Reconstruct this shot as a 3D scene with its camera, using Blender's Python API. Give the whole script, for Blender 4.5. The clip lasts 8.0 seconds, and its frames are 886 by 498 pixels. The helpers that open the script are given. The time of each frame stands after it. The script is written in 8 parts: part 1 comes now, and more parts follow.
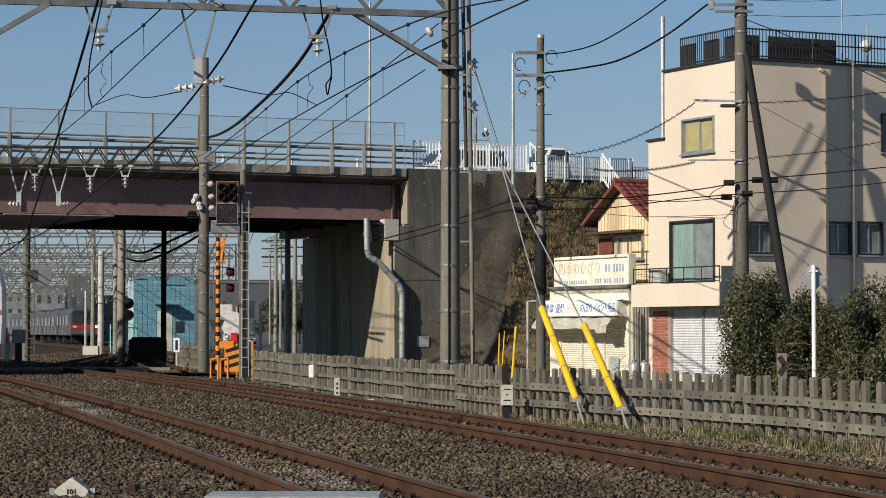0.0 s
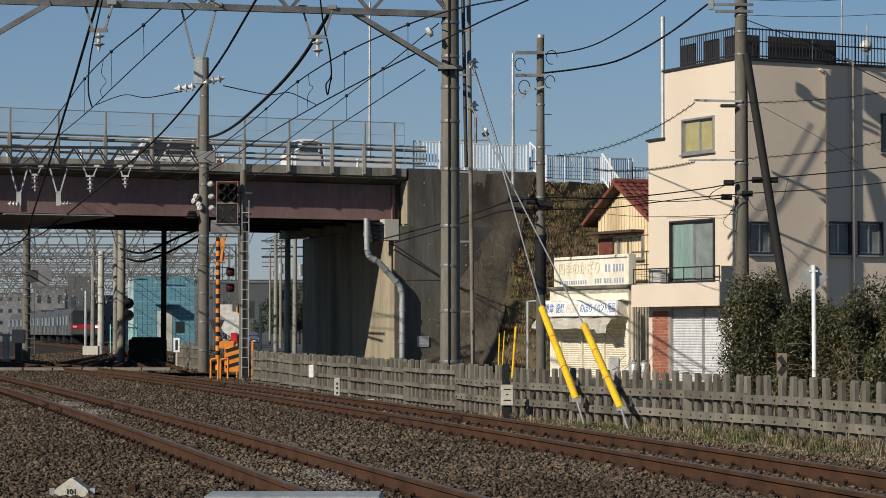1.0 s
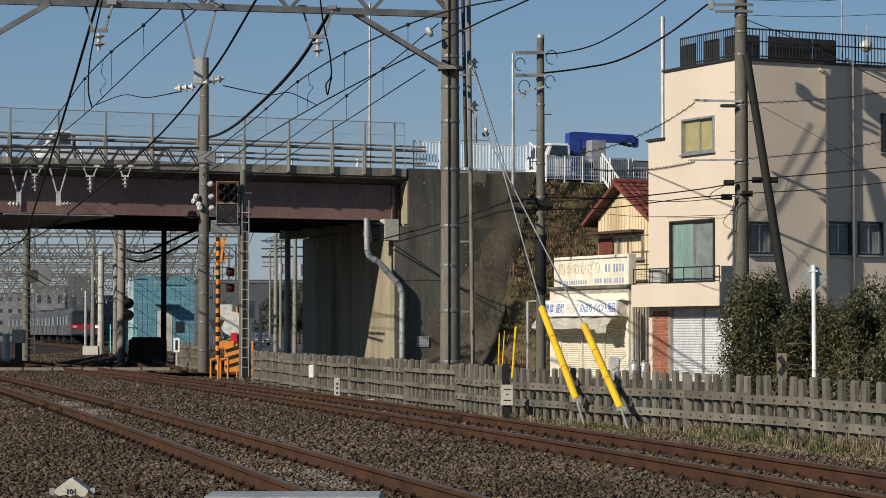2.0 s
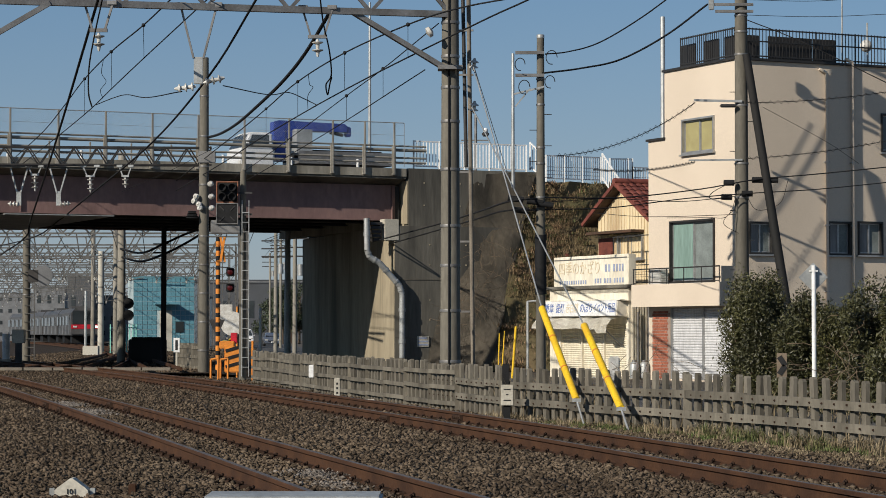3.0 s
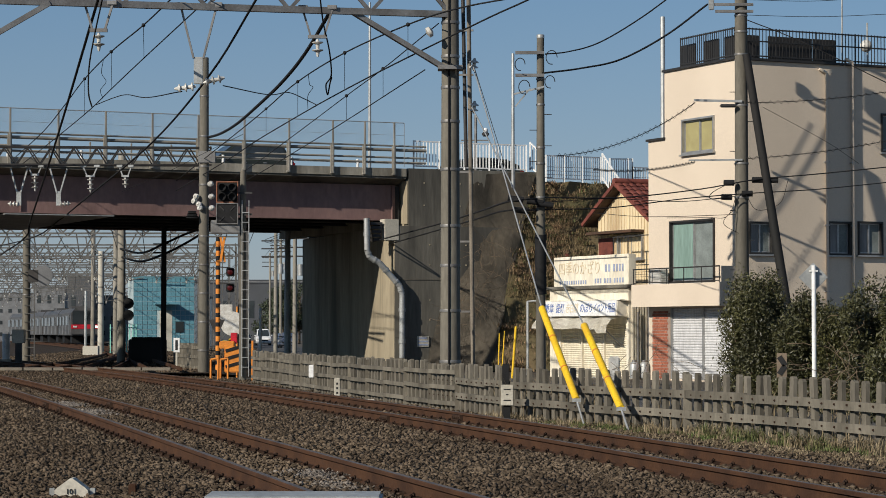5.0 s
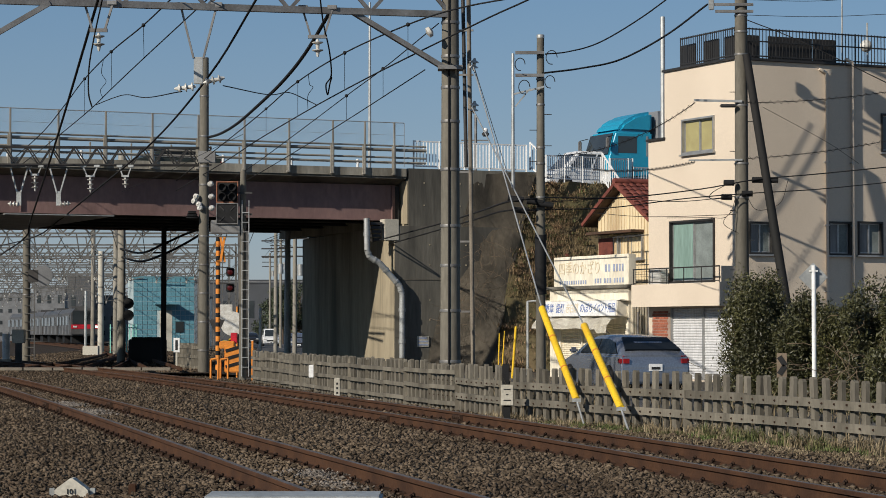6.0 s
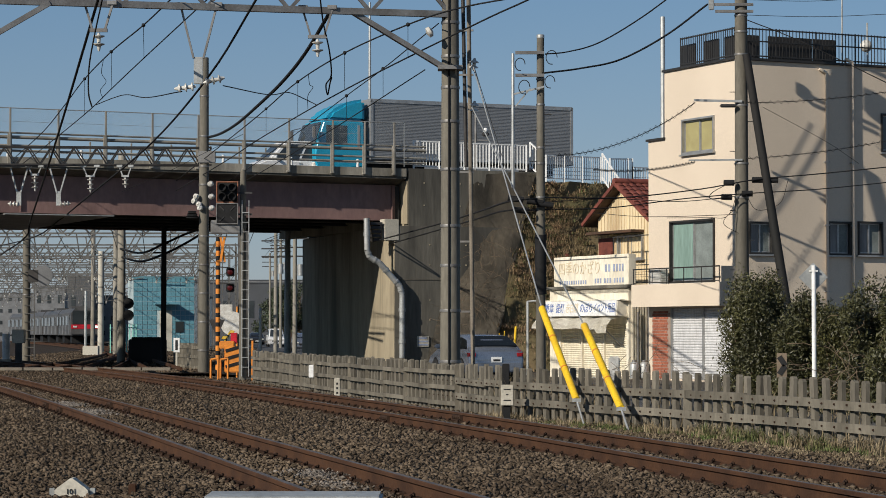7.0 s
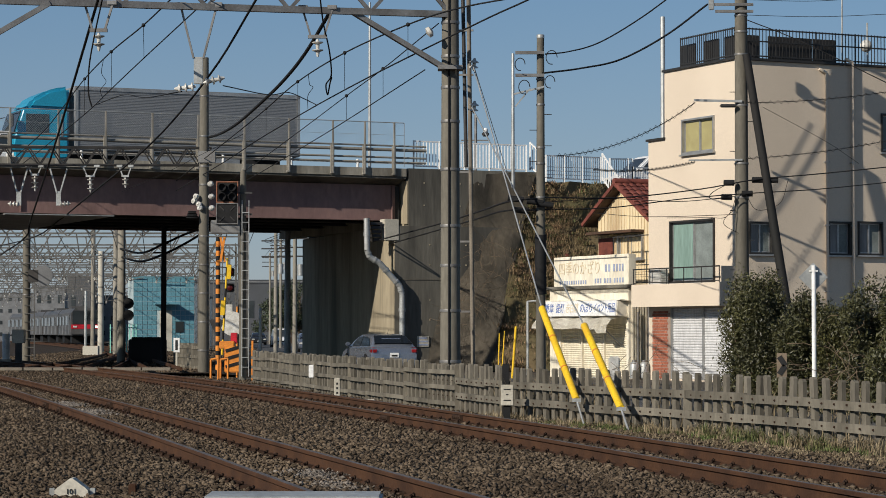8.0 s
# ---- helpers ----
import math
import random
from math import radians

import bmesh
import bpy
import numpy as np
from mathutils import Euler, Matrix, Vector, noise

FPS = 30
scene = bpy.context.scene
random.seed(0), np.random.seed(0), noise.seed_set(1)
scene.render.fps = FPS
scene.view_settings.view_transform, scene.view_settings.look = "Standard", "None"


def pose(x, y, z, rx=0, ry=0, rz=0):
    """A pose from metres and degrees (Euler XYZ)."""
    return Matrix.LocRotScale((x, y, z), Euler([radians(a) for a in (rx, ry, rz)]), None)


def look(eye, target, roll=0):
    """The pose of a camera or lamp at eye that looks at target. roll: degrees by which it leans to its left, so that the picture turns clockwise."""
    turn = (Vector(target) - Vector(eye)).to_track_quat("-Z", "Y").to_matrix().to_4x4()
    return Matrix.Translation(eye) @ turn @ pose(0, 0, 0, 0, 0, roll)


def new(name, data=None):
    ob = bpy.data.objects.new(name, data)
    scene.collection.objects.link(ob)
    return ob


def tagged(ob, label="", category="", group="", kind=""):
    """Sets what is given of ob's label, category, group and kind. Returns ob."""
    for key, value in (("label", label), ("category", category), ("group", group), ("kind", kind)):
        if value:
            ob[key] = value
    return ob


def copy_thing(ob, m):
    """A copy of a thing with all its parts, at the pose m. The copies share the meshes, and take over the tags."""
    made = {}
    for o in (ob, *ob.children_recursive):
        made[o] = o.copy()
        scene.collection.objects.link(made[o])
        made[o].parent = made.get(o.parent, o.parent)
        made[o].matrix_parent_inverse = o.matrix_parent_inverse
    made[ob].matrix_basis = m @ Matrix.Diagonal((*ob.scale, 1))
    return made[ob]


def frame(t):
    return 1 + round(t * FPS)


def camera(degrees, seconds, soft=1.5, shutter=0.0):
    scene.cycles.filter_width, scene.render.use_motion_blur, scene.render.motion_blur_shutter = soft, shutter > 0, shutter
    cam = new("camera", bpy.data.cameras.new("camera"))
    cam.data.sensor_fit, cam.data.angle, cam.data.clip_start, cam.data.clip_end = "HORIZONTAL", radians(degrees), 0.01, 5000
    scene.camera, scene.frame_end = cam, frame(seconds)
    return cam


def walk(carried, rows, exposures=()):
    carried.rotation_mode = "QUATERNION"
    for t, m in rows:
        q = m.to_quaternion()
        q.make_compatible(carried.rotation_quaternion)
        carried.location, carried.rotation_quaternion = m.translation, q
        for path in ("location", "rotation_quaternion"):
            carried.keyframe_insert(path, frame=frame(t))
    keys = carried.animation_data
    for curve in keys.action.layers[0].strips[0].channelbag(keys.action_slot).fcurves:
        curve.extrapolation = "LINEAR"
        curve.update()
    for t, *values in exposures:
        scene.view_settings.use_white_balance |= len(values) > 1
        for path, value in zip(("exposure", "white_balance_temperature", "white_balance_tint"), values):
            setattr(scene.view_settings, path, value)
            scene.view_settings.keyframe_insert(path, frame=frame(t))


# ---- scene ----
cam = camera(20.66, 8.0, soft=0.7)
EYE = pose(0, 0, 1.22, 91.958, 0, 0)
walk(cam, [(0.0, EYE), (8.0, EYE)], exposures=[(0.0, 0.1), (0.4, 0.02), (0.9, -0.06), (8.0, -0.06)])

# ---- light ----
SUN_WAY = Vector((-0.637, -0.609, 0.472)).normalized()
world = bpy.data.worlds.new("sky")
scene.world = world
world.use_nodes = True
wn = world.node_tree.nodes
sky = wn.new("ShaderNodeTexSky")
sky.sky_type = "NISHITA"
sky.sun_disc = False
sky.sun_elevation = math.asin(SUN_WAY.z)
sky.sun_rotation = math.atan2(SUN_WAY.x, SUN_WAY.y)
sky.air_density, sky.dust_density, sky.ozone_density, sky.altitude = 1.0, 0.15, 3.0, 600
wn["Background"].inputs["Strength"].default_value = 0.075
haze = wn.new("ShaderNodeMix")
haze.data_type = "RGBA"
where, split, low = wn.new("ShaderNodeTexCoord"), wn.new("ShaderNodeSeparateXYZ"), wn.new("ShaderNodeMapRange")
low.inputs[1].default_value, low.inputs[2].default_value, low.inputs[3].default_value, low.inputs[4].default_value = 0.0, 0.45, 0.72, 0.05
world.node_tree.links.new(where.outputs["Generated"], split.inputs[0])
world.node_tree.links.new(split.outputs["Z"], low.inputs[0])
world.node_tree.links.new(low.outputs[0], haze.inputs[0])
tone, rise = wn.new("ShaderNodeMix"), wn.new("ShaderNodeMapRange")
tone.data_type = "RGBA"
tone.inputs[6].default_value, tone.inputs[7].default_value = (3.8, 4.6, 5.75, 1), (1.7, 3.4, 5.75, 1)
rise.inputs[1].default_value, rise.inputs[2].default_value = 0.0, 0.14
world.node_tree.links.new(split.outputs["Z"], rise.inputs[0])
world.node_tree.links.new(rise.outputs[0], tone.inputs[0])
world.node_tree.links.new(tone.outputs[2], haze.inputs[7])
world.node_tree.links.new(sky.outputs[0], haze.inputs[6])
world.node_tree.links.new(haze.outputs[2], wn["Background"].inputs["Color"])
sun_data = bpy.data.lights.new("sun", "SUN")
sun_data.energy, sun_data.angle, sun_data.color = 5.0, radians(0.6), (1.0, 0.925, 0.815)
sun = new("sun", sun_data)
sun.matrix_world = look(SUN_WAY * 200, (0, 0, 0))


# ---- materials ----
def mat(name, c1, c2=None, scale=3.0, rough=0.8, metal=0.0, bump=0.0, fine=30.0, streak=1.0, vary=0.0, spec=0.4, mask=(0.38, 0.66)):
    """A surface of two colours in patches of 1/scale metres, with fine grain, relief, and a random shift from piece to piece."""
    m = bpy.data.materials.new(name)
    m.use_nodes = True
    n, l = m.node_tree.nodes, m.node_tree.links
    b = n["Principled BSDF"]
    b.inputs["Roughness"].default_value, b.inputs["Metallic"].default_value = rough, metal
    b.inputs["Specular IOR Level"].default_value = spec
    c2 = c2 or tuple(v * 0.72 for v in c1)
    tc, mp = n.new("ShaderNodeTexCoord"), n.new("ShaderNodeMapping")
    mp.inputs["Scale"].default_value = (1, 1, streak)
    l.new(tc.outputs["Object"], mp.inputs["Vector"])
    info = n.new("ShaderNodeObjectInfo")
    n1, n2 = n.new("ShaderNodeTexNoise"), n.new("ShaderNodeTexNoise")
    for nn, sc, det in ((n1, scale, 5), (n2, fine, 4)):
        nn.noise_dimensions = "4D"
        nn.inputs["Scale"].default_value, nn.inputs["Detail"].default_value = sc, det
        l.new(mp.outputs[0], nn.inputs["Vector"])
        mul = n.new("ShaderNodeMath")
        mul.operation = "MULTIPLY"
        mul.inputs[1].default_value = 20
        l.new(info.outputs["Random"], mul.inputs[0])
        l.new(mul.outputs[0], nn.inputs["W"])
    ramp = n.new("ShaderNodeMapRange")
    ramp.inputs[1].default_value, ramp.inputs[2].default_value = mask
    l.new(n1.outputs["Fac"], ramp.inputs[0])
    mix = n.new("ShaderNodeMix")
    mix.data_type = "RGBA"
    mix.inputs[6].default_value, mix.inputs[7].default_value = (*c1, 1), (*c2, 1)
    l.new(ramp.outputs[0], mix.inputs[0])
    grain = n.new("ShaderNodeMapRange")
    grain.inputs[1].default_value, grain.inputs[2].default_value = 0.3, 0.7
    grain.inputs[3].default_value, grain.inputs[4].default_value = 0.82, 1.14
    l.new(n2.outputs["Fac"], grain.inputs[0])
    hsv = n.new("ShaderNodeHueSaturation")
    l.new(mix.outputs[2], hsv.inputs["Color"])
    if vary:
        shift = n.new("ShaderNodeMapRange")
        shift.inputs[3].default_value, shift.inputs[4].default_value = 1 - vary, 1 + vary
        l.new(info.outputs["Random"], shift.inputs[0])
        both = n.new("ShaderNodeMath")
        both.operation = "MULTIPLY"
        l.new(shift.outputs[0], both.inputs[0])
        l.new(grain.outputs[0], both.inputs[1])
        l.new(both.outputs[0], hsv.inputs["Value"])
    else:
        l.new(grain.outputs[0], hsv.inputs["Value"])
    l.new(hsv.outputs[0], b.inputs["Base Color"])
    if bump:
        bp = n.new("ShaderNodeBump")
        bp.inputs["Strength"].default_value, bp.inputs["Distance"].default_value = bump, 0.02
        l.new(n2.outputs["Fac"], bp.inputs["Height"])
        l.new(bp.outputs[0], b.inputs["Normal"])
    return m


def by_island(m, dark, light, tint=(1, 1, 1)):
    """Each loose piece of a joined mesh takes a tone of its own."""
    n, l = m.node_tree.nodes, m.node_tree.links
    geo, r = n.new("ShaderNodeNewGeometry"), n.new("ShaderNodeMapRange")
    r.inputs[3].default_value, r.inputs[4].default_value = dark, light
    l.new(geo.outputs["Random Per Island"], r.inputs[0])
    mix = n.new("ShaderNodeMix")
    mix.data_type, mix.blend_type = "RGBA", "MULTIPLY"
    mix.inputs[0].default_value = 1.0
    b = n["Principled BSDF"]
    old = b.inputs["Base Color"].links[0].from_socket
    l.new(old, mix.inputs[6])
    l.new(r.outputs[0], mix.inputs[7])
    l.new(mix.outputs[2], b.inputs["Base Color"])
    return m


def glass(name, tint, rough=0.05):
    m = mat(name, tint, rough=rough, spec=0.8, fine=2.0, scale=1.0)
    return m


def glow(name, colour, strength):
    m = mat(name, colour)
    b = m.node_tree.nodes["Principled BSDF"]
    b.inputs["Emission Color"].default_value, b.inputs["Emission Strength"].default_value = (*colour, 1), strength
    return m


M = dict(
    earth=mat("earth", (0.1, 0.082, 0.062), (0.065, 0.055, 0.04), 0.4, 0.95, bump=1.0, fine=9),
    bed=mat("ballast_bed", (0.06, 0.046, 0.034), (0.028, 0.021, 0.016), 9.0, 0.95, bump=1.0, fine=22, spec=0.1),
    stone=by_island(mat("ballast_stone", (0.132, 0.1, 0.069), (0.076, 0.056, 0.039), 0.35, 0.95, bump=0.3, fine=25, spec=0.1), 0.38, 1.45),
    asphalt=mat("asphalt", (0.075, 0.073, 0.07), (0.05, 0.05, 0.05), 0.6, 0.9, bump=0.6, fine=40),
    rail=mat("rail_rust", (0.075, 0.037, 0.02), (0.046, 0.024, 0.015), 2.0, 0.85, bump=0.4, fine=30, spec=0.15),
    railhead=mat("rail_head", (0.2, 0.165, 0.14), (0.13, 0.1, 0.08), 4.0, 0.55, 0.6),
    clip=mat("clip_iron", (0.055, 0.034, 0.024), rough=0.9, spec=0.1),
    sleeper=mat("sleeper_concrete", (0.23, 0.19, 0.155), (0.15, 0.115, 0.09), 2.0, 0.9, bump=0.4, vary=0.15),
    # Water streaks, darkened further to stand for shade on the abutment's side.
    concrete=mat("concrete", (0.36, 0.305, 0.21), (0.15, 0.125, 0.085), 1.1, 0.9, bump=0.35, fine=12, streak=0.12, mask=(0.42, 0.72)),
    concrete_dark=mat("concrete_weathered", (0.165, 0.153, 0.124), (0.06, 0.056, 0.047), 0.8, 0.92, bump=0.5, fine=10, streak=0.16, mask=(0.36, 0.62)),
    mortar=mat("sprayed_mortar", (0.165, 0.14, 0.105), (0.06, 0.055, 0.045), 0.9, 0.95, bump=1.0, fine=7, streak=0.5),
    girder=mat("girder_paint", (0.23, 0.145, 0.13), (0.175, 0.108, 0.098), 0.5, 0.6, bump=0.15, fine=6, streak=0.4),
    # Near-black: the shade under the deck put into the colour.
    soffit_shade=mat("soffit_shade", (0.035, 0.034, 0.032), (0.02, 0.02, 0.02), 0.5, 0.9),
    galv=mat("galvanised_steel", (0.42, 0.43, 0.42), (0.3, 0.31, 0.3), 2.0, 0.5, 0.4, fine=20),
    railing=mat("railing_beige", (0.31, 0.29, 0.25), (0.2, 0.185, 0.155), 1.5, 0.55, 0.1, fine=14),
    white=mat("white_paint", (0.8, 0.8, 0.78), (0.68, 0.68, 0.66), 2.0, 0.5, fine=16),
    pole=mat("pole_concrete", (0.145, 0.132, 0.105), (0.095, 0.086, 0.068), 1.2, 0.85, bump=0.25, fine=16, streak=0.3, vary=0.06),
    pole_light=mat("pole_concrete_light", (0.27, 0.25, 0.21), (0.19, 0.175, 0.14), 1.2, 0.85, bump=0.25, fine=16, streak=0.3),
    steel_dark=mat("steel_dark", (0.055, 0.052, 0.05), (0.035, 0.033, 0.032), 2.0, 0.55, 0.3),
    steel_grey=mat("steel_grey", (0.25, 0.245, 0.235), (0.16, 0.15, 0.14), 2.0, 0.5, 0.5, fine=20),
    strut=mat("tarred_wood", (0.02, 0.018, 0.017), (0.012, 0.012, 0.011), 1.0, 0.8, streak=0.2),
    black=mat("black_rubber", (0.018, 0.018, 0.019), (0.012, 0.012, 0.012), 4.0, 0.75, spec=0.2),
    porcelain=mat("porcelain", (0.62, 0.61, 0.57), (0.45, 0.43, 0.38), 6.0, 0.3),
    fence=mat("fence_concrete", (0.185, 0.166, 0.13), (0.085, 0.075, 0.057), 1.6, 0.9, bump=0.4, fine=18, streak=0.4, vary=0.16),
    stucco=mat("cream_stucco", (0.665, 0.565, 0.445), (0.60, 0.505, 0.395), 0.35, 0.85, bump=0.05, fine=90, streak=0.35),
    yellow=mat("yellow_sleeve", (0.80, 0.52, 0.02), (0.7, 0.42, 0.02), 2.0, 0.45),
    orange=mat("orange_paint", (0.72, 0.25, 0.03), (0.55, 0.19, 0.03), 3.0, 0.5),
    cream_shutter=mat("cream_shutter", (0.72, 0.66, 0.52), (0.6, 0.54, 0.42), 1.0, 0.6, fine=12, streak=0.3),
    grey_shutter=mat("grey_shutter", (0.6, 0.6, 0.6), (0.5, 0.5, 0.5), 1.0, 0.55, fine=12, streak=0.3),
    brick=mat("brick_tile", (0.38, 0.13, 0.075), (0.27, 0.085, 0.05), 4.0, 0.8, vary=0.2, fine=40),
    joint=mat("brick_joint", (0.36, 0.27, 0.22), rough=0.95),
    tile_red=mat("roof_tile_red", (0.2, 0.06, 0.042), (0.11, 0.034, 0.026), 3.0, 0.6, vary=0.2, bump=0.2),
    clapboard=mat("yellow_clapboard", (0.68, 0.56, 0.36), (0.36, 0.25, 0.13), 1.2, 0.85, fine=10, streak=0.15, mask=(0.5, 0.7)),
    wood_dark=mat("wood_dark", (0.09, 0.05, 0.03), (0.05, 0.03, 0.02), 2.0, 0.8),
    frame_dark=mat("window_frame_dark", (0.03, 0.028, 0.026), rough=0.45),
    alu=mat("aluminium", (0.45, 0.45, 0.44), rough=0.4, metal=0.6),
    pane=glass("window_glass", (0.035, 0.042, 0.045)),
    car_glass=mat("tinted_car_glass", (0.012, 0.014, 0.015), rough=0.08, spec=0.22, fine=2.0, scale=1.0),
    curtain=mat("curtain_green", (0.21, 0.31, 0.27), (0.14, 0.22, 0.19), 3.0, 0.9, streak=0.1),
    blind=mat("blind_yellow", (0.36, 0.32, 0.15), (0.3, 0.26, 0.12), 3.0, 0.8),
    curtain_white=mat("curtain_pale", (0.3, 0.3, 0.29), (0.12, 0.12, 0.12), 4.0, 0.8, streak=0.1),
    screen=mat("fly_screen", (0.2, 0.23, 0.22), rough=0.9),
    leaf=by_island(mat("hedge_leaf", (0.072, 0.07, 0.024), (0.036, 0.037, 0.015), 1.2, 0.5, spec=0.5), 0.5, 1.6),
    leaf_far=by_island(mat("tree_leaf", (0.05, 0.065, 0.03), (0.03, 0.04, 0.02), 0.5, 0.6), 0.5, 1.6),
    dry=by_island(mat("dry_grass", (0.3, 0.24, 0.15), (0.18, 0.14, 0.08), 1.5, 0.9), 0.5, 1.4),
    grass=by_island(mat("green_grass", (0.075, 0.105, 0.028), (0.12, 0.115, 0.045), 1.5, 0.8), 0.5, 1.5),
    twig=mat("twig", (0.14, 0.095, 0.06), rough=0.9),
    slope=mat("embankment_soil", (0.17, 0.125, 0.065), (0.1, 0.09, 0.04), 0.6, 0.95, bump=1.0, fine=9),
    cyan=mat("cyan_tile", (0.125, 0.29, 0.35), (0.1, 0.25, 0.305), 1.0, 0.5, vary=0.06),
    mint=mat("mint_paint", (0.25, 0.60, 0.50), (0.2, 0.5, 0.42), 2.0, 0.5),
    navy=mat("dark_roofing", (0.07, 0.075, 0.085), (0.055, 0.06, 0.065), 0.3, 0.7),
    red=mat("red_paint", (0.5, 0.02, 0.035), (0.42, 0.02, 0.03), 2.0, 0.35),
    train_grey=mat("train_steel", (0.1, 0.097, 0.095), (0.07, 0.068, 0.066), 1.0, 0.5, 0.2, streak=0.2),
    print_blue=mat("print_blue", (0.10, 0.17, 0.42), rough=0.7),
    print_tan=mat("print_faded_tan", (0.62, 0.51, 0.34), (0.7, 0.62, 0.47), 5.0, 0.8),
    print_black=mat("print_black", (0.02, 0.02, 0.02), rough=0.7),
    signboard=mat("signboard_cream", (0.78, 0.73, 0.60), (0.7, 0.63, 0.49), 0.8, 0.6, fine=8, streak=0.4),
    canvas=mat("awning_canvas", (0.76, 0.73, 0.64), (0.64, 0.6, 0.5), 2.0, 0.9),
    far_grey=mat("far_steel", (0.17, 0.175, 0.18), (0.12, 0.125, 0.13), 1.0, 0.6),
    joint_pale=mat("tile_joint", (0.45, 0.55, 0.56), rough=0.9),
    lamp_on=glow("lit_lamp", (1.0, 0.95, 0.85), 4.0),
    wood_board=mat("weathered_board", (0.22, 0.17, 0.12), rough=0.85),
    paint_white=mat("car_white", (0.72, 0.72, 0.71), (0.68, 0.68, 0.67), 1.0, 0.22, spec=0.6),
    paint_silver=mat("car_silver_blue", (0.27, 0.295, 0.345), (0.245, 0.27, 0.315), 1.0, 0.2, 0.65, spec=0.6),
    paint_dark=mat("car_dark", (0.02, 0.022, 0.025), (0.018, 0.02, 0.022), 1.0, 0.2, spec=0.6),
    paint_green=mat("car_dark_green", (0.03, 0.034, 0.028), (0.025, 0.03, 0.024), 1.0, 0.25, spec=0.6),
    paint_cyan=mat("truck_cyan", (0.015, 0.30, 0.46), (0.012, 0.26, 0.41), 1.0, 0.25, spec=0.6),
    paint_blue=mat("crane_blue", (0.03, 0.06, 0.30), (0.025, 0.05, 0.25), 2.0, 0.35),
    box_grey=mat("truck_box_grey", (0.235, 0.245, 0.255), (0.205, 0.215, 0.225), 0.8, 0.5, 0.1),
    tail_red=mat("tail_lamp_red", (0.36, 0.012, 0.015), rough=0.2),
    tail_lit=glow("lit_tail_lamp", (1.0, 0.03, 0.03), 3.0),
    tyre=mat("tyre", (0.02, 0.02, 0.02), rough=0.85),
    print_faded=mat("print_faded_blue", (0.36, 0.41, 0.55), rough=0.8),
    kerb=mat("kerb_concrete_stained", (0.34, 0.315, 0.26), (0.16, 0.145, 0.115), 1.1, 0.9, bump=0.3, fine=14, streak=0.25),
    dry_brown=by_island(mat("brown_bank_grass", (0.3, 0.195, 0.115), (0.17, 0.135, 0.062), 0.6, 0.9), 0.5, 1.5),
    far_steel=mat("weathered_galvanised_steel", (0.13, 0.127, 0.12), (0.07, 0.068, 0.062), 2.0, 0.65, 0.15),
    pale_stone=by_island(mat("limed_stone", (0.21, 0.185, 0.16), (0.13, 0.11, 0.09), 2.0, 0.95), 0.5, 1.4),
    dry_stem=mat("dry_stem", (0.17, 0.125, 0.08), rough=0.9),
    lattice=mat("lattice_steel", (0.06, 0.056, 0.052), (0.035, 0.033, 0.031), 2.0, 0.6, 0.3),
    signal_rim=mat("signal_rim_copper", (0.32, 0.13, 0.07), rough=0.6),
    walkway=mat("walkway_timber", (0.22, 0.19, 0.15), (0.14, 0.12, 0.095), 2.0, 0.9),
    lens_red=mat("lens_red", (0.07, 0.008, 0.008), rough=0.2),
    concrete_white=mat("concrete_pale", (0.55, 0.52, 0.44), (0.42, 0.39, 0.32), 1.0, 0.85),
)


# ---- mesh tools ----
def bm_new():
    return bmesh.new()


def box(bm, c, size, m=None, bevel=0.0):
    """A box about c; m turns and moves it."""
    b = bmesh.new() if bevel else bm
    r = bmesh.ops.create_cube(b, size=1.0, matrix=(m or Matrix()) @ Matrix.Translation(c) @ Matrix.Diagonal((*size, 1)))
    if bevel:
        bmesh.ops.bevel(b, geom=b.edges[:], offset=bevel, segments=2, affect="EDGES", clamp_overlap=True)
        tmp = bpy.data.meshes.new("tmp")
        b.to_mesh(tmp)
        b.free()
        bm.from_mesh(tmp)
        bpy.data.meshes.remove(tmp)
    return bm


def rod(bm, a, b, r, r2=None, seg=8, caps=True):
    """A round bar from a to b, of radius r at a and r2 at b."""
    a, b = Vector(a), Vector(b)
    d = b - a
    q = Matrix.Translation((a + b) / 2) @ d.to_track_quat("Z", "Y").to_matrix().to_4x4()
    bmesh.ops.create_cone(bm, cap_ends=caps, segments=seg, radius1=r, radius2=r if r2 is None else r2, depth=d.length, matrix=q)
    return bm


def bar(bm, a, b, w, h):
    """A square bar from a to b."""
    a, b = Vector(a), Vector(b)
    d = b - a
    q = Matrix.Translation((a + b) / 2) @ d.to_track_quat("Y", "Z").to_matrix().to_4x4()
    bmesh.ops.create_cube(bm, size=1.0, matrix=q @ Matrix.Diagonal((w, d.length, h, 1)))
    return bm


def lathe(bm, profile, seg=16, m=None):
    """Turns (radius, height) points about the upright axis."""
    m = m or Matrix()
    rings = []
    for r, z in profile:
        rings.append([bm.verts.new(m @ Vector((r * math.cos(2 * math.pi * i / seg), r * math.sin(2 * math.pi * i / seg), z))) for i in range(seg)])
    for lo, hi in zip(rings, rings[1:]):
        for i in range(seg):
            bm.faces.new((lo[i], lo[(i + 1) % seg], hi[(i + 1) % seg], hi[i]))
    bm.faces.new(rings[0][::-1])
    bm.faces.new(rings[-1])
    return bm


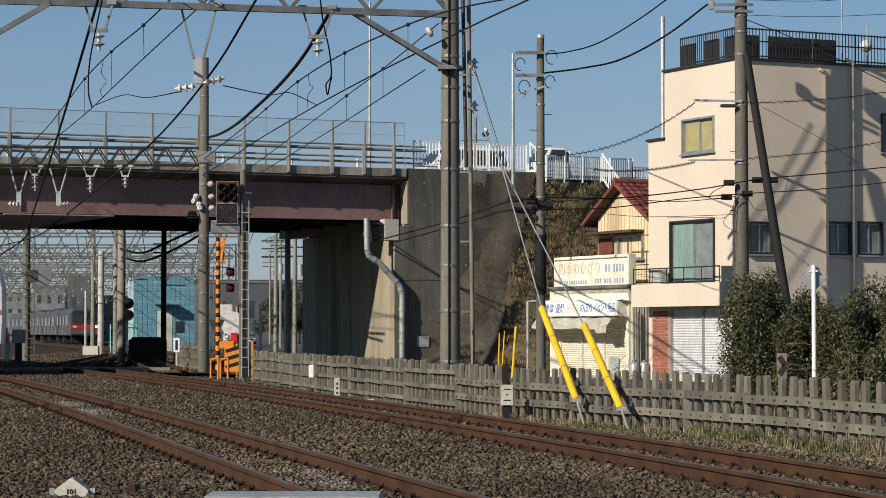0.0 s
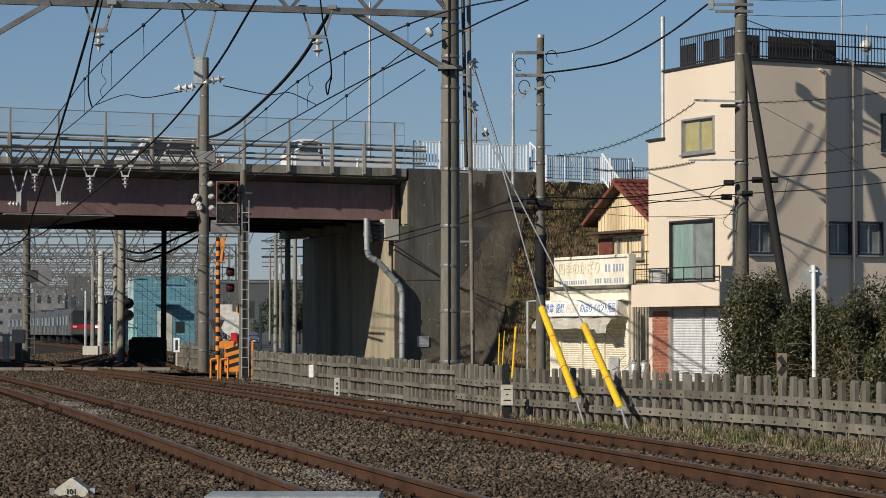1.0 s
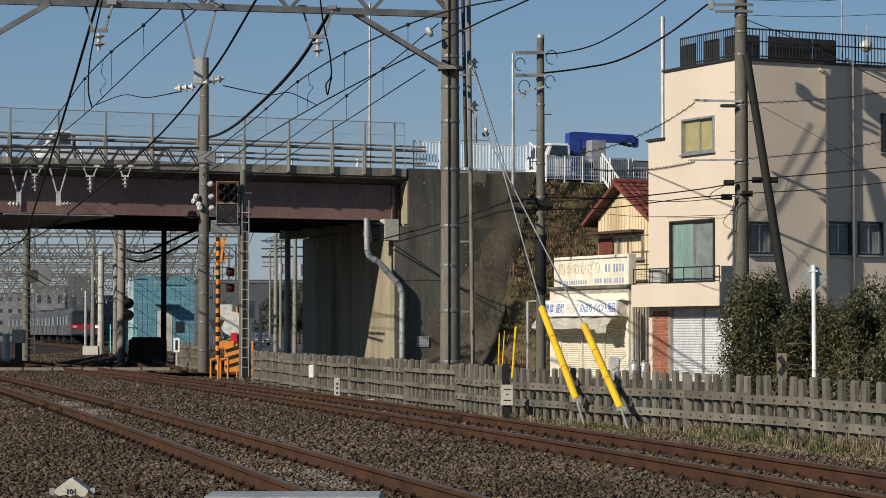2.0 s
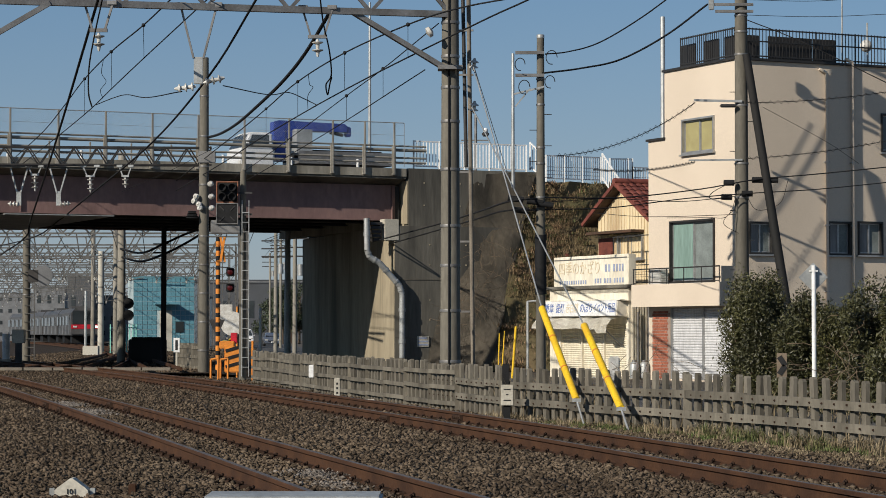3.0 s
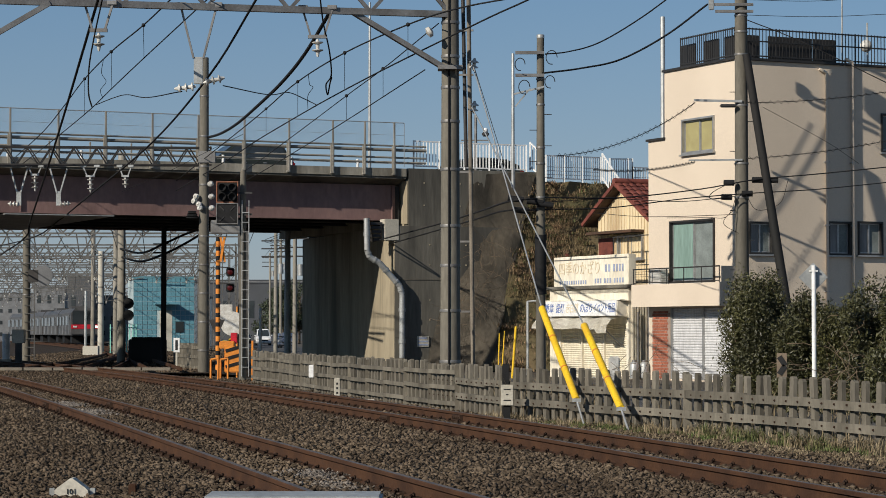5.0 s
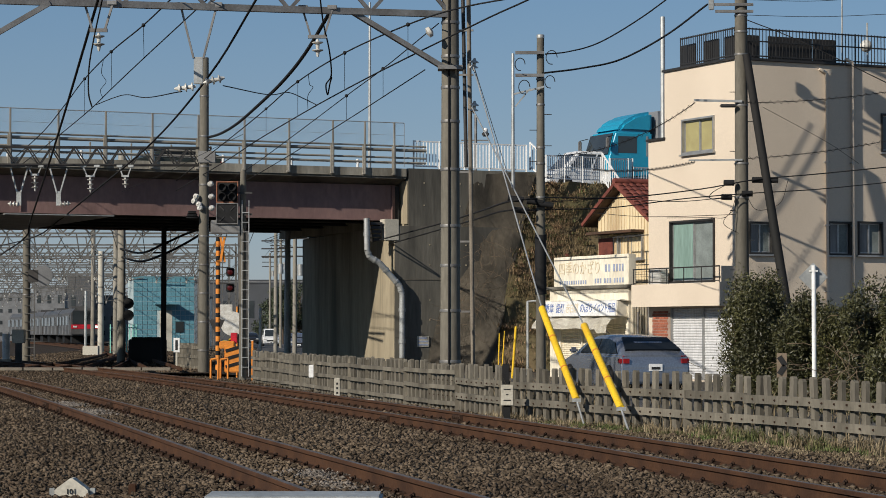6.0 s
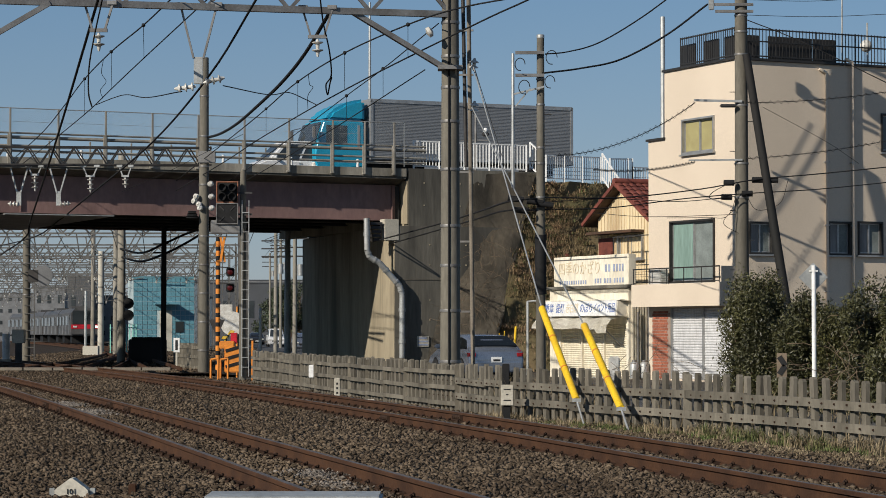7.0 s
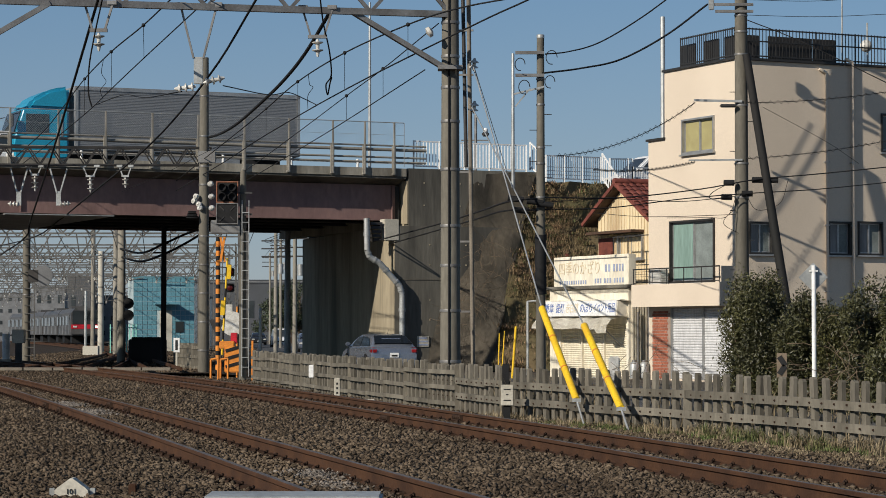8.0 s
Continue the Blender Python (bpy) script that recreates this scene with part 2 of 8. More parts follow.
def prism(bm, outline, depth, m=None):
    """An outline in (x, z), thickened along y by depth about its middle."""
    m = m or Matrix()
    f = [bm.verts.new(m @ Vector((x, -depth / 2, z))) for x, z in outline]
    k = [bm.verts.new(m @ Vector((x, depth / 2, z))) for x, z in outline]
    bm.faces.new(f)
    bm.faces.new(k[::-1])
    for i in range(len(f)):
        j = (i + 1) % len(f)
        bm.faces.new((f[j], f[i], k[i], k[j]))
    return bm


def solid(bm, pts_low, pts_high):
    """A solid between two outlines of as many points."""
    a, b = [bm.verts.new(p) for p in pts_low], [bm.verts.new(p) for p in pts_high]
    bm.faces.new(a[::-1])
    bm.faces.new(b)
    for i in range(len(a)):
        j = (i + 1) % len(a)
        bm.faces.new((a[i], a[j], b[j], b[i]))
    return bm


def part(name, bm, material, parent=None, label="", smooth=False):
    me = bpy.data.meshes.new(name)
    bmesh.ops.recalc_face_normals(bm, faces=bm.faces[:])
    if smooth:
        for f in bm.faces:
            f.smooth = True
    bm.to_mesh(me)
    bm.free()
    me.materials.append(material)
    if smooth:
        me.set_sharp_from_angle(angle=radians(40))
    ob = new(name, me)
    if parent is not None:
        ob.parent = parent
    if label:
        ob["label"] = label
    return ob


def piece(name, me, parent, m):
    """One more object on a shared mesh."""
    ob = new(name, me)
    ob.parent = parent
    ob.matrix_basis = m
    return ob


def empty(name, label, category, m=None, group="", kind=""):
    ob = new(name)
    ob.empty_display_size = 0.2
    if m is not None:
        ob.matrix_basis = m
    return tagged(ob, label, category, group, kind)


def joined(name, verts, faces, material, parent=None, smooth=False):
    me = bpy.data.meshes.new(name)
    me.from_pydata(verts, [], faces)
    me.materials.append(material)
    ob = new(name, me)
    if parent is not None:
        ob.parent = parent
    return ob


def smooth_path(pts, n=6):
    """A rounded path through the points."""
    if len(pts) < 3 or len(pts) > 40:
        return pts
    ext = [pts[0] * 2 - pts[1], *pts, pts[-1] * 2 - pts[-2]]
    out = []
    for a, b, c, d in zip(ext, ext[1:], ext[2:], ext[3:]):
        for i in range(n):
            t = i / n
            out.append(0.5 * (2 * b + (c - a) * t + (2 * a - 5 * b + 4 * c - d) * t * t + (3 * b - a - 3 * c + d) * t ** 3))
    return out + [pts[-1]]


def wire(name, pts, r, label, sag=0.0, mat_name="black", category="cable", seg=24, group="overhead wires"):
    """A round cable through pts; sag hangs it between two ends."""
    cu = bpy.data.curves.new(name, "CURVE")
    cu.dimensions, cu.bevel_depth, cu.bevel_resolution = "3D", r, 1
    pts = smooth_path([Vector(p) for p in pts])
    if len(pts) == 2:
        a, b = pts
        pts = [a.lerp(b, i / seg) - Vector((0, 0, 4 * sag * (i / seg) * (1 - i / seg))) for i in range(seg + 1)]
    sp = cu.splines.new("POLY")
    sp.points.add(len(pts) - 1)
    for p, v in zip(sp.points, pts):
        p.co = (*v, 1)
    cu.materials.append(M[mat_name])
    ob = new(name, cu)
    return tagged(ob, label, category, group)


def frame_of(origin, ax):
    """A wall's own frame: x along the wall, z up, y into it."""
    x = Vector((ax[0], ax[1], 0)).normalized()
    y = Vector((-x.y, x.x, 0))
    m = Matrix((x, y, (0, 0, 1))).transposed().to_4x4()
    m.translation = Vector(origin)
    return m


# ---- ground, tracks, road ----
GROUND = -0.3
BR_U, BR_W = Vector((0.91, 0.415, 0)), Vector((-0.415, 0.91, 0))   # along and across the bridge


def track_x(which, y):
    q = y / 50
    return 7.476 - 9.40 * q - 1.487 * q * q if which == 0 else 3.865 - 11.18 * q - 0.81 * q * q


def track_at(which, y, off=0.0):
    """A point beside the track's middle line, and the way it runs there."""
    d = Vector((track_x(which, y + 0.1) - track_x(which, y - 0.1), 0.2, 0)).normalized()
    return Vector((track_x(which, y), y, 0)) + Vector((d.y, -d.x, 0)) * off, d


def build_ground():
    bm = bm_new()
    for a, b in ((-2500, -60), (-60, 60), (60, 2500)):
        for c, d in ((-300, 0), (0, 150), (150, 4000)):
            bm.faces.new([bm.verts.new(p) for p in ((a, c, GROUND - 0.05), (b, c, GROUND - 0.05), (b, d, GROUND - 0.05), (a, d, GROUND - 0.05))])
    bmesh.ops.remove_doubles(bm, verts=bm.verts[:], dist=0.01)
    tagged(part("ground", bm, M["earth"]), "brown bare earth beside the railway", "ground", kind="structure")
    # the ballast bed, one shaped sheet under both tracks
    bm = bm_new()
    ys = [8 + 2.0 * i for i in range(90)]
    rows = []
    for y in ys:
        p, d = track_at(0, y)
        side = Vector((d.y, -d.x, 0))
        edge = p + side * 1.25
        row = [edge + side * 0.75 + Vector((0, 0, GROUND - 0.06)), edge + Vector((0, 0, -0.15))]
        for k in range(1, 9):
            row.append(edge - side * (1.6 * k) + Vector((0, 0, -0.15 - 0.03 * (k % 2))))
        row.append(edge - side * 16 + Vector((0, 0, GROUND)))
        rows.append([bm.verts.new(v) for v in row])
    for r0, r1 in zip(rows, rows[1:]):
        for i in range(len(r0) - 1):
            bm.faces.new((r0[i], r0[i + 1], r1[i + 1], r1[i]))
    tagged(part("ballast_bed", bm, M["bed"], smooth=True), "rusty brown crushed stone ballast under the tracks", "ballast", kind="structure")
    # road beside the fence, running under the bridge
    bm = bm_new()
    rows = []
    for i in range(60):
        y = 20 + i * 7.0
        x = road_x(y)
        rows.append([bm.verts.new((x + o, y, GROUND + z)) for o, z in ((-3.4, -0.04), (-3.3, 0.0), (0, 0.03), (3.3, 0.0), (3.4, -0.04))])
    for r0, r1 in zip(rows, rows[1:]):
        for i in range(4):
            bm.faces.new((r0[i], r0[i + 1], r1[i + 1], r1[i]))
    tagged(part("road", bm, M["asphalt"]), "grey asphalt lane beside the railway fence", "road", kind="structure")


def road_x(y):
    """The middle of the lane beside the fence, which bends beyond the bridge."""
    marks = ((0, 22.1), (57, 5.6), (85, -2.5), (114, -9.3), (150, -9.6), (190, -11.5), (240, -16.8), (290, -22.3), (440, -41.0))
    for (a, p), (b, q) in zip(marks, marks[1:]):
        if y <= b:
            return p + (q - p) * (y - a) / (b - a)
    return -41.0


def stones():
    """Loose crushed stones on the bed near the camera."""
    rng = np.random.default_rng(3)
    n = 225000
    u = rng.random(n)
    y = 15.5 + 76 * u ** 1.75
    half = 0.196 * y
    x = rng.uniform(-1, 1, n) * half
    q = y / 50
    edge = 7.476 - 9.40 * q - 1.487 * q * q + np.where(rng.random(n) < 0.55, 4.7, 2.4)
    keep = x < edge
    for w in (0, 1):
        c = (7.476 - 9.40 * q - 1.487 * q * q) if w == 0 else (3.865 - 11.18 * q - 0.81 * q * q)
        keep &= np.abs(np.abs(x - c) - 0.575) > 0.11
    x, y = x[keep], y[keep]
    n = len(x)
    size = (0.013 + 0.029 * rng.random(n) ** 1.7) * (1 + 0.009 * (y - 15))
    q = y / 50
    over = np.clip((x - (7.476 - 9.40 * q - 1.487 * q * q + 1.25)) / 0.75, 0, 1)
    stone_mesh("ballast_stones", x, y, -0.155 - 0.16 * over + rng.uniform(-0.01, 0.018, n), size, M["stone"], "loose rusty brown crushed stones between the rails", rng)
    # limed patches round the rail joints
    px, py = [], []
    for cx, cy, wide, long in ((-7.1, 46.0, 0.3, 1.2), (-6.0, 41.6, 0.3, 1.4), (-1.15, 23.2, 0.3, 0.8), (-0.95, 21.6, 0.2, 0.6)):
        k = int(2600 * wide * long)
        py.append(cy + rng.normal(0, long * 0.5, k))
        px.append(cx - 0.24 * (py[-1] - cy) + rng.normal(0, wide * 0.5, k))
    px, py = np.concatenate(px), np.concatenate(py)
    stone_mesh("limed_stones", px, py, -0.14 + rng.uniform(-0.01, 0.012, len(px)), rng.uniform(0.014, 0.034, len(px)), M["pale_stone"], "pale limed stones beside the rail joints", rng)
    # coarser stones beyond the crossing
    k = 26000
    fy = 86 + 120 * rng.random(k) ** 1.4
    fx = -14.0 - 0.0594 * (fy - 84) + rng.uniform(-7.5, 5.5, k)
    stone_mesh("far_ballast_stones", fx, fy, np.full(k, -0.19), rng.uniform(0.04, 0.1, k), M["stone"], "dark brown crushed stones beyond the crossing", rng)


def stone_mesh(name, x, y, z, size, material, label, rng):
    """One mesh of many angular stones."""
    base = np.array([(1, 0, 0), (-1, 0, 0), (0, 1, 0), (0, -1, 0), (0, 0, 1), (0, 0, -1)], float)
    tri = np.array([(0, 2, 4), (2, 1, 4), (1, 3, 4), (3, 0, 4), (2, 0, 5), (1, 2, 5), (3, 1, 5), (0, 3, 5)])
    n = len(x)
    v = base[None] * rng.uniform(0.55, 1.3, (n, 6, 1)) + rng.normal(0, 0.3, (n, 6, 3))
    v *= np.stack([np.ones(n), rng.uniform(0.6, 1, n), rng.uniform(0.3, 0.65, n)], 1)[:, None]
    a, t = rng.uniform(0, 6.28, n), rng.normal(0, 0.55, n)
    ca, sa, ct, st = np.cos(a), np.sin(a), np.cos(t), np.sin(t)
    vx, vy, vz = v[..., 0], v[..., 1] * ct[:, None] - v[..., 2] * st[:, None], v[..., 1] * st[:, None] + v[..., 2] * ct[:, None]
    v = np.stack([vx * ca[:, None] - vy * sa[:, None], vx * sa[:, None] + vy * ca[:, None], vz], 2) * size[:, None, None]
    v += np.stack([x, y, z], 1)[:, None]
    f = (tri[None] + 6 * np.arange(n)[:, None, None]).reshape(-1, 3)
    me = bpy.data.meshes.new(name)
    me.vertices.add(n * 6)
    me.vertices.foreach_set("co", v.ravel())
    me.loops.add(len(f) * 3)
    me.loops.foreach_set("vertex_index", f.ravel())
    me.polygons.add(len(f))
    me.polygons.foreach_set("loop_start", np.arange(len(f)) * 3)
    me.update()
    me.validate()
    me.materials.append(material)
    tagged(new(name, me), label, "ballast", kind="stuff")


RAIL = [(-0.063, -0.153), (0.063, -0.153), (0.063, -0.142), (0.012, -0.125), (0.009, -0.05), (0.033, -0.036), (0.0325, -0.006), (0.027, 0.0), (-0.027, 0.0), (-0.0325, -0.006), (-0.033, -0.036), (-0.009, -0.05), (-0.012, -0.125), (-0.063, -0.142)]


def sweep_rail(which, off, y0, y1, parent):
    bm = bm_new()
    prev = None
    y = y0
    while y <= y1:
        p, d = track_at(which, y, off)
        side = Vector((d.y, -d.x, 0))
        ring = [bm.verts.new(p + side * a + Vector((0, 0, b))) for a, b in RAIL]
        if prev:
            for i in range(len(ring)):
                j = (i + 1) % len(ring)
                bm.faces.new((prev[i], prev[j], ring[j], ring[i]))
        prev = ring
        y += 1.5
    ob = part("rail", bm, M["rail"], parent)
    ob.data.materials.append(M["railhead"])
    for f in ob.data.polygons:
        if f.normal.z > 0.75 and f.center.z > -0.003:
            f.material_index = 1


def build_track(which, y0=11, y1=150):
    tr = empty("track_%d" % (which + 1), "railway track with rust-brown rails on ballast", "railway track", kind="structure")
    for off in (0.566, -0.566):
        sweep_rail(which, off, y0, y1, tr)
    bm = box(bm_new(), (0, 0, -0.235), (2.0, 0.2, 0.15), bevel=0.02)
    first = part("sleeper", bm, M["sleeper"], tr)
    shared = first.data
    y, k = 15.0, 0
    while y < 100:
        p, d = track_at(which, y)
        m = Matrix.Translation(p) @ Matrix.Rotation(math.atan2(-d.x, d.y), 4, "Z")
        if k == 0:
            first.matrix_basis = m
        else:
            piece("sleeper", shared, tr, m)
        k += 1
        y += 0.6 if y < 70 else 0.9
    # spring clips on both sides of each rail
    bm = bm_new()
    for s in (-1, 1):
        for e in (-1, 1):
            c = s * 0.566 + e * 0.105
            box(bm, (c, 0, -0.142), (0.11, 0.13, 0.035))
            rod(bm, (c, 0, -0.13), (c, 0, -0.1), 0.017, seg=6)
            rod(bm, (c + e * 0.05, -0.07, -0.12), (c - e * 0.02, 0.07, -0.105), 0.013, seg=5)
    clips = part("rail_clip", bm, M["clip"], tr)
    y = 15.0
    k = 0
    while y < 72:
        p, d = track_at(which, y)
        m = Matrix.Translation(p) @ Matrix.Rotation(math.atan2(-d.x, d.y), 4, "Z")
        if k == 0:
            clips.matrix_basis = m
        else:
            piece("rail_clip", clips.data, tr, m)
        k += 1
        y += 0.6
    # fishplate joints
    for y in ((37.0, 60.0) if which == 0 else (41.0, 43.6)):
        for off in (0.566, -0.566):
            p, d = track_at(which, y, off)
            m = Matrix.Translation(p) @ Matrix.Rotation(math.atan2(-d.x, d.y), 4, "Z")
            bm = bm_new()
            for e in (-1, 1):
                box(bm, (e * 0.035, 0, -0.085), (0.05, 0.5, 0.09))
                for b in (-0.18, -0.06, 0.06, 0.18):
                    rod(bm, (e * 0.06, b, -0.085), (e * 0.085, b, -0.085), 0.018, seg=6)
            part("fishplate", bm, M["clip"], tr).matrix_basis = m


build_ground()
build_track(0)
build_track(1)
stones()


# ---- road bridge ----
BR0 = Vector((-9.22, 93.5, 0))      # a point under the near edge
DECK, BELOW, FENCE_TOP = 7.72, 5.69, 9.57
ROAD = 7.42


def on_bridge(t, w, z):
    return BR0 + BR_U * t + BR_W * w + Vector((0, 0, z))


BRM = frame_of(BR0, BR_U)


def build_bridge():
    br = empty("road_bridge", "steel girder road bridge with brown-red paint over the railway", "bridge", BRM)
    W = 14.6
    t0, t1 = -60, 8.5
    L, C = t1 - t0, (t0 + t1) / 2
    bm = bm_new()
    # deck slab with overhanging edges
    prof = [(0.0, DECK), (0.35, DECK), (0.35, ROAD), (W - 0.35, ROAD), (W - 0.35, DECK), (W, DECK), (W, DECK - 0.38), (W - 0.9, DECK - 0.6), (0.9, DECK - 0.6), (0.0, DECK - 0.38)]
    a = [bm.verts.new((t0, y, z)) for y, z in prof]
    b = [bm.verts.new((t1, y, z)) for y, z in prof]
    bm.faces.new(a)
    bm.faces.new(b[::-1])
    for i in range(len(a)):
        j = (i + 1) % len(a)
        bm.faces.new((a[i], a[j], b[j], b[i]))
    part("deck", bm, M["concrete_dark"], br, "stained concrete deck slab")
    part("kerb", box(bm_new(), (C, 0.02, DECK - 0.13), (L + 0.02, 0.12, 0.32)), M["kerb"], br, "stained pale concrete kerb")
    part("road_surface", box(bm_new(), (C, W / 2, ROAD + 0.01), (L, W - 0.74, 0.03)), M["asphalt"], br)
    for k in range(6):
        y = 0.75 + k * (W - 1.5) / 5
        bm = bm_new()
        box(bm, (C, y, (BELOW + DECK - 0.6) / 2 + 0.02), (L - 0.3, 0.03, DECK - 0.64 - BELOW))
        box(bm, (C, y, BELOW + 0.02), (L - 0.3, 0.42, 0.04))
        if k in (0, 5):
            for t in (-7.0, 1.0, 8.2):
                box(bm, (t, y - 0.05, (BELOW + DECK - 0.6) / 2), (0.03, 0.1, DECK - 0.7 - BELOW))
        # Outer girders wear the brown-red paint, inner ones the underside's painted shade.
        part("girder", bm, M["girder"] if k in (0, 5) else M["soffit_shade"], br)
    beam = None
    for t in range(-58, 8, 5):
        for k in range(5):
            m = pose(t, 0.75 + (k + 0.5) * (W - 1.5) / 5, BELOW + 0.9)
            if beam is None:
                beam = part("cross_beam", box(bm_new(), (0, 0, 0), (0.2, (W - 1.5) / 5 - 0.05, 0.5)), M["soffit_shade"], br)
                beam.matrix_basis = m
            else:
                piece("cross_beam", beam.data, br, m)
    # drip tray under the girders
    part("drip_tray", box(bm_new(), (-5.6, 7.0, BELOW - 0.06), (4.2, 13.6, 0.04)), M["galv"], br, "pale sheet tray under the girders")
    # parapet: posts, three round rails, mesh screen
    posts = [7.95, 6.68, 5.31, 3.47, 1.62, -0.26]
    t = -0.26
    while t > -40:
        t -= 1.84
        posts.append(t)
    for side, y in (("near", -0.06), ("far", W + 0.06)):
        first = None
        for t in posts:
            if first is None:
                bm = bm_new()
                box(bm, (0, 0, 0.38), (0.15, 0.09, 1.06), bevel=0.012)
                box(bm, (0.0, -0.06, 0.81), (0.07, 0.06, 2.1), bevel=0.008)
                box(bm, (0, -0.01, -0.2), (0.17, 0.12, 0.1), bevel=0.01)
                first = part("parapet_post", bm, M["railing"], br)
                first.matrix_basis = Matrix.Translation((t, y, DECK))
            else:
                piece("parapet_post", first.data, br, Matrix.Translation((t, y, DECK)))
        for h, r in ((0.27, 0.04), (0.46, 0.04), (0.77, 0.065), (0.93, 0.035)):
            part("parapet_rail", rod(bm_new(), (t0, y + 0.1, DECK + h), (t1 + 0.9, y + 0.1, DECK + h), r, seg=10), M["railing"], br, smooth=True)
        if side == "near":
            bm = bm_new()
            rod(bm, (t0, y, FENCE_TOP), (t1 - 0.1, y, FENCE_TOP), 0.018, seg=6)
            rod(bm, (t1 - 0.1, y, DECK + 0.1), (t1 - 0.1, y, FENCE_TOP), 0.015, seg=6)
            rod(bm, (t0, y, DECK + 1.35), (t1 - 0.1, y, DECK + 1.35), 0.006, seg=4)
            part("screen_frame", bm, M["galv"], br)
            bm = bm_new()
            z0, z1, st = DECK + 0.9, FENCE_TOP, 0.09
            n = int(26 / st)
            for i in range(n):
                for lean in (1, -1):
                    a = t1 - 0.1 - i * st
                    b = a - lean * (z1 - z0)
                    if lean < 0:
                        a, b = a - (z1 - z0), a
                    bar(bm, (a, y, z0), (b, y, z1), 0.0035, 0.0035)
            part("wire_mesh", bm, M["galv"], br, "fine diamond wire mesh screen")
    # low guard rail with white posts beside the carriageway
    for y in (2.6,):
        part("guard_rail", rod(bm_new(), (t0, y, ROAD + 0.75), (t1 + 2, y, ROAD + 0.75), 0.05, seg=8), M["white"], br, smooth=True)
        part("guard_rail", rod(bm_new(), (t0, y, ROAD + 0.45), (t1 + 2, y, ROAD + 0.45), 0.04, seg=8), M["white"], br, smooth=True)
        first = None
        for i in range(20):
            m = Matrix.Translation((t1 - 1.0 - 2.9 * i, y, ROAD))
            if first is None:
                first = part("guard_post", rod(bm_new(), (0, 0, 0), (0, 0, 0.85), 0.06, seg=8), M["white"], br)
                first.matrix_basis = m
            else:
                piece("guard_post", first.data, br, m)
    return br


def build_abutment():
    ab = empty("bridge_abutment", "weathered concrete abutment and wing wall of the road bridge", "abutment", kind="structure")
    zb, zt = GROUND - 0.4, BELOW - 0.25
    c0 = on_bridge(7.77, -0.55, 0)                   # corner nearest the track
    far = on_bridge(9.75, 14.6, 0)
    side = (far - c0).normalized()
    right, rfar = on_bridge(13.0, -0.55, 0), on_bridge(13.0, 14.6, 0)
    low = [Vector((p.x, p.y, zb)) for p in (c0, right, rfar, far)]
    high = [Vector((p.x, p.y, zt)) for p in (c0, right, rfar, far)]
    body = part("abutment_body", solid(bm_new(), low, high), M["concrete_dark"], ab, "dark weathered concrete wall, its streaked side coloured paler as sunlit")
    # Weathering and light both in the colours: grazed front dark, sunlit side pale.
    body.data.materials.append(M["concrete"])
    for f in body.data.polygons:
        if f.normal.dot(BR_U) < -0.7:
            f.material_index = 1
    n0, n1 = c0 + side * 1.3 + BR_U * 0.3, far + BR_U * 0.3
    low = [Vector((p.x, p.y, BELOW - 0.248)) for p in (n0, n0 + BR_U * 0.3, n1 + BR_U * 0.3, n1)]
    high = [p + Vector((0, 0, DECK - 0.64 - p.z)) for p in low]
    # Blackened like the inner girders, shade given as colour.
    part("end_diaphragm", solid(bm_new(), low, high), M["soffit_shade"], ab, "end diaphragm between the girders, coloured dark as in shade")
    # back wall and wing wall above the seat
    a, b = on_bridge(8.62, 0.0, 0), on_bridge(14.4, 0.0, 0)
    low = [Vector((p.x, p.y, BELOW - 0.249)) for p in (a, b, b + BR_W * 0.45, a + BR_W * 0.45)]
    high = [p + Vector((0, 0, DECK + 0.05 - p.z)) for p in low]
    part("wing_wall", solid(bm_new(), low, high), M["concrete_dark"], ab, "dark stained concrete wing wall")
    low = [Vector((p.x, p.y, BELOW - 0.249)) for p in (a + BR_W * 0.452, a + BR_W * 0.452 + BR_U * 0.5, a + BR_W * 14.6 + BR_U * 0.5, a + BR_W * 14.6)]
    high = [p + Vector((0, 0, DECK - 0.35 - p.z)) for p in low]
    part("back_wall", solid(bm_new(), low, high), M["concrete"], ab)
    # cheek block beside the bearing
    m = frame_of(on_bridge(7.45, -0.62, 0), BR_U)
    part("cheek_block", box(bm_new(), (0.2, 0.3, BELOW - 0.42), (0.62, 0.5, 0.85), m, 0.02), M["concrete_white"], ab, "pale concrete cheek block")
    bm = bm_new()
    for k in range(5):
        box(bm, (-0.45, 0.3, BELOW - 0.18 - k * 0.16), (0.5 - k * 0.06, 0.5, 0.1), m)
    part("bearing", bm, M["steel_dark"], ab)
    # joints of the formwork, thin recesses as raised seams
    bm = bm_new()
    for z in (1.0, 3.3):
        box(bm, (2.63, -0.004, z), (5.2, 0.02, 0.025), frame_of(c0, BR_U))
    part("formwork_seam", bm, M["mortar"], ab)
    # tie holes of the formwork, small pale plugs
    plug = None
    for t in (9.3, 10.1, 10.9, 11.7, 12.5):
        for z, w in ((7.2, 0.0), (6.3, 0.0), (4.7, -0.55), (3.9, -0.55), (2.5, -0.55), (1.7, -0.55)):
            m = frame_of(on_bridge(t, w - 0.006, z), BR_U)
            if plug is None:
                plug = part("tie_plug", rod(bm_new(), (0, 0.01, 0), (0, -0.006, 0), 0.035, seg=8), M["concrete"], ab)
                plug.matrix_basis = m
            else:
                piece("tie_plug", plug.data, ab, m)
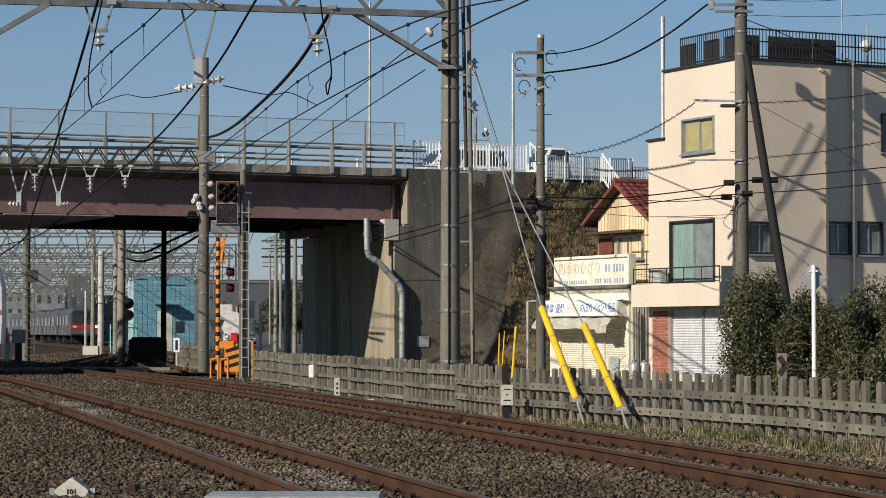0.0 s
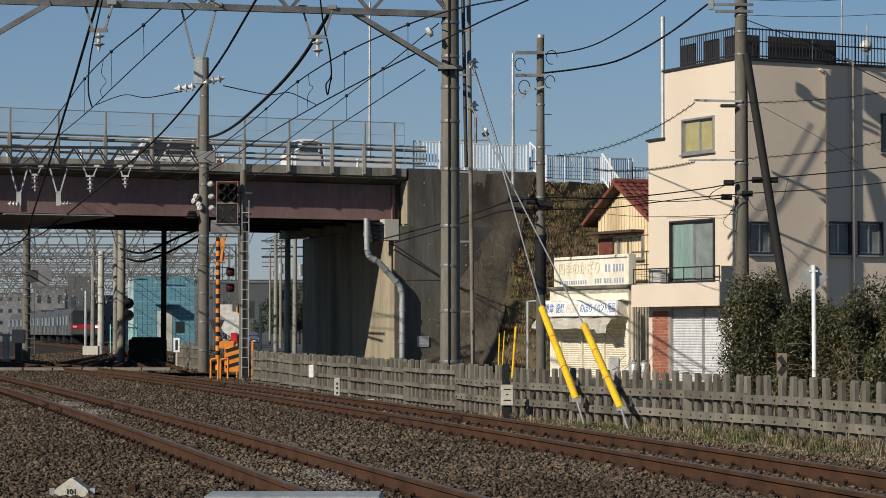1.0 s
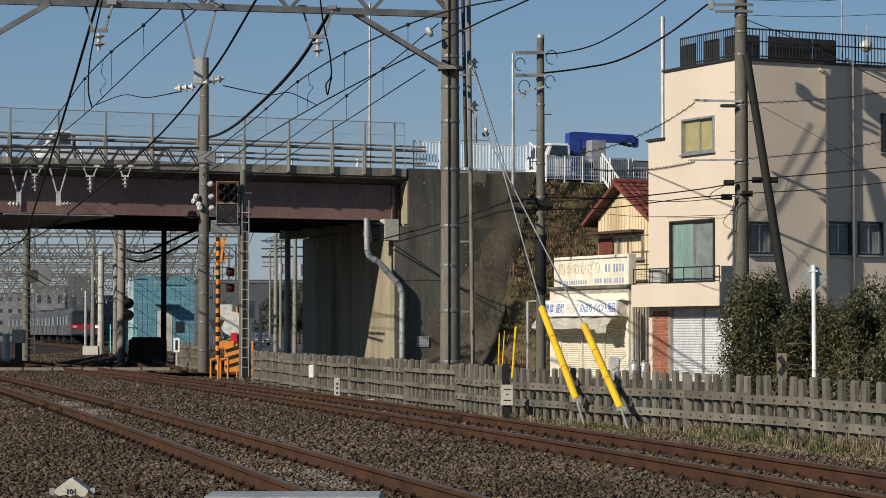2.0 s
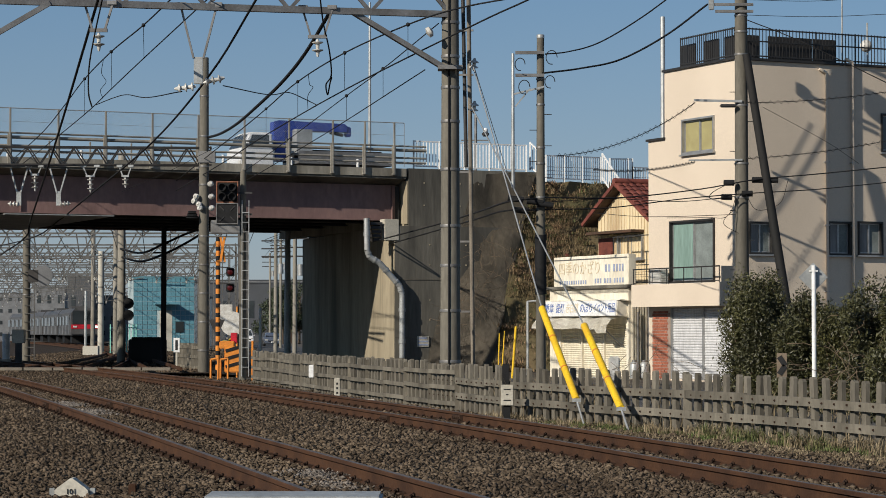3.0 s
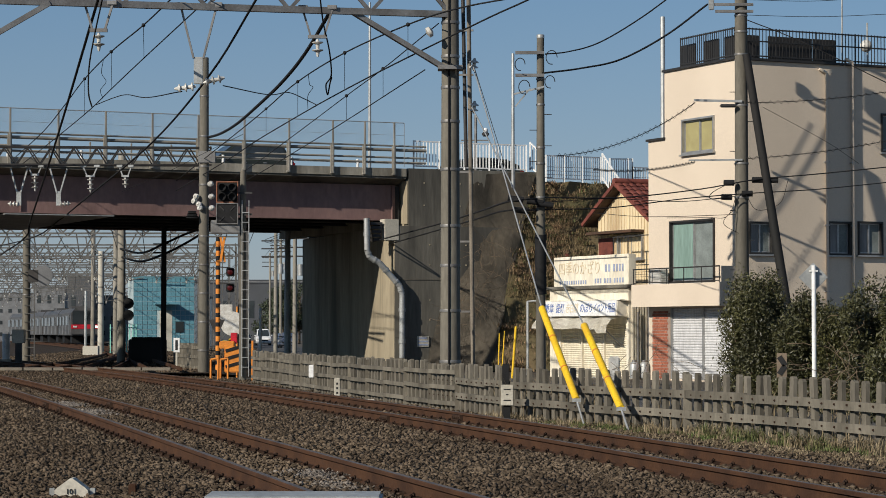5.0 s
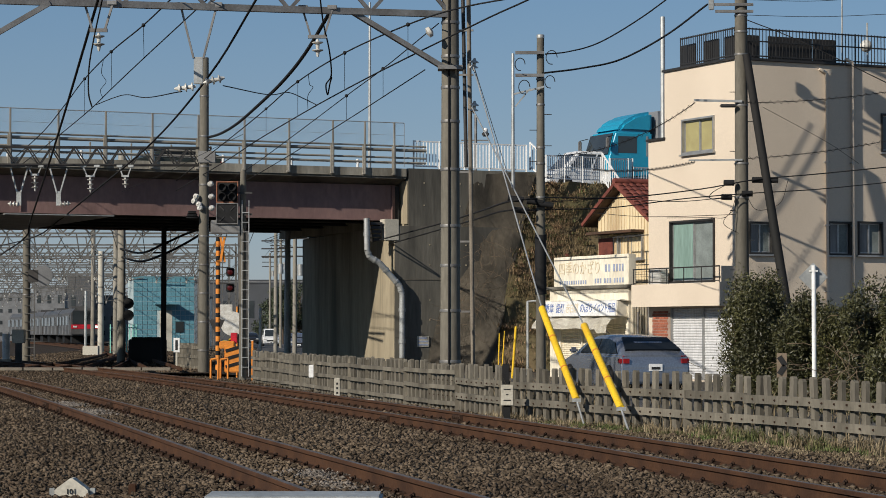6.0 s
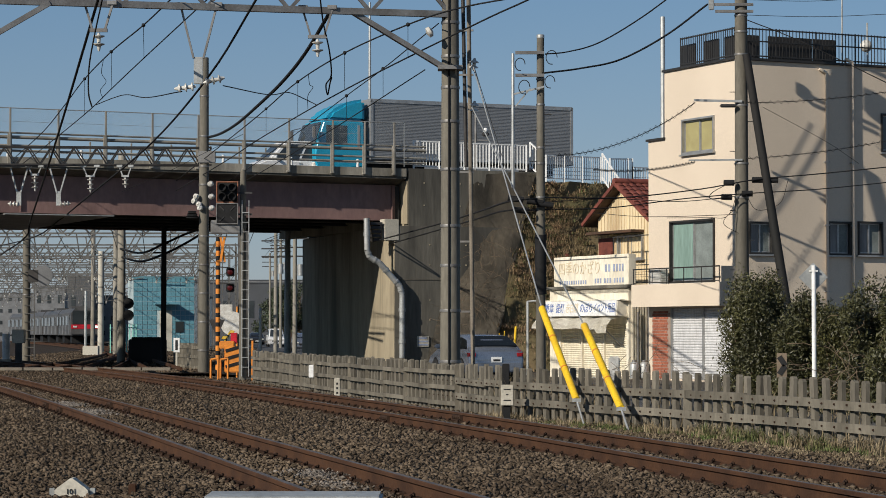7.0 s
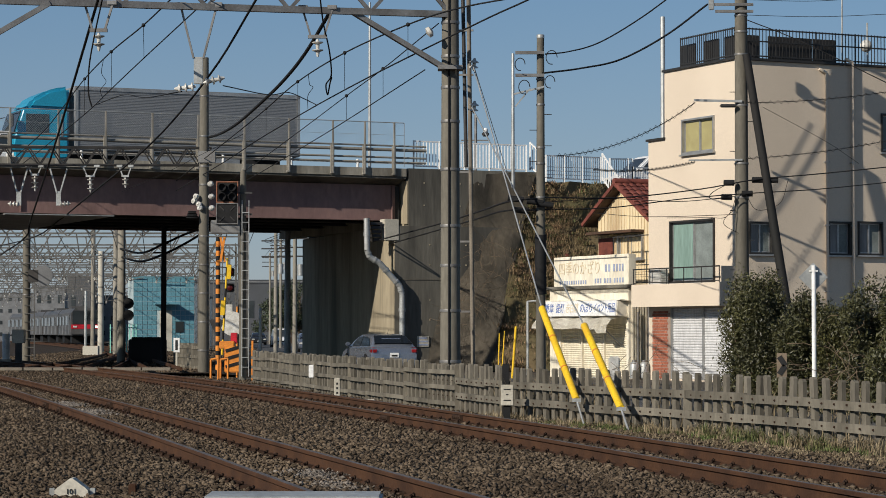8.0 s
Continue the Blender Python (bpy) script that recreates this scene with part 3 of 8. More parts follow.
    # Pale sheet over the wing wall's end stands in for the sun on it.
    part("wing_return", box(bm_new(), (-0.035, 0.22, (BELOW + DECK) / 2 - 0.3), (0.05, 0.42, DECK - BELOW - 0.3), frame_of(a, BR_U)), M["concrete"], ab, "rust-streaked end of the wing wall, coloured pale as sunlit")
    # drain pipe with an elbow
    q = frame_of(on_bridge(7.12, -0.68, 0), BR_U)
    pts = [(-0.6, 0.0, 5.7), (-0.58, 0.0, 4.45), (-0.48, 0.0, 4.18), (-0.07, -0.04, 3.95), (0.46, -0.05, 3.4), (0.8, -0.06, 3.05), (0.9, -0.06, 2.7), (0.9, -0.06, 1.5), (0.9, -0.06, 0.2)]
    bm = bm_new()
    for i, (p, r) in enumerate(zip(pts, pts[1:])):
        rod(bm, q @ Vector(p), q @ Vector(r), 0.12, seg=12)
        rod(bm, q @ Vector(p).lerp(Vector(r), 0.44), q @ Vector(p).lerp(Vector(r), 0.56), 0.14, seg=12)
    dp = tagged(part("drain_pipe", bm, M["galv"], smooth=True), "grey drain pipe with elbows on the abutment", "drain pipe")
    # small blue and white notice on the wall
    n = empty("wall_notice", "small faded blue and white notice on concrete", "notice", frame_of(on_bridge(9.0, -0.57, 0.85), BR_U))
    part("board", box(bm_new(), (0, 0, 0), (0.52, 0.02, 0.42)), M["concrete_white"], n)
    for k in range(3):
        part("lettering_bar", box(bm_new(), (0, -0.013, 0.13 - 0.13 * k), (0.44 - 0.1 * (k == 0), 0.006, 0.06)), M["print_faded"], n)


def on_slope(t, v):
    """A point of the grassed embankment, from its top (v 0) to its toe (v 1); beside the mortar it folds back to meet it."""
    near = max(0.0, 1 - (t - 14.0) / 7)
    top = 7.75 - (0.38 if t > 14.4 else 0)
    return on_bridge(t - (1.0 + 1.9 * near) * v, 0.2 - (4.2 - 1.5 * near) * v, top * (1 - v) + GROUND * v - 0.05)


def build_slope():
    """Sprayed mortar slope and the grassed embankment behind the road."""
    a = [on_bridge(11.6, 0.0, DECK - 0.1), on_bridge(14.25, -0.1, DECK - 0.02), on_bridge(11.0, -2.6, GROUND - 0.2), on_bridge(8.9, -0.95, GROUND - 0.2)]
    bm = bm_new()
    n = 14
    grid = []
    for i in range(n + 1):
        row = []
        for j in range(n + 1):
            u, v = i / n, j / n
            p = a[0].lerp(a[1], u).lerp(a[3].lerp(a[2], u), v)
            p = p + Vector((0.25, -0.55, 0.3)) * 0.3 * (noise.noise(p * 0.9) + 0.25 * noise.noise(p * 4))
            row.append(bm.verts.new(p + BR_W * 0.12 * math.sin(math.pi * v)))
        grid.append(row)
    for i in range(n):
        for j in range(n):
            bm.faces.new((grid[i][j], grid[i + 1][j], grid[i + 1][j + 1], grid[i][j + 1]))
    bmesh.ops.solidify(bm, geom=bm.faces[:], thickness=0.25)
    tagged(part("mortar_slope", bm, M["mortar"], smooth=True), "dark sprayed-mortar slope beside the abutment", "slope", kind="structure")
    # earth embankment
    bm = bm_new()
    rows = []
    for i in range(70):
        t = 14.0 + i * 1.0
        top = on_slope(t, 0).z + 0.05
        row = []
        for j in range(13):
            v = j / 12
            p = on_slope(t, v)
            row.append(bm.verts.new(p + Vector((0, -0.3, 0.2)) * noise.noise(p * 0.7)))
        back = on_bridge(t, 30, top)
        row.insert(0, bm.verts.new(back))
        rows.append(row)
    for r0, r1 in zip(rows, rows[1:]):
        for i in range(len(r0) - 1):
            bm.faces.new((r0[i], r0[i + 1], r1[i + 1], r1[i]))
    tagged(part("embankment", bm, M["slope"], smooth=True), "road embankment with dry brown grass", "embankment", kind="structure")


part_road = box(bm_new(), (79.0, 7.3, ROAD - 0.2), (140.0, 13.0, 0.4), BRM)
tagged(part("approach_road", part_road, M["asphalt"]), "asphalt approach road on the embankment", "road", kind="structure")
tagged(part("approach_ramp", box(bm_new(), (-130.0, 7.3, (ROAD + GROUND) / 2 - 0.2), (139.0, 13.0, ROAD - GROUND + 0.4), BRM), M["asphalt"]), "asphalt road ramp beyond the bridge", "road", kind="structure")
build_bridge()
build_abutment()
build_slope()


# ---- poles, gantries and overhead line ----
def pole(name, foot, r0, r1, top, label, category, material="pole", bands=(), group=""):
    """A tapered concrete or steel pole with clamp bands."""
    ob = empty(name, label, category, Matrix.Translation(foot), group)
    h = top - foot[2]
    bm = lathe(bm_new(), [(r0, -0.3), (r0, 0), (r1, h - 0.02), (r1 * 0.9, h)], 20)
    part("shaft", bm, M[material], ob, smooth=True)
    for z in bands:
        r = r0 + (r1 - r0) * (z - foot[2]) / h
        part("band", lathe(bm_new(), [(r + 0.012, z - foot[2] - 0.03), (r + 0.016, z - foot[2]), (r + 0.012, z - foot[2] + 0.03)], 20), M["steel_grey"], ob, smooth=True)
    return ob


def insulator(bm, p, way, n=3, r=0.11, step=0.11):
    """A string of porcelain discs from p along way."""
    way = Vector(way).normalized()
    m = Matrix.Translation(p) @ way.to_track_quat("Z", "Y").to_matrix().to_4x4()
    prof = [(0.02, 0)]
    for i in range(n):
        z = 0.05 + i * step
        prof += [(0.035, z), (r, z + 0.012), (r * 0.95, z + 0.03), (0.045, z + 0.055)]
    prof.append((0.02, 0.05 + n * step))
    lathe(bm, prof, 14, m)


big = pole("catenary_pole", (0.152, 50.388, -0.3), 0.215, 0.165, 10.2, "tall weathered concrete catenary pole beside the fence", "pole", "pole",
           (6.709, 6.297, 5.591, 4.593, 3.42, 2.6, 1.664, 0.613, 7.651, 6.944))
part("cable", rod(bm_new(), (-0.03, -0.225, 0), (-0.03, -0.18, 10.0), 0.022, seg=8), M["black"], big)
part("junction_box", box(bm_new(), (0.14, -0.2, 0.45), (0.22, 0.14, 0.3), bevel=0.02), M["steel_grey"], big)
# stay pipe beside it
stay = empty("conduit_pipe", "slim rusty steel conduit beside the catenary pole", "pipe", Matrix.Translation((0.642, 51.174, -0.3)))
part("tube", rod(bm_new(), (0, 0, -0.1), (-0.12, 0, 10.0), 0.045, seg=10), M["walkway"], stay, "rust-streaked pale tube", smooth=True)
part("tube", rod(bm_new(), (-0.15, 0.08, 5.0), (-0.25, 0.08, 10.0), 0.04, seg=10), M["steel_dark"], stay, "dark tube", smooth=True)
for h in (7.592, 6.65, 4.593, 3.127, 1.652):
    part("bracket", bar(bm_new(), (-0.5, 0.05, h + 0.3), (0, 0, h + 0.3), 0.05, 0.04), M["steel_grey"], stay)
bm = bm_new()
insulator(bm, (0.0, -0.06, 6.732 + 0.3), (0.1, -0.2, 1), 2, 0.1)
insulator(bm, (0.0, -0.06, 5.826 + 0.3), (0.1, -0.2, 1), 2, 0.1)
part("insulator", bm, M["porcelain"], stay, smooth=True)

p360 = pole("catenary_pole", (-8.485, 86.152, -0.3), 0.20, 0.155, 10.978, "grey concrete catenary pole in front of the bridge", "pole", "pole",
            (9.594, 8.171, 7.094, 6.445, 5.633, 4.62, 3.607, 2.595, 1.584, 0.573))
bm = bm_new()
for dx, h in ((0.35, 6.445), (0.4, 5.998), (-0.35, 5.998), (-0.45, 5.836), (-0.2, 5.714), (0.42, 5.593), (-0.15, 5.593)):
    insulator(bm, (dx * 0.55, -0.15, h + 0.3), (dx, -0.5, 0.1), 2, 0.1, 0.09)
part("insulator", bm, M["porcelain"], p360, smooth=True)
bm = bm_new()
for k in range(5):
    lathe(bm, [(0.2 - 0.02 * k, 0), (0.24 - 0.02 * k, 0.02), (0.2 - 0.02 * k, 0.05)], 14, Matrix.Translation((-0.4, -0.15, 5.39 + 0.3 + 0.055 * k - 0.15)))
part("arrester", bm, M["black"], p360, smooth=True)
part("gusset", box(bm_new(), (0.12, -0.18, 7.419 + 0.3), (0.62, 0.06, 0.42), bevel=0.02), M["steel_grey"], p360)


def truss(name, a, b, height, width, n, material, label, chord=0.05):
    """A lattice beam from a to b."""
    a, b = Vector(a), Vector(b)
    ob = empty(name, label, "gantry", Matrix.Translation(a))
    d = b - a
    side = Vector((d.y, -d.x, 0)).normalized() * width / 2
    up = Vector((0, 0, height))
    for s in (1, -1):
        for z in (0, 1):
            part("chord", bar(bm_new(), side * s + up * z, d + side * s + up * z, chord, chord), material, ob)
        for i in range(n):
            p, q = d * (i / n), d * ((i + 1) / n)
            lo, hi = (p, q) if i % 2 else (q, p)
            part("lattice_bar", bar(bm_new(), lo + side * s, hi + side * s + up, chord * 0.7, chord * 0.7), material, ob)
    return ob


# lattice beam from the pole in front of the bridge
truss("lattice_beam", (-8.351, 87, 7.196), (-21.541, 83, 6.96), 0.62, 0.5, 34, M["lattice"], "dark lattice beam carrying the overhead line", 0.06)


def v_bracket(name, top, w, h, material=M["steel_grey"], ins=2, group="hanging brackets"):
    """A tapered drop bracket under a beam with insulators hanging from it."""
    ob = empty(name, "tapered steel drop bracket with insulators under the beam", "bracket", Matrix.Translation(top), group)
    for s in (-1, 1):
        part("leg", bar(bm_new(), (s * w, 0, 0), (s * w * 0.45, 0, -h), 0.07, 0.04), material, ob)
        part("clamp", box(bm_new(), (s * w, 0, 0.05), (0.2, 0.12, 0.09), bevel=0.01), material, ob)
    part("foot_plate", box(bm_new(), (0, 0, -h), (w * 1.3, 0.08, 0.07)), material, ob)
    if ins:
        bm = bm_new()
        insulator(bm, (0, 0, -h - 0.05), (0.02, 0, -1), ins, 0.12, 0.16)
        part("insulator", bm, M["porcelain"], ob, smooth=True)
    return ob


# gantry over both tracks
GA, GB = (-9.715, 47.6, 7.763), (0.153, 50.3, 7.816)
for k, dz in ((0, 0.0), (1, 0.95)):
    g = empty("gantry_beam", "grey steel gantry beam over the tracks", "gantry", Matrix.Translation(GA), "gantry over the tracks")
    d = Vector(GB) - Vector(GA)
    part("chord", bar(bm_new(), (0, 0, dz), d + Vector((0, 0, dz)), 0.13, 0.13), M["steel_grey"], g)
    if k == 0:
        n = 12
        for i in range(n):
            a, b = d * (i / n), d * ((i + 1) / n)
            part("lattice_bar", bar(bm_new(), a + Vector((0, 0, 0.95 * (i % 2))), b + Vector((0, 0, 0.95 * (1 - i % 2))), 0.07, 0.07), M["steel_grey"], g)
        part("knee_brace", bar(bm_new(), Vector((-1.93, 49.8, 7.844)) - Vector(GA), Vector((0.012, 50.25, 6.703)) - Vector(GA), 0.15, 0.1), M["steel_grey"], g)
        part("knee_brace", bar(bm_new(), Vector((-7.817, 48.1, 7.753)) - Vector(GA), Vector((-9.56, 47.7, 6.648)) - Vector(GA), 0.15, 0.1), M["steel_grey"], g)
        part("collar", box(bm_new(), Vector((0.152, 50.25, 6.691)) - Vector(GA), (0.52, 0.5, 0.08)), M["steel_grey"], g)
v_bracket("drop_bracket", (-6.882, 48.4, 7.748), 0.27, 0.5)
v_bracket("drop_bracket", (-2.571, 49.6, 7.817), 0.3, 0.55)
y_arm = empty("long_drop_arm", "long pale steel drop arm with insulators", "bracket", Matrix.Translation((-4.945, 49.0, 7.806)))
for s in (-1, 1):
    part("leg", bar(bm_new(), (s * 0.36, 0, 0), (s * 0.1, 0, -1.05), 0.08, 0.04), M["steel_grey"], y_arm)
    part("clamp", box(bm_new(), (s * 0.36, 0, 0.03), (0.24, 0.14, 0.1), bevel=0.01), M["steel_grey"], y_arm)
part("plate", box(bm_new(), (0, 0, -1.3), (0.19, 0.05, 0.55), bevel=0.01), M["galv"], y_arm)
bm = bm_new()
insulator(bm, (-0.05, 0, -1.62), (-1, 0, -0.12), 3, 0.09, 0.13)
insulator(bm, (0.1, 0, -1.55), (1, 0, 0.25), 3, 0.09, 0.13)
part("insulator", bm, M["porcelain"], y_arm, smooth=True)
# brackets under the lattice beam
for top, w, h, n in (((-14.381, 85.5, 7.013), 0.22, 0.25, 3), ((-12.429, 85.5, 7.013), 0.24, 0.3, 3), ((-11.194, 85.5, 7.013), 0.2, 0.3, 2)):
    v_bracket("drop_bracket", top, w, h, M["galv"], n)
for top, way in (((-14.938, 85.5, 6.973), -1), ((-13.544, 85.5, 6.973), 1)):
    a = empty("long_drop_arm", "pale steel drop arm with insulators", "bracket", Matrix.Translation(top))
    for s in (-1, 1):
        part("leg", bar(bm_new(), (s * 0.3, 0, 0), (s * 0.06, 0, -0.85), 0.09, 0.05), M["galv"], a)
    part("plate", box(bm_new(), (0, 0, -1.05), (0.17, 0.05, 0.5)), M["galv"], a)
    bm = bm_new()
    insulator(bm, (0.02, 0, -1.25), (way, 0, 0.05), 3, 0.1, 0.12)
    part("insulator", bm, M["porcelain"], a, smooth=True)

FEED = "thick black feeder cable above the tracks"
THIN = "thin black overhead wire above the tracks"
wire("feeder_cable", [(-6.673, 47, 7.758), (-10.521, 66, 6.447), (-14.934, 88, 5.315), (-17.315, 100, 5.011), (-23.671, 125, 4.649)], 0.03, FEED)
wire("jumper_cable", [(-6.667, 47.5, 7.827), (-6.93, 48.2, 7.156), (-7.098, 48.6, 6.546), (-7.136, 48.8, 6.031), (-7.08, 48.9, 5.755)], 0.016, FEED)
wire("feeder_cable", [(-3.578, 47, 7.758), (-5.286, 55, 7.067), (-8.145, 68, 6.541), (-12.061, 83, 5.914), (-15.016, 95, 5.596), (-18.535, 110, 5.518), (-24.321, 130, 5.694)], 0.027, FEED)
wire("armoured_cable", [(-2.27, 49.6, 7.852), (-3.188, 56, 7.658), (-4.107, 62, 7.623), (-5.213, 69, 7.716), (-6.533, 77, 7.839), (-7.622, 83, 8.006), (-8.416, 86.6, 8.159)], 0.045, "thick ribbed black cable sagging to the pole")
MESS = [(-5.369, 48.5, 7.966), (-6.557, 53, 7.934), (-8.081, 59, 8.045), (-9.76, 66, 8.113), (-11.595, 74, 8.083), (-13.551, 82, 7.963), (-16.91, 95, 7.922)]
CONT = [(-4.632, 48.5, 7.966), (-7.035, 57, 7.666), (-8.762, 64, 7.634), (-10.184, 70, 7.647), (-12.06, 77, 7.57), (-14.508, 86, 7.488), (-18.261, 100, 7.459)]
wire("messenger_wire", MESS, 0.016, THIN)
wire("contact_wire", CONT, 0.014, THIN)
wire("messenger_wire", [(1.481, 42, 7.062), (0.294, 45, 7.237), (-0.709, 49, 7.439), (-2.233, 55, 7.556), (-3.716, 62, 7.623), (-5.125, 70, 7.647), (-6.617, 78, 7.634), (-10.821, 96, 6.985)], 0.016, THIN)
wire("contact_wire", [(2.579, 40, 7.272), (1.516, 43, 7.121), (0.709, 46, 7.112), (-1.335, 54, 7.062), (-2.882, 60, 6.967), (-4.216, 66, 6.94), (-5.604, 72, 6.855), (-7.157, 80, 6.864), (-10.82, 96, 6.649)], 0.016, THIN)
wire("messenger_wire", [(-0.093, 50, 7.589), (-1.41, 57, 7.413), (-2.472, 62, 7.26), (-4.435, 71, 6.925), (-6.927, 84, 6.754), (-10.132, 98, 6.42)], 0.012, THIN)
wire("contact_wire", [(-0.373, 50, 6.629), (-2.378, 60, 6.462), (-3.614, 66, 6.37), (-6.224, 80, 6.36), (-8.843, 94, 6.427)], 0.012, THIN)
for top, low in (((-6.557, 53, 7.934), (-7.035, 57, 7.653)), ((-8.081, 59, 8.045), (-8.747, 64, 7.634)), ((-9.76, 66, 8.113), (-10.494, 71, 7.589)), ((-0.709, 49, 7.439), (-0.752, 52, 7.113)),
                 ((-2.233, 55, 7.556), (-2.354, 58, 7.006)), ((-3.716, 62, 7.623), (-3.894, 65, 6.99)), ((-5.108, 70, 7.663), (-5.106, 70, 6.894)), ((-2.472, 62, 7.26), (-2.392, 60, 6.462)), ((-1.41, 57, 7.413), (-1.384, 56, 6.649))):
    wire("dropper", [top, low], 0.006, "thin dropper between overhead wires", seg=2)
    bm = bm_new()
    bmesh.ops.create_uvsphere(bm, u_segments=10, v_segments=6, radius=0.045, matrix=Matrix.Translation(top))
    tagged(part("dropper_clamp", bm, M["black"], smooth=True), "small round black wire clamp", "clamp", "dropper clamps")
wire("jumper_cable", [(-2.469, 48.5, 7.966), (-2.425, 49, 7.485), (-2.369, 50, 7.144), (-2.345, 50.5, 6.896), (-2.355, 51, 6.606), (-2.486, 51.5, 6.478), (-2.474, 52, 6.31), (-2.402, 51.5, 6.502), (-2.344, 51, 6.57)], 0.016, FEED)
wire("jumper_cable", [(-8.133, 58, 7.725), (-8.454, 60, 7.627), (-8.619, 62, 7.623), (-8.904, 63, 7.505), (-8.984, 64, 7.395)], 0.008, THIN)
wire("jumper_cable", [(-3.331, 60, 7.598), (-3.358, 61, 7.448), (-3.272, 61, 7.377), (-3.456, 62, 7.26), (-3.511, 63, 7.019)], 0.008, THIN)
wire("pull_off_wire", [(-5.279, 49, 6.085), (-6.721, 55, 6.539), (-7.822, 60, 7.093), (-8.716, 64, 7.395), (-9.878, 69, 7.684)], 0.012, THIN)
wire("pull_off_wire", [(-4.446, 49, 6.2), (-3.963, 55, 6.604), (-3.77, 59, 7.051), (-3.471, 61, 7.077), (-3.186, 61, 6.934)], 0.012, THIN)
wire("overhead_wire", [(-11.396, 86, 6.184), (-9.471, 84, 6.794), (-8.101, 82, 7.254), (-6.436, 78, 7.579)], 0.008, THIN)
bm = bm_new()
lathe(bm, [(0.03, 0), (0.11, 0.03), (0.11, 0.1), (0.04, 0.14)], 14, Matrix.Translation((-0.338, 50, 7.378)) @ pose(0, 0, 0, 0, 60, 0))
tagged(part("strain_insulator", bm, M["porcelain"], smooth=True), "white round porcelain strain insulator", "insulator")

# utility poles beside the lane
up1 = pole("utility_pole", (2.796, 69.5, GROUND), 0.145, 0.105, 9.682, "grey-brown concrete utility pole by the lane", "utility pole", "pole",
           (8.478, 7.731, 6.497, 6.042, 5.07, 3.936))
part("cap", lathe(bm_new(), [(0.112, 0), (0.115, 0.08), (0.1, 0.1)], 18, Matrix.Translation((0, 0, 9.65 - GROUND))), M["galv"], up1, smooth=True)
for h in (9.21, 8.56):
    part("crossarm", bar(bm_new(), (2.069 - 2.796, -0.2, h - GROUND), (0.1, -0.2, h - GROUND), 0.09, 0.09), M["steel_grey"], up1)
part("arm_brace", bar(bm_new(), (2.037 - 2.796, -0.2, 8.023 - GROUND), (0.1, -0.2, 8.234 - GROUND), 0.05, 0.05), M["galv"], up1)
part("arm_brace", bar(bm_new(), (2.069 - 2.796, -0.2, 7.666 - GROUND), (-0.3, -0.2, 8.186 - GROUND), 0.04, 0.04), M["galv"], up1)
for k in range(8):
    s = 1 if k % 2 else -1
    part("step_bolt", rod(bm_new(), (0, -0.05, 4.6 + 0.45 * k), (s * 0.32, -0.05, 4.6 + 0.45 * k), 0.012, seg=5), M["steel_dark"], up1)
for dx, h in ((-0.75, 5.037), (-0.2, 4.956), (0.1, 4.875), (-0.6, 4.713)):
    part("splice_closure", rod(bm_new(), (dx - 0.2, -0.3, h - GROUND), (dx + 0.25, -0.3, h - 0.05 - GROUND), 0.085, seg=10), M["black"], up1, smooth=True)
part("lower_sleeve", lathe(bm_new(), [(0.165, 2.6), (0.165, 4.3)], 18), M["black"], up1, smooth=True)
thin_post = pole("steel_post", (2.798, 97, 7.3), 0.07, 0.06, 12.372, "slim pale steel post behind the railing", "post", "galv")
lamp_post = pole("lamp_post", (-3.235, 107, ROAD), 0.075, 0.05, 15.8, "slim pale steel lamp post on the bridge", "lamp post", "galv")
up2 = pole("utility_pole", (9.056, 73.6, GROUND), 0.225, 0.18, 13.6, "grey-brown concrete utility pole beside the hedge", "utility pole", "pole",
           (10.837, 10.337, 9.647, 8.098, 6.327, 5.297))
FT = 9.056
for h, dx in ((11.147, -0.9), (10.94, -0.8)):
    part("crossarm", bar(bm_new(), (dx, -0.2, h - GROUND), (0.35, -0.2, h - GROUND), 0.08, 0.08), M["steel_grey"], up2)
part("switch_box", box(bm_new(), (-0.92, -0.2, 11.182 - GROUND), (0.16, 0.14, 0.4), bevel=0.02), M["galv"], up2)
part("street_lamp_arm", bar(bm_new(), (7.601 - FT, -0.22, 8.235 - GROUND), (0, -0.22, 8.201 - GROUND), 0.05, 0.07), M["galv"], up2)
part("street_lamp_head", box(bm_new(), (8.628 - FT, -0.25, 8.063 - GROUND), (0.5, 0.16, 0.1), bevel=0.03), M["steel_dark"], up2)
part("arm", bar(bm_new(), (7.429 - FT, -0.22, 6.413 - GROUND), (0, -0.22, 6.43 - GROUND), 0.05, 0.05), M["galv"], up2)
for x, _, h in ((8.64, 73.6, 5.726), (8.569, 73.6, 5.297), (9.187, 73.6, 5.4), (9.497, 73.6, 5.812), (9.96, 73.6, 5.812)):
    part("splice_closure", rod(bm_new(), (x - FT - 0.16, -0.3, h - GROUND), (x - FT + 0.16, -0.3, h - GROUND), 0.09, seg=10), M["black"], up2, smooth=True)
for k in range(7):
    part("step_bolt", rod(bm_new(), (0, -0.05, 3.4 + 0.9 * k), ((0.36 if k % 2 else -0.36), -0.05, 3.4 + 0.9 * k), 0.013, seg=5), M["steel_dark"], up2)
strut = empty("strut_pole", "leaning dark strut pole against the utility pole", "pole", Matrix.Translation((10.75, 73.2, GROUND)))
part("shaft", rod(bm_new(), (0, 0, -0.2), (9.175 - 10.75, 0.1, 9.63 - GROUND), 0.15, 0.12, seg=16), M["strut"], strut, smooth=True)
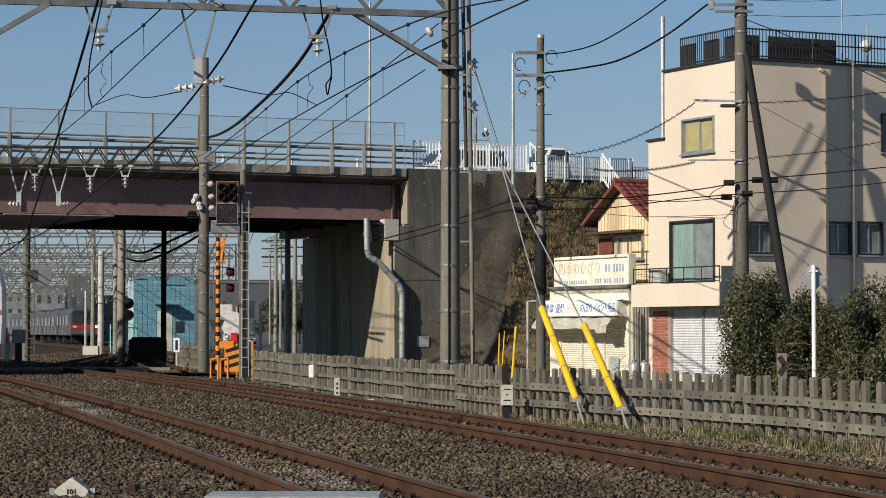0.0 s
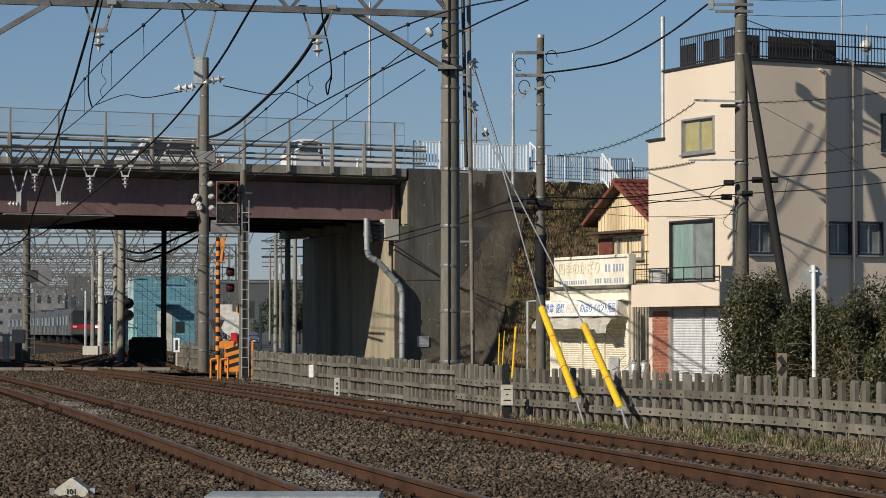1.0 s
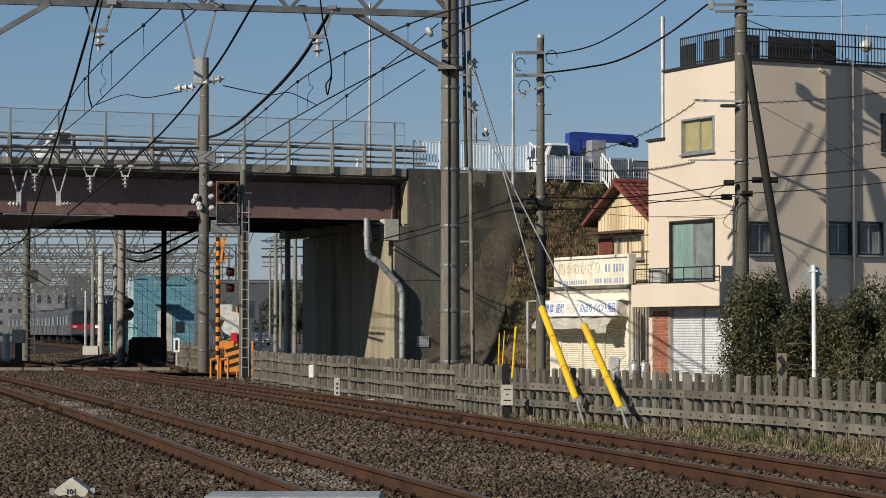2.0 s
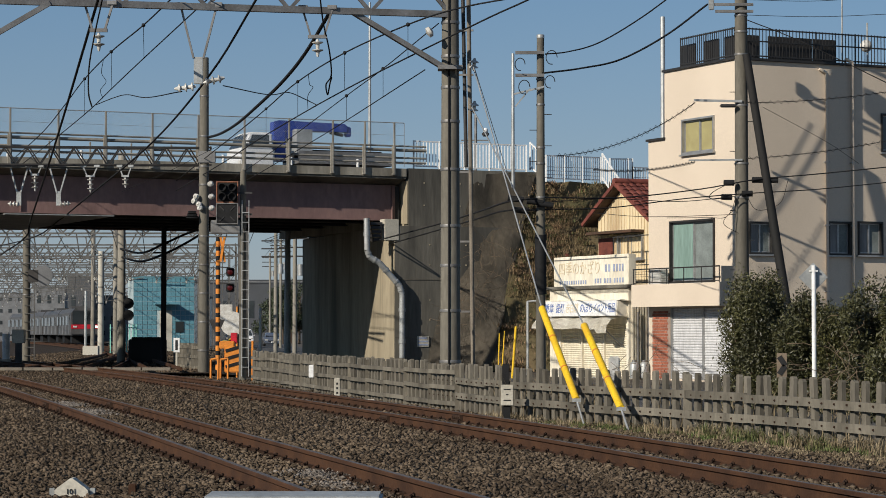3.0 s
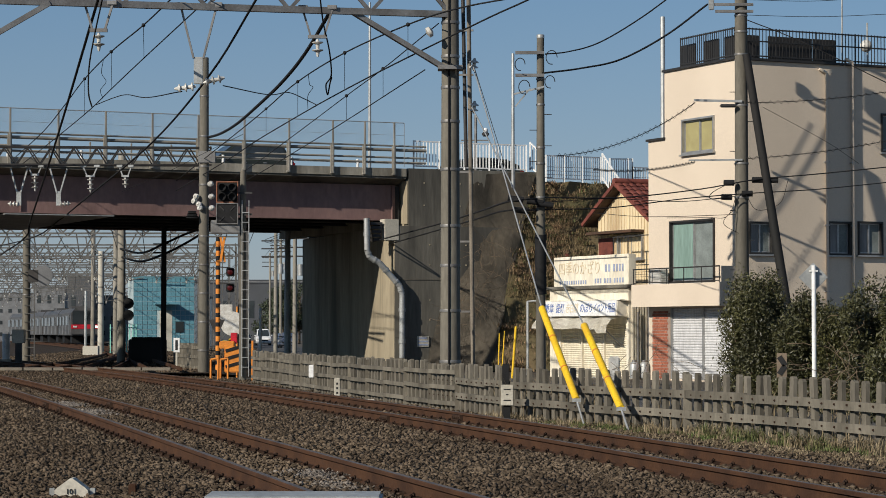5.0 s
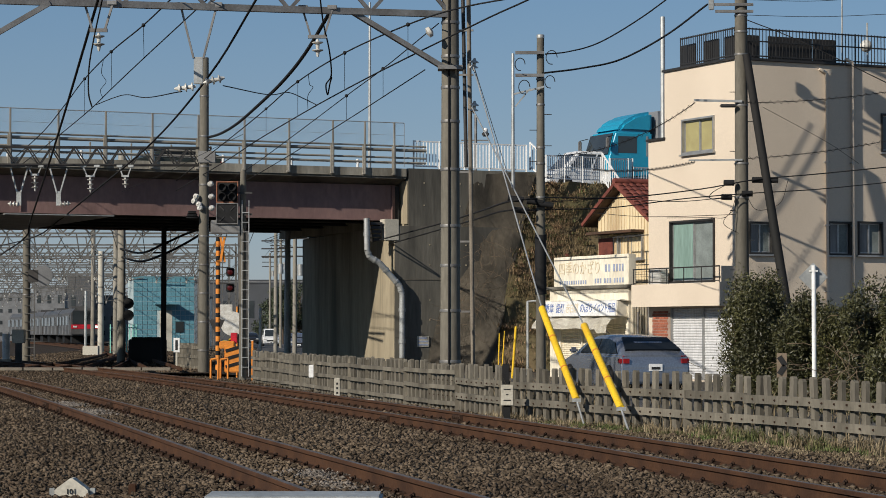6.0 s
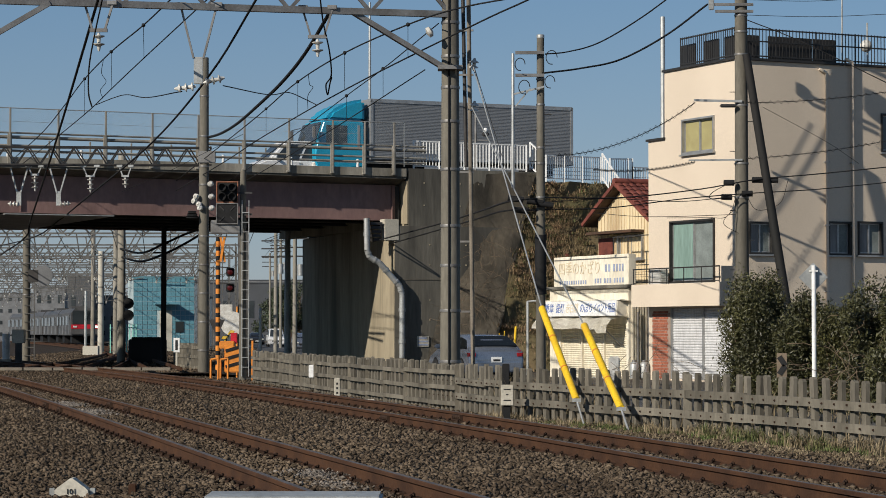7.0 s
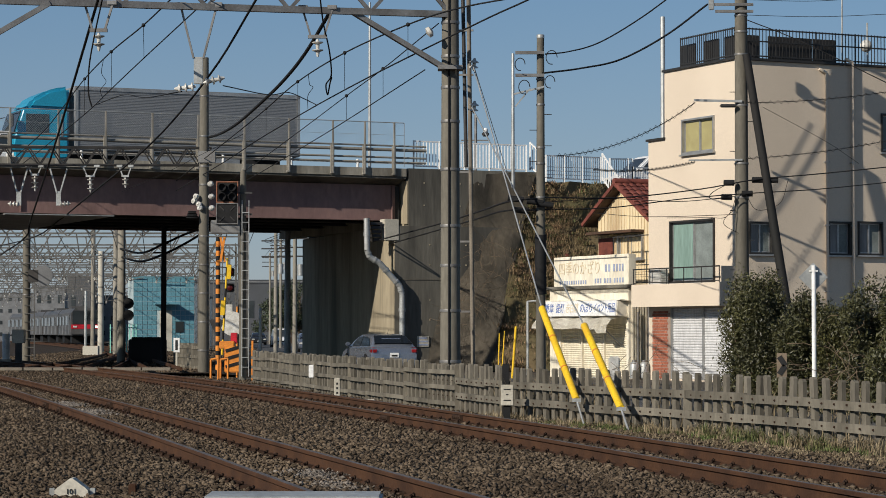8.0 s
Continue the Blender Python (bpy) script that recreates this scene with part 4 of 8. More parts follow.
part("transformer", lathe(bm_new(), [(0.2, 0), (0.23, 0.05), (0.23, 0.7), (0.14, 0.78)], 18, Matrix.Translation((0.1, -0.5, 11.9))), M["galv"], up2, smooth=True)
part("crossarm", bar(bm_new(), (-1.0, -0.2, 13.2), (1.0, -0.2, 13.2), 0.09, 0.09), M["steel_grey"], up2)
roof_pipe = pole("steel_post", (7.438, 82, GROUND), 0.085, 0.08, 11.896, "slim pale steel post behind the cream building", "post", "galv")
for pts, r in (([(6.921, 72.11, 11.318), (5.762, 71.34, 10.424), (4.542, 70.52, 9.641), (3.603, 69.87, 9.302), (2.931, 69.39, 9.181)], 0.022), ([(7.953, 72.78, 11.071), (6.648, 71.93, 10.045), (5.234, 70.99, 9.215), (4.026, 70.16, 8.859), (2.847, 69.34, 8.624)], 0.03),
               ([(13.893, 73.08, 6.24), (11.347, 73.14, 5.988), (9.443, 73.18, 5.82), (7.714, 72.64, 5.498), (5.224, 70.99, 5.152), (2.925, 69.39, 5.063)], 0.02), ([(13.89, 73.08, 5.779), (11.344, 73.14, 5.527), (9.134, 73.18, 5.393), (7.171, 72.29, 5.19), (4.876, 70.75, 4.842), (2.924, 69.39, 4.724)], 0.018),
               ([(8.814, 73.35, 5.317), (6.991, 72.17, 5.1), (4.877, 70.75, 5.106), (2.924, 69.39, 4.934)], 0.012), ([(8.811, 73.35, 4.77), (6.099, 71.58, 4.617), (4.707, 76.0, 4.951)], 0.01),
               ([(9.158, 73.19, 10.663), (10.847, 73.08, 9.964), (13.85, 72.78, 8.446)], 0.016), ([(9.159, 73.19, 10.8), (11.372, 73.14, 10.742), (13.922, 73.08, 10.837)], 0.009), ([(9.161, 73.19, 11.264), (11.375, 73.14, 11.222), (13.926, 73.08, 11.42)], 0.009),
               ([(2.676, 69.22, 5.022), (1.854, 68.63, 4.909), (1.229, 80.0, 5.204), (-0.084, 90.0, 5.24), (-2.785, 96.5, 4.811)], 0.03), ([(2.675, 69.22, 4.699), (1.691, 68.51, 4.631), (0.878, 82.0, 4.959), (-2.113, 96.6, 4.725)], 0.025),
               ([(9.657, 73.18, 8.007), (11.57, 73.44, 7.002), (12.654, 73.8, 6.341)], 0.007), ([(10.413, 73.17, 5.819), (10.156, 73.18, 5.103), (9.473, 73.18, 4.898), (9.136, 73.19, 5.359)], 0.009), ([(8.816, 73.35, 5.796), (8.115, 72.9, 5.428), (8.041, 72.85, 5.221), (8.629, 73.23, 5.276)], 0.012),
               ([(8.812, 73.35, 4.941), (8.441, 73.11, 4.503), (8.994, 73.47, 4.176)], 0.008), ([(9.002, 73.47, 5.889), (8.627, 73.23, 4.764), (7.893, 72.76, 4.656), (6.631, 71.93, 4.601)], 0.009)):
    wire("utility_cable", pts, r, "black utility cable strung between poles", group="utility cables")


for cx, cz, r in ((2.2, 8.85, 0.18), (2.32, 8.2, 0.2), (3.1, 9.05, 0.2), (3.05, 8.35, 0.18)):
    wire("cable_loop", [(cx + r * math.cos(k * 0.7) * 0.8, 69.1, cz + r * math.sin(k * 0.7)) for k in range(8)], 0.014, "loop of black cable at the pole's crossarm", group="utility cables")


def coiled(name, a, b, sag, r, pitch):
    """A cable wrapped in an open wire helix."""
    a, b = Vector(a), Vector(b)
    n = int((b - a).length / pitch * 8)
    pts = []
    for i in range(n + 1):
        t = i / n
        p = a.lerp(b, t) - Vector((0, 0, 4 * sag * t * (1 - t)))
        g = 2 * math.pi * i / 8
        pts.append(p + Vector((0.0, r * math.cos(g), r * math.sin(g))))
    wire(name, pts, 0.006, "cable wrapped in an open wire spiral", group="utility cables")
    wire(name, [a, b], 0.012, "cable wrapped in an open wire spiral", sag, group="utility cables")


coiled("spiral_cable", (7.542, 72.52, 8.081), (3.261, 69.63, 6.279), 0.35, 0.06, 0.22)
coiled("spiral_cable", (13.908, 73.08, 8.544), (9.149, 73.2, 8.146), 0.1, 0.05, 0.22)
coiled("spiral_cable", (13.898, 73.08, 7.093), (9.141, 73.2, 6.453), 0.1, 0.05, 0.22)
coiled("spiral_cable", (7.535, 72.52, 6.303), (5.577, 90.0, 7.255), 0.15, 0.05, 0.22)

# guy wires with yellow sleeves
for foot, mid, top in (((2.331, 39.7, -0.29), (1.725, 42.4, 1.634), (0.63, 50.0, 6.676)), ((2.891, 37.4, -0.307), (2.377, 40.9, 1.325), (0.595, 50.0, 5.857))):
    g = empty("guy_wire", "steel guy wire with a bright yellow plastic sleeve", "guy wire", Matrix.Translation(foot), "guy wires")
    f, m_, t_ = Vector(foot), Vector(mid), Vector(top)
    low = f.lerp(m_, 0.2)
    part("strand", rod(bm_new(), (0, 0, -0.1), low - f, 0.018, seg=6), M["galv"], g)
    part("sleeve", rod(bm_new(), low - f, m_ - f, 0.062, seg=14), M["yellow"], g, "bright yellow sleeve", smooth=True)
    part("strand", rod(bm_new(), m_ - f, t_ - f, 0.014, seg=6), M["galv"], g)
    part("clamp", box(bm_new(), low - f, (0.14, 0.1, 0.06)), M["galv"], g)
    for k in (0.33, 0.66):
        part("seam", rod(bm_new(), low.lerp(m_, k) - f, low.lerp(m_, k + 0.012) - f, 0.065, seg=14), M["orange"], g)
wire("guy_strand", [(1.691, 60, 4.823), (0.631, 50.1, 6.745)], 0.008, "thin steel guy strand", mat_name="galv", seg=2)

# ---- concrete picket fence ----
FENCE = [Vector(p) for p in ((6.416, 28.627, -0.3), (5.624, 30.918, -0.3), (3.811, 36.814, -0.3), (1.184, 43.969, -0.3), (-1.03, 52.823, -0.3), (-1.904, 56.953, -0.3), (-3.638, 64.205, -0.3), (-5.96, 76.141, -0.3))]


def fence_point(s):
    for a, b in zip(FENCE, FENCE[1:]):
        d = (b - a).length
        if s <= d:
            return a.lerp(b, s / d), (b - a).normalized()
        s -= d
    return None, None


def build_fence():
    fe = empty("picket_fence", "weathered grey concrete picket fence along the railway", "fence")
    bm = prism(bm_new(), [(-0.066, -0.12), (0.066, -0.12), (0.066, 0.87), (0.045, 0.9), (-0.045, 0.9), (-0.066, 0.87)], 0.06)
    picket = None
    s, k = 0.0, 0
    rng = random.Random(5)
    while True:
        p, d = fence_point(s)
        if p is None:
            break
        m = frame_of(p, d) @ pose(rng.uniform(-0.012, 0.012), 0.0, rng.uniform(-0.025, 0.02), rng.uniform(-2, 2), rng.uniform(-1.2, 1.2), rng.uniform(-3, 3)) @ Matrix.Diagonal((1, 1, 1.0 if p.y < 50 else 1.05, 1))
        if picket is None:
            picket = part("picket", bm, M["fence"], fe)
            picket.matrix_basis = m
        else:
            piece("picket", picket.data, fe, m)
        k += 1
        s += 0.37
    total = s
    # bolt heads through the boards of the nearer stretch
    bolt = None
    s = 0.0
    while s < 22:
        p, d = fence_point(s)
        side = Vector((d.y, -d.x, 0))
        side = -side if side.y > 0 else side
        for h in (0.57, 0.27):
            m = Matrix.Translation(p + side * 0.098 + Vector((0, 0, h)))
            if bolt is None:
                bolt = part("bolt", box(bm_new(), (0, 0, 0), (0.028, 0.028, 0.028), bevel=0.006), M["clip"], fe)
                bolt.matrix_basis = m
            else:
                piece("bolt", bolt.data, fe, m)
        s += 0.37
    # boards and stout posts every few metres
    s = 0.0
    while s + 0.5 < total:
        e = min(s + 2.2, total - 0.45)
        a, d = fence_point(s)
        b, _ = fence_point(e)
        if a is None or b is None:
            break
        side = Vector((d.y, -d.x, 0))
        if side.y > 0:
            side = -side
        for h in ((0.57, 0.27) if a.y < 47 else (0.72, 0.42, 0.12)):
            j = rng.uniform(-0.02, 0.02)
            part("board", bar(bm_new(), a + side * 0.065 + Vector((0, 0, h + j)), b + side * 0.065 + Vector((0, 0, h + rng.uniform(-0.02, 0.02))), 0.05, 0.12 if a.y < 47 else 0.085), M["fence"], fe)
        if a.y >= 47 or 36 < a.y < 38.5:
            part("fence_post", box(bm_new(), a + side * 0.02 + Vector((0, 0, 0.38)), (0.13, 0.13, 1.0), bevel=0.012), M["fence"], fe)
        s += 2.2


build_fence()


# ---- cream building ----
WALL_U, WALL_W = Vector((0.9, 0.436, 0)), Vector((0.436, -0.9, 0))
CORNER = Vector((9.1, 75.4, 0))
ML = frame_of(CORNER - WALL_W * 5.3, WALL_W)      # sunlit face, x runs to the corner
MR = frame_of(CORNER, WALL_U)                      # face towards the railway


def window(parent, m, x0, x1, z0, z1, frame_mat, behind, depth=0.12, leaves=2, tint=None):
    """A sliding window: frame, sill, panes and what hangs behind them, in the wall's own frame."""
    w = empty("window", "", "", m @ pose((x0 + x1) / 2, 0, (z0 + z1) / 2))
    w.parent = parent
    a, b = (x1 - x0) / 2, (z1 - z0) / 2
    bm = bm_new()
    for s in (-1, 1):
        box(bm, (s * (a - 0.03), depth * 0.5 - 0.03, 0), (0.06, depth + 0.06, 2 * b))
        box(bm, (0, depth * 0.5 - 0.03, s * (b - 0.03)), (2 * a - 0.12, depth + 0.06, 0.06))
    part("window_frame", bm, frame_mat, w)
    part("window_sill", box(bm_new(), (0, -0.03, -b - 0.025), (2 * a + 0.1, 0.16, 0.045)), M["alu"], w)
    for k in range(leaves):
        c = -a + 0.06 + (k + 0.5) * (2 * a - 0.12) / leaves
        bw = (2 * a - 0.12) / leaves
        y = 0.06 + 0.03 * (k % 2)
        bm = bm_new()
        for s in (-1, 1):
            box(bm, (c + s * (bw / 2 - 0.02), y, 0), (0.04, 0.03, 2 * b - 0.12))
            box(bm, (c, y, s * (b - 0.08)), (bw - 0.08, 0.03, 0.04))
        part("sash", bm, M["alu"], w)
        part("pane", box(bm_new(), (c, y + 0.004, 0), (bw - 0.06, 0.008, 2 * b - 0.18)), behind[k % len(behind)], w)
    return w


def opening_wall(bm, m, length, z0, z1, thick, holes):
    """A wall with openings through it, as a grid of solid blocks."""
    holes = [(a, b, max(c, z0), min(d, z1)) for a, b, c, d in holes if c < z1 and d > z0]
    xs = sorted({0.0, length, *[h[0] for h in holes], *[h[1] for h in holes]})
    zs = sorted({z0, z1, *[h[2] for h in holes], *[h[3] for h in holes]})
    for a, b in zip(xs, xs[1:]):
        for c, d in zip(zs, zs[1:]):
            if any(h[0] <= a and b <= h[1] and h[2] <= c and d <= h[3] for h in holes):
                continue
            box(bm, ((a + b) / 2, thick / 2, (c + d) / 2), (b - a, thick, d - c), m)
    bmesh.ops.remove_doubles(bm, verts=bm.verts[:], dist=0.0005)
    return bm


def build_cream():
    b = empty("cream_building", "three-storey cream stucco building with roof railing", "building")
    ROOF = 9.70
    x3a, z3b = (2.161, 6.922)
    x3b, z3t = (4.093, 8.081)
    x2a, z2b = (1.392, 2.889)
    x2b, z2t = (4.093, 4.832)
    xs0, _ = (1.357, 1.0)
    xb0, _ = (0.249, 0.997)
    step, _ = (1.038, 8.383)
    z3t, z2t = z3t - 0.02, z2t - 0.02
    holes = [(x3a, x3b, z3b, z3t), (x2a, x2b, 2.8, z2t), (xs0, 5.2, GROUND, 2.0)]
    part("wall", opening_wall(bm_new(), ML, 5.3, GROUND - 0.3, 7.5, 0.2, holes), M["stucco"], b, "sunlit cream stucco wall")
    low = frame_of(ML @ Vector((step, 0, 0)), WALL_W)
    part("wall", opening_wall(bm_new(), low, 5.3 - step, 7.5, ROOF, 0.2, [(x3a - step, x3b - step, z3b, z3t)] if z3t > 7.5 else []), M["stucco"], b)
    # railway face
    fx = [(0.457, 3.646), (1.356, 4.667), (3.419, 3.652), (4.306, 4.726), (4.567, 3.668), (5.532, 4.75)]
    fh = [(fx[0][0], fx[1][0], fx[0][1], fx[1][1]), (fx[2][0], fx[3][0], fx[2][1], fx[3][1]), (fx[4][0], fx[5][0], fx[4][1], fx[5][1])]
    u0, uz = (5.488, 6.981)
    fh.append((u0, u0 + 0.9, uz, uz + 1.25))
    rm = frame_of(MR @ Vector((0.202, 0, 0)), WALL_U)
    part("wall", opening_wall(bm_new(), rm, 9.3, GROUND - 0.3, ROOF, 0.2, [(h[0] - 0.202, h[1] - 0.202, h[2], h[3]) for h in fh]), M["stucco"], b)
    part("wall", box(bm_new(), (0.1, 2.4, 3.4), (0.2, 4.3, 8.1), ML), M["stucco"], b)
    part("wall", box(bm_new(), (step + 0.1, 2.4, 8.6), (0.2, 4.3, 2.2), ML), M["stucco"], b)
    part("wall", box(bm_new(), (9.4, 2.7, 4.7), (0.2, 5.0, 10), MR), M["stucco"], b)
    part("wall", box(bm_new(), (4.8, 5.1, 3.55), (9.3, 0.2, 7.7), MR), M["stucco"], b)
    part("floor_slab", box(bm_new(), (4.9, 2.6, 2.75), (9.1, 4.9, 0.15), MR), M["concrete"], b)
    part("floor_slab", box(bm_new(), (4.9, 2.6, 5.9), (9.1, 4.9, 0.15), MR), M["concrete"], b)
    bm = bm_new()
    box(bm, ((5.3 + step) / 2, 0.05, ROOF + 0.04), (5.3 - step + 0.1, 0.26, 0.07), ML)
    part("coping", bm, M["frame_dark"], b, "dark metal coping")
    part("coping", box(bm_new(), (step / 2, 0.05, 7.54), (step + 0.1, 0.26, 0.07), ML), M["frame_dark"], b)
    part("coping", box(bm_new(), (4.7, 0.05, ROOF + 0.042), (9.4, 0.26, 0.07), MR), M["frame_dark"], b)
    part("roof", box(bm_new(), (4.8, 2.6, ROOF - 0.1), (9.2, (5.3 - step) - 0.5, 0.1), MR @ Matrix.Translation((0, -step / 2, 0))), M["concrete"], b)
    part("lower_roof", box(bm_new(), (step / 2 + 0.05, 2.4, 7.4), (step, 4.2, 0.1), ML), M["concrete"], b)
    window(b, ML, x3a, x3b, z3b, z3t, M["alu"], [M["blind"], M["blind"]])
    window(b, ML, x2a, x2b, 2.8, z2t, M["frame_dark"], [M["curtain"], M["screen"]])
    for h in fh[:3]:
        window(b, MR, h[0], h[1], h[2], h[3], M["frame_dark"], [M["curtain_white"], M["screen"]])
    window(b, MR, u0, u0 + 0.9, uz, uz + 1.25, M["frame_dark"], [M["pane"]])
    # balcony
    bal = empty("balcony", "", "")
    bal.parent = b
    lo, hi = 2.04, 2.77
    part("balcony_front", box(bm_new(), (2.62, -0.56, (lo + hi) / 2), (5.44, 0.09, hi - lo), ML), M["stucco"], bal)
    for x in (-0.06, 5.3):
        part("balcony_side", box(bm_new(), (x, -0.258, (lo + hi) / 2), (0.09, 0.51, hi - lo), ML), M["stucco"], bal)
    part("balcony_side", box(bm_new(), (5.3, -0.27, hi + 0.25), (0.09, 0.53, 0.5), ML), M["stucco"], bal)
    part("balcony_floor", box(bm_new(), (2.62, -0.26, lo + 0.06), (5.2, 0.5, 0.1), ML), M["concrete_dark"], bal)
    part("balcony_rail", bar(bm_new(), ML @ Vector((-0.06, -0.56, hi + 0.5)), ML @ Vector((5.22, -0.56, hi + 0.5)), 0.04, 0.04), M["frame_dark"], bal)
    part("balcony_rail", bar(bm_new(), ML @ Vector((-0.06, -0.56, hi + 0.05)), ML @ Vector((5.22, -0.56, hi + 0.05)), 0.03, 0.03), M["frame_dark"], bal)
    for i in range(6):
        x = -0.04 + i * 1.05
        part("baluster", bar(bm_new(), ML @ Vector((x, -0.56, hi)), ML @ Vector((x, -0.56, hi + 0.5)), 0.03, 0.03), M["frame_dark"], bal)
    for i in range(5):
        part("slat_rail", bar(bm_new(), ML @ Vector((-0.04, -0.5, hi + 0.1 + 0.08 * i)), ML @ Vector((2.2, -0.5, hi + 0.1 + 0.08 * i)), 0.012, 0.012), M["frame_dark"], bal)
    # rolling shutters: slats between guides
    for k in range(2):
        w = (5.2 - xs0) / 2
        x0 = xs0 + k * w
        sh = empty("rolling_shutter", "", "")
        sh.parent = b
        part("guide", box(bm_new(), (x0 + 0.03, 0.05, 0.85), (0.06, 0.08, 2.3), ML), M["alu"], sh)
        bm = bm_new()
        prof = [(0, 0), (-0.028, 0.03), (-0.028, 0.06), (0, 0.085)]
        for i in range(27):
            z = GROUND + i * 0.085
            f = [bm.verts.new(ML @ Vector((x0 + 0.06, 0.1 + y, z + h))) for y, h in prof]
            g = [bm.verts.new(ML @ Vector((x0 + w, 0.1 + y, z + h))) for y, h in prof]
            for j in range(3):
                bm.faces.new((f[j], g[j], g[j + 1], f[j + 1]))
        part("slat_curtain", bm, M["grey_shutter"], sh, "pale grey slatted curtain")
    # brick-tiled strip
    bs = empty("brick_strip", "", "")
    bs.parent = b
    part("joint_bed", box(bm_new(), ((xb0 + xs0) / 2, -0.008, 0.75), (xs0 - xb0, 0.016, 2.2), ML), M["joint"], bs)
    bm = box(bm_new(), (0, 0, 0), (0.17, 0.02, 0.075), bevel=0.006)
    first = None
    for r in range(24):
        for c in range(int((xs0 - xb0) / 0.19)):
            x = xb0 + 0.1 + c * 0.19 + (0.06 if r % 2 else 0)
            if x > xs0 - 0.08:
                continue
            m = ML @ pose(x, -0.022, GROUND + 0.05 + r * 0.092)
            if first is None:
                first = part("brick", bm, M["brick"], bs)
                first.matrix_basis = m
            else:
                piece("brick", first.data, bs, m)
    # roof railing
    rr = empty("roof_railing", "", "")
    rr.parent = b
    rx0, _ = (1.953, 10.143)
    for m, a, c in ((ML, rx0, 5.28), (MR, 0.05, 9.2)):
        for z in (0.16, 0.62, 1.0):
            if z == 0.62 and m is ML:
                continue
            part("handrail", bar(bm_new(), m @ Vector((a, 0.06, ROOF + z)), m @ Vector((c, 0.06, ROOF + z)), 0.05, 0.04), M["frame_dark"], rr)
        n = int((c - a) / 0.125)
        first = None
        for i in range(n + 1):
            x = a + (c - a) * i / n
            thick = 2.4 if i % 12 == 0 else 1.0
            q = m @ pose(x, 0.06, ROOF + 0.55) @ Matrix.Diagonal((thick, 1, 1, 1))
            if first is None:
                first = part("baluster", box(bm_new(), (0, 0, 0), (0.02, 0.02, 0.98)), M["frame_dark"], rr)
                first.matrix_basis = q
            else:
                piece("baluster", first.data, rr, q)
    for m, xs in ((ML, (1.9, 3.3, 4.5)), (MR, (0.7, 1.9, 2.7, 3.6))):
        for x in xs:
            part("rooftop_panel", box(bm_new(), (x, 0.4, ROOF + 0.45), (0.85, 0.06, 0.8), m, 0.01), M["frame_dark"], rr, "black rooftop screen panel")
    # downpipes
    for px in ((3.355, 9.427), (4.35, 9.799)):
        dp = bm_new()
        rod(dp, MR @ Vector((px[0], -0.09, 0)), MR @ Vector((px[0], -0.09, px[1])), 0.05, seg=10)
        rod(dp, MR @ Vector((px[0], -0.09, px[1])), MR @ Vector((px[0] - 0.25, -0.05, px[1] + 0.12)), 0.05, seg=10)
        part("downpipe", dp, M["stucco"], b, "cream plastic downpipe", smooth=True)
        for z in (2.5, 4.6, 6.6):
            part("pipe_clip", box(bm_new(), (px[0], -0.06, z), (0.14, 0.12, 0.04), MR), M["alu"], b)
    part("antenna_mast", rod(bm_new(), MR @ Vector((4.3, 0.4, ROOF)), MR @ Vector((4.3, 0.4, ROOF + 3.2)), 0.025, seg=8), M["galv"], b)
    part("antenna_mast", rod(bm_new(), MR @ Vector((5.35, 0.5, ROOF)), MR @ Vector((5.35, 0.5, ROOF + 1.5)), 0.03, seg=8), M["galv"], b)
    bm = bm_new()
    bmesh.ops.create_uvsphere(bm, u_segments=14, v_segments=8, radius=0.2, matrix=MR @ pose(5.3, 0.5, ROOF + 0.75))
    part("water_tank", bm, M["porcelain"], b, smooth=True)
    part("outdoor_unit", box(bm_new(), (1.1, -0.3, 2.98), (0.8, 0.28, 0.55), ML, 0.02), M["porcelain"], b, "white air-conditioner unit on the balcony")


build_cream()


# ---- shop with signboards ----
MS = frame_of(Vector((6.179, 81, 0)) - WALL_W * 5.5, WALL_W)


def lettering(name, body, m, size, material, parent, width=None):
    cu = bpy.data.curves.new(name, "FONT")
    cu.body, cu.size, cu.extrude, cu.align_x, cu.align_y = body, size, 0.004, "CENTER", "CENTER"
    cu.materials.append(material)
    ob = new(name, cu)
    ob.parent = parent
    ob.matrix_basis = m @ pose(0, 0, 0, 90, 0, 0)
    if width:
        bpy.context.view_layer.update()
        if ob.dimensions.x > 0.01:
            ob.matrix_basis = ob.matrix_basis @ Matrix.Diagonal((width / ob.dimensions.x, 1, 1, 1))
    return ob


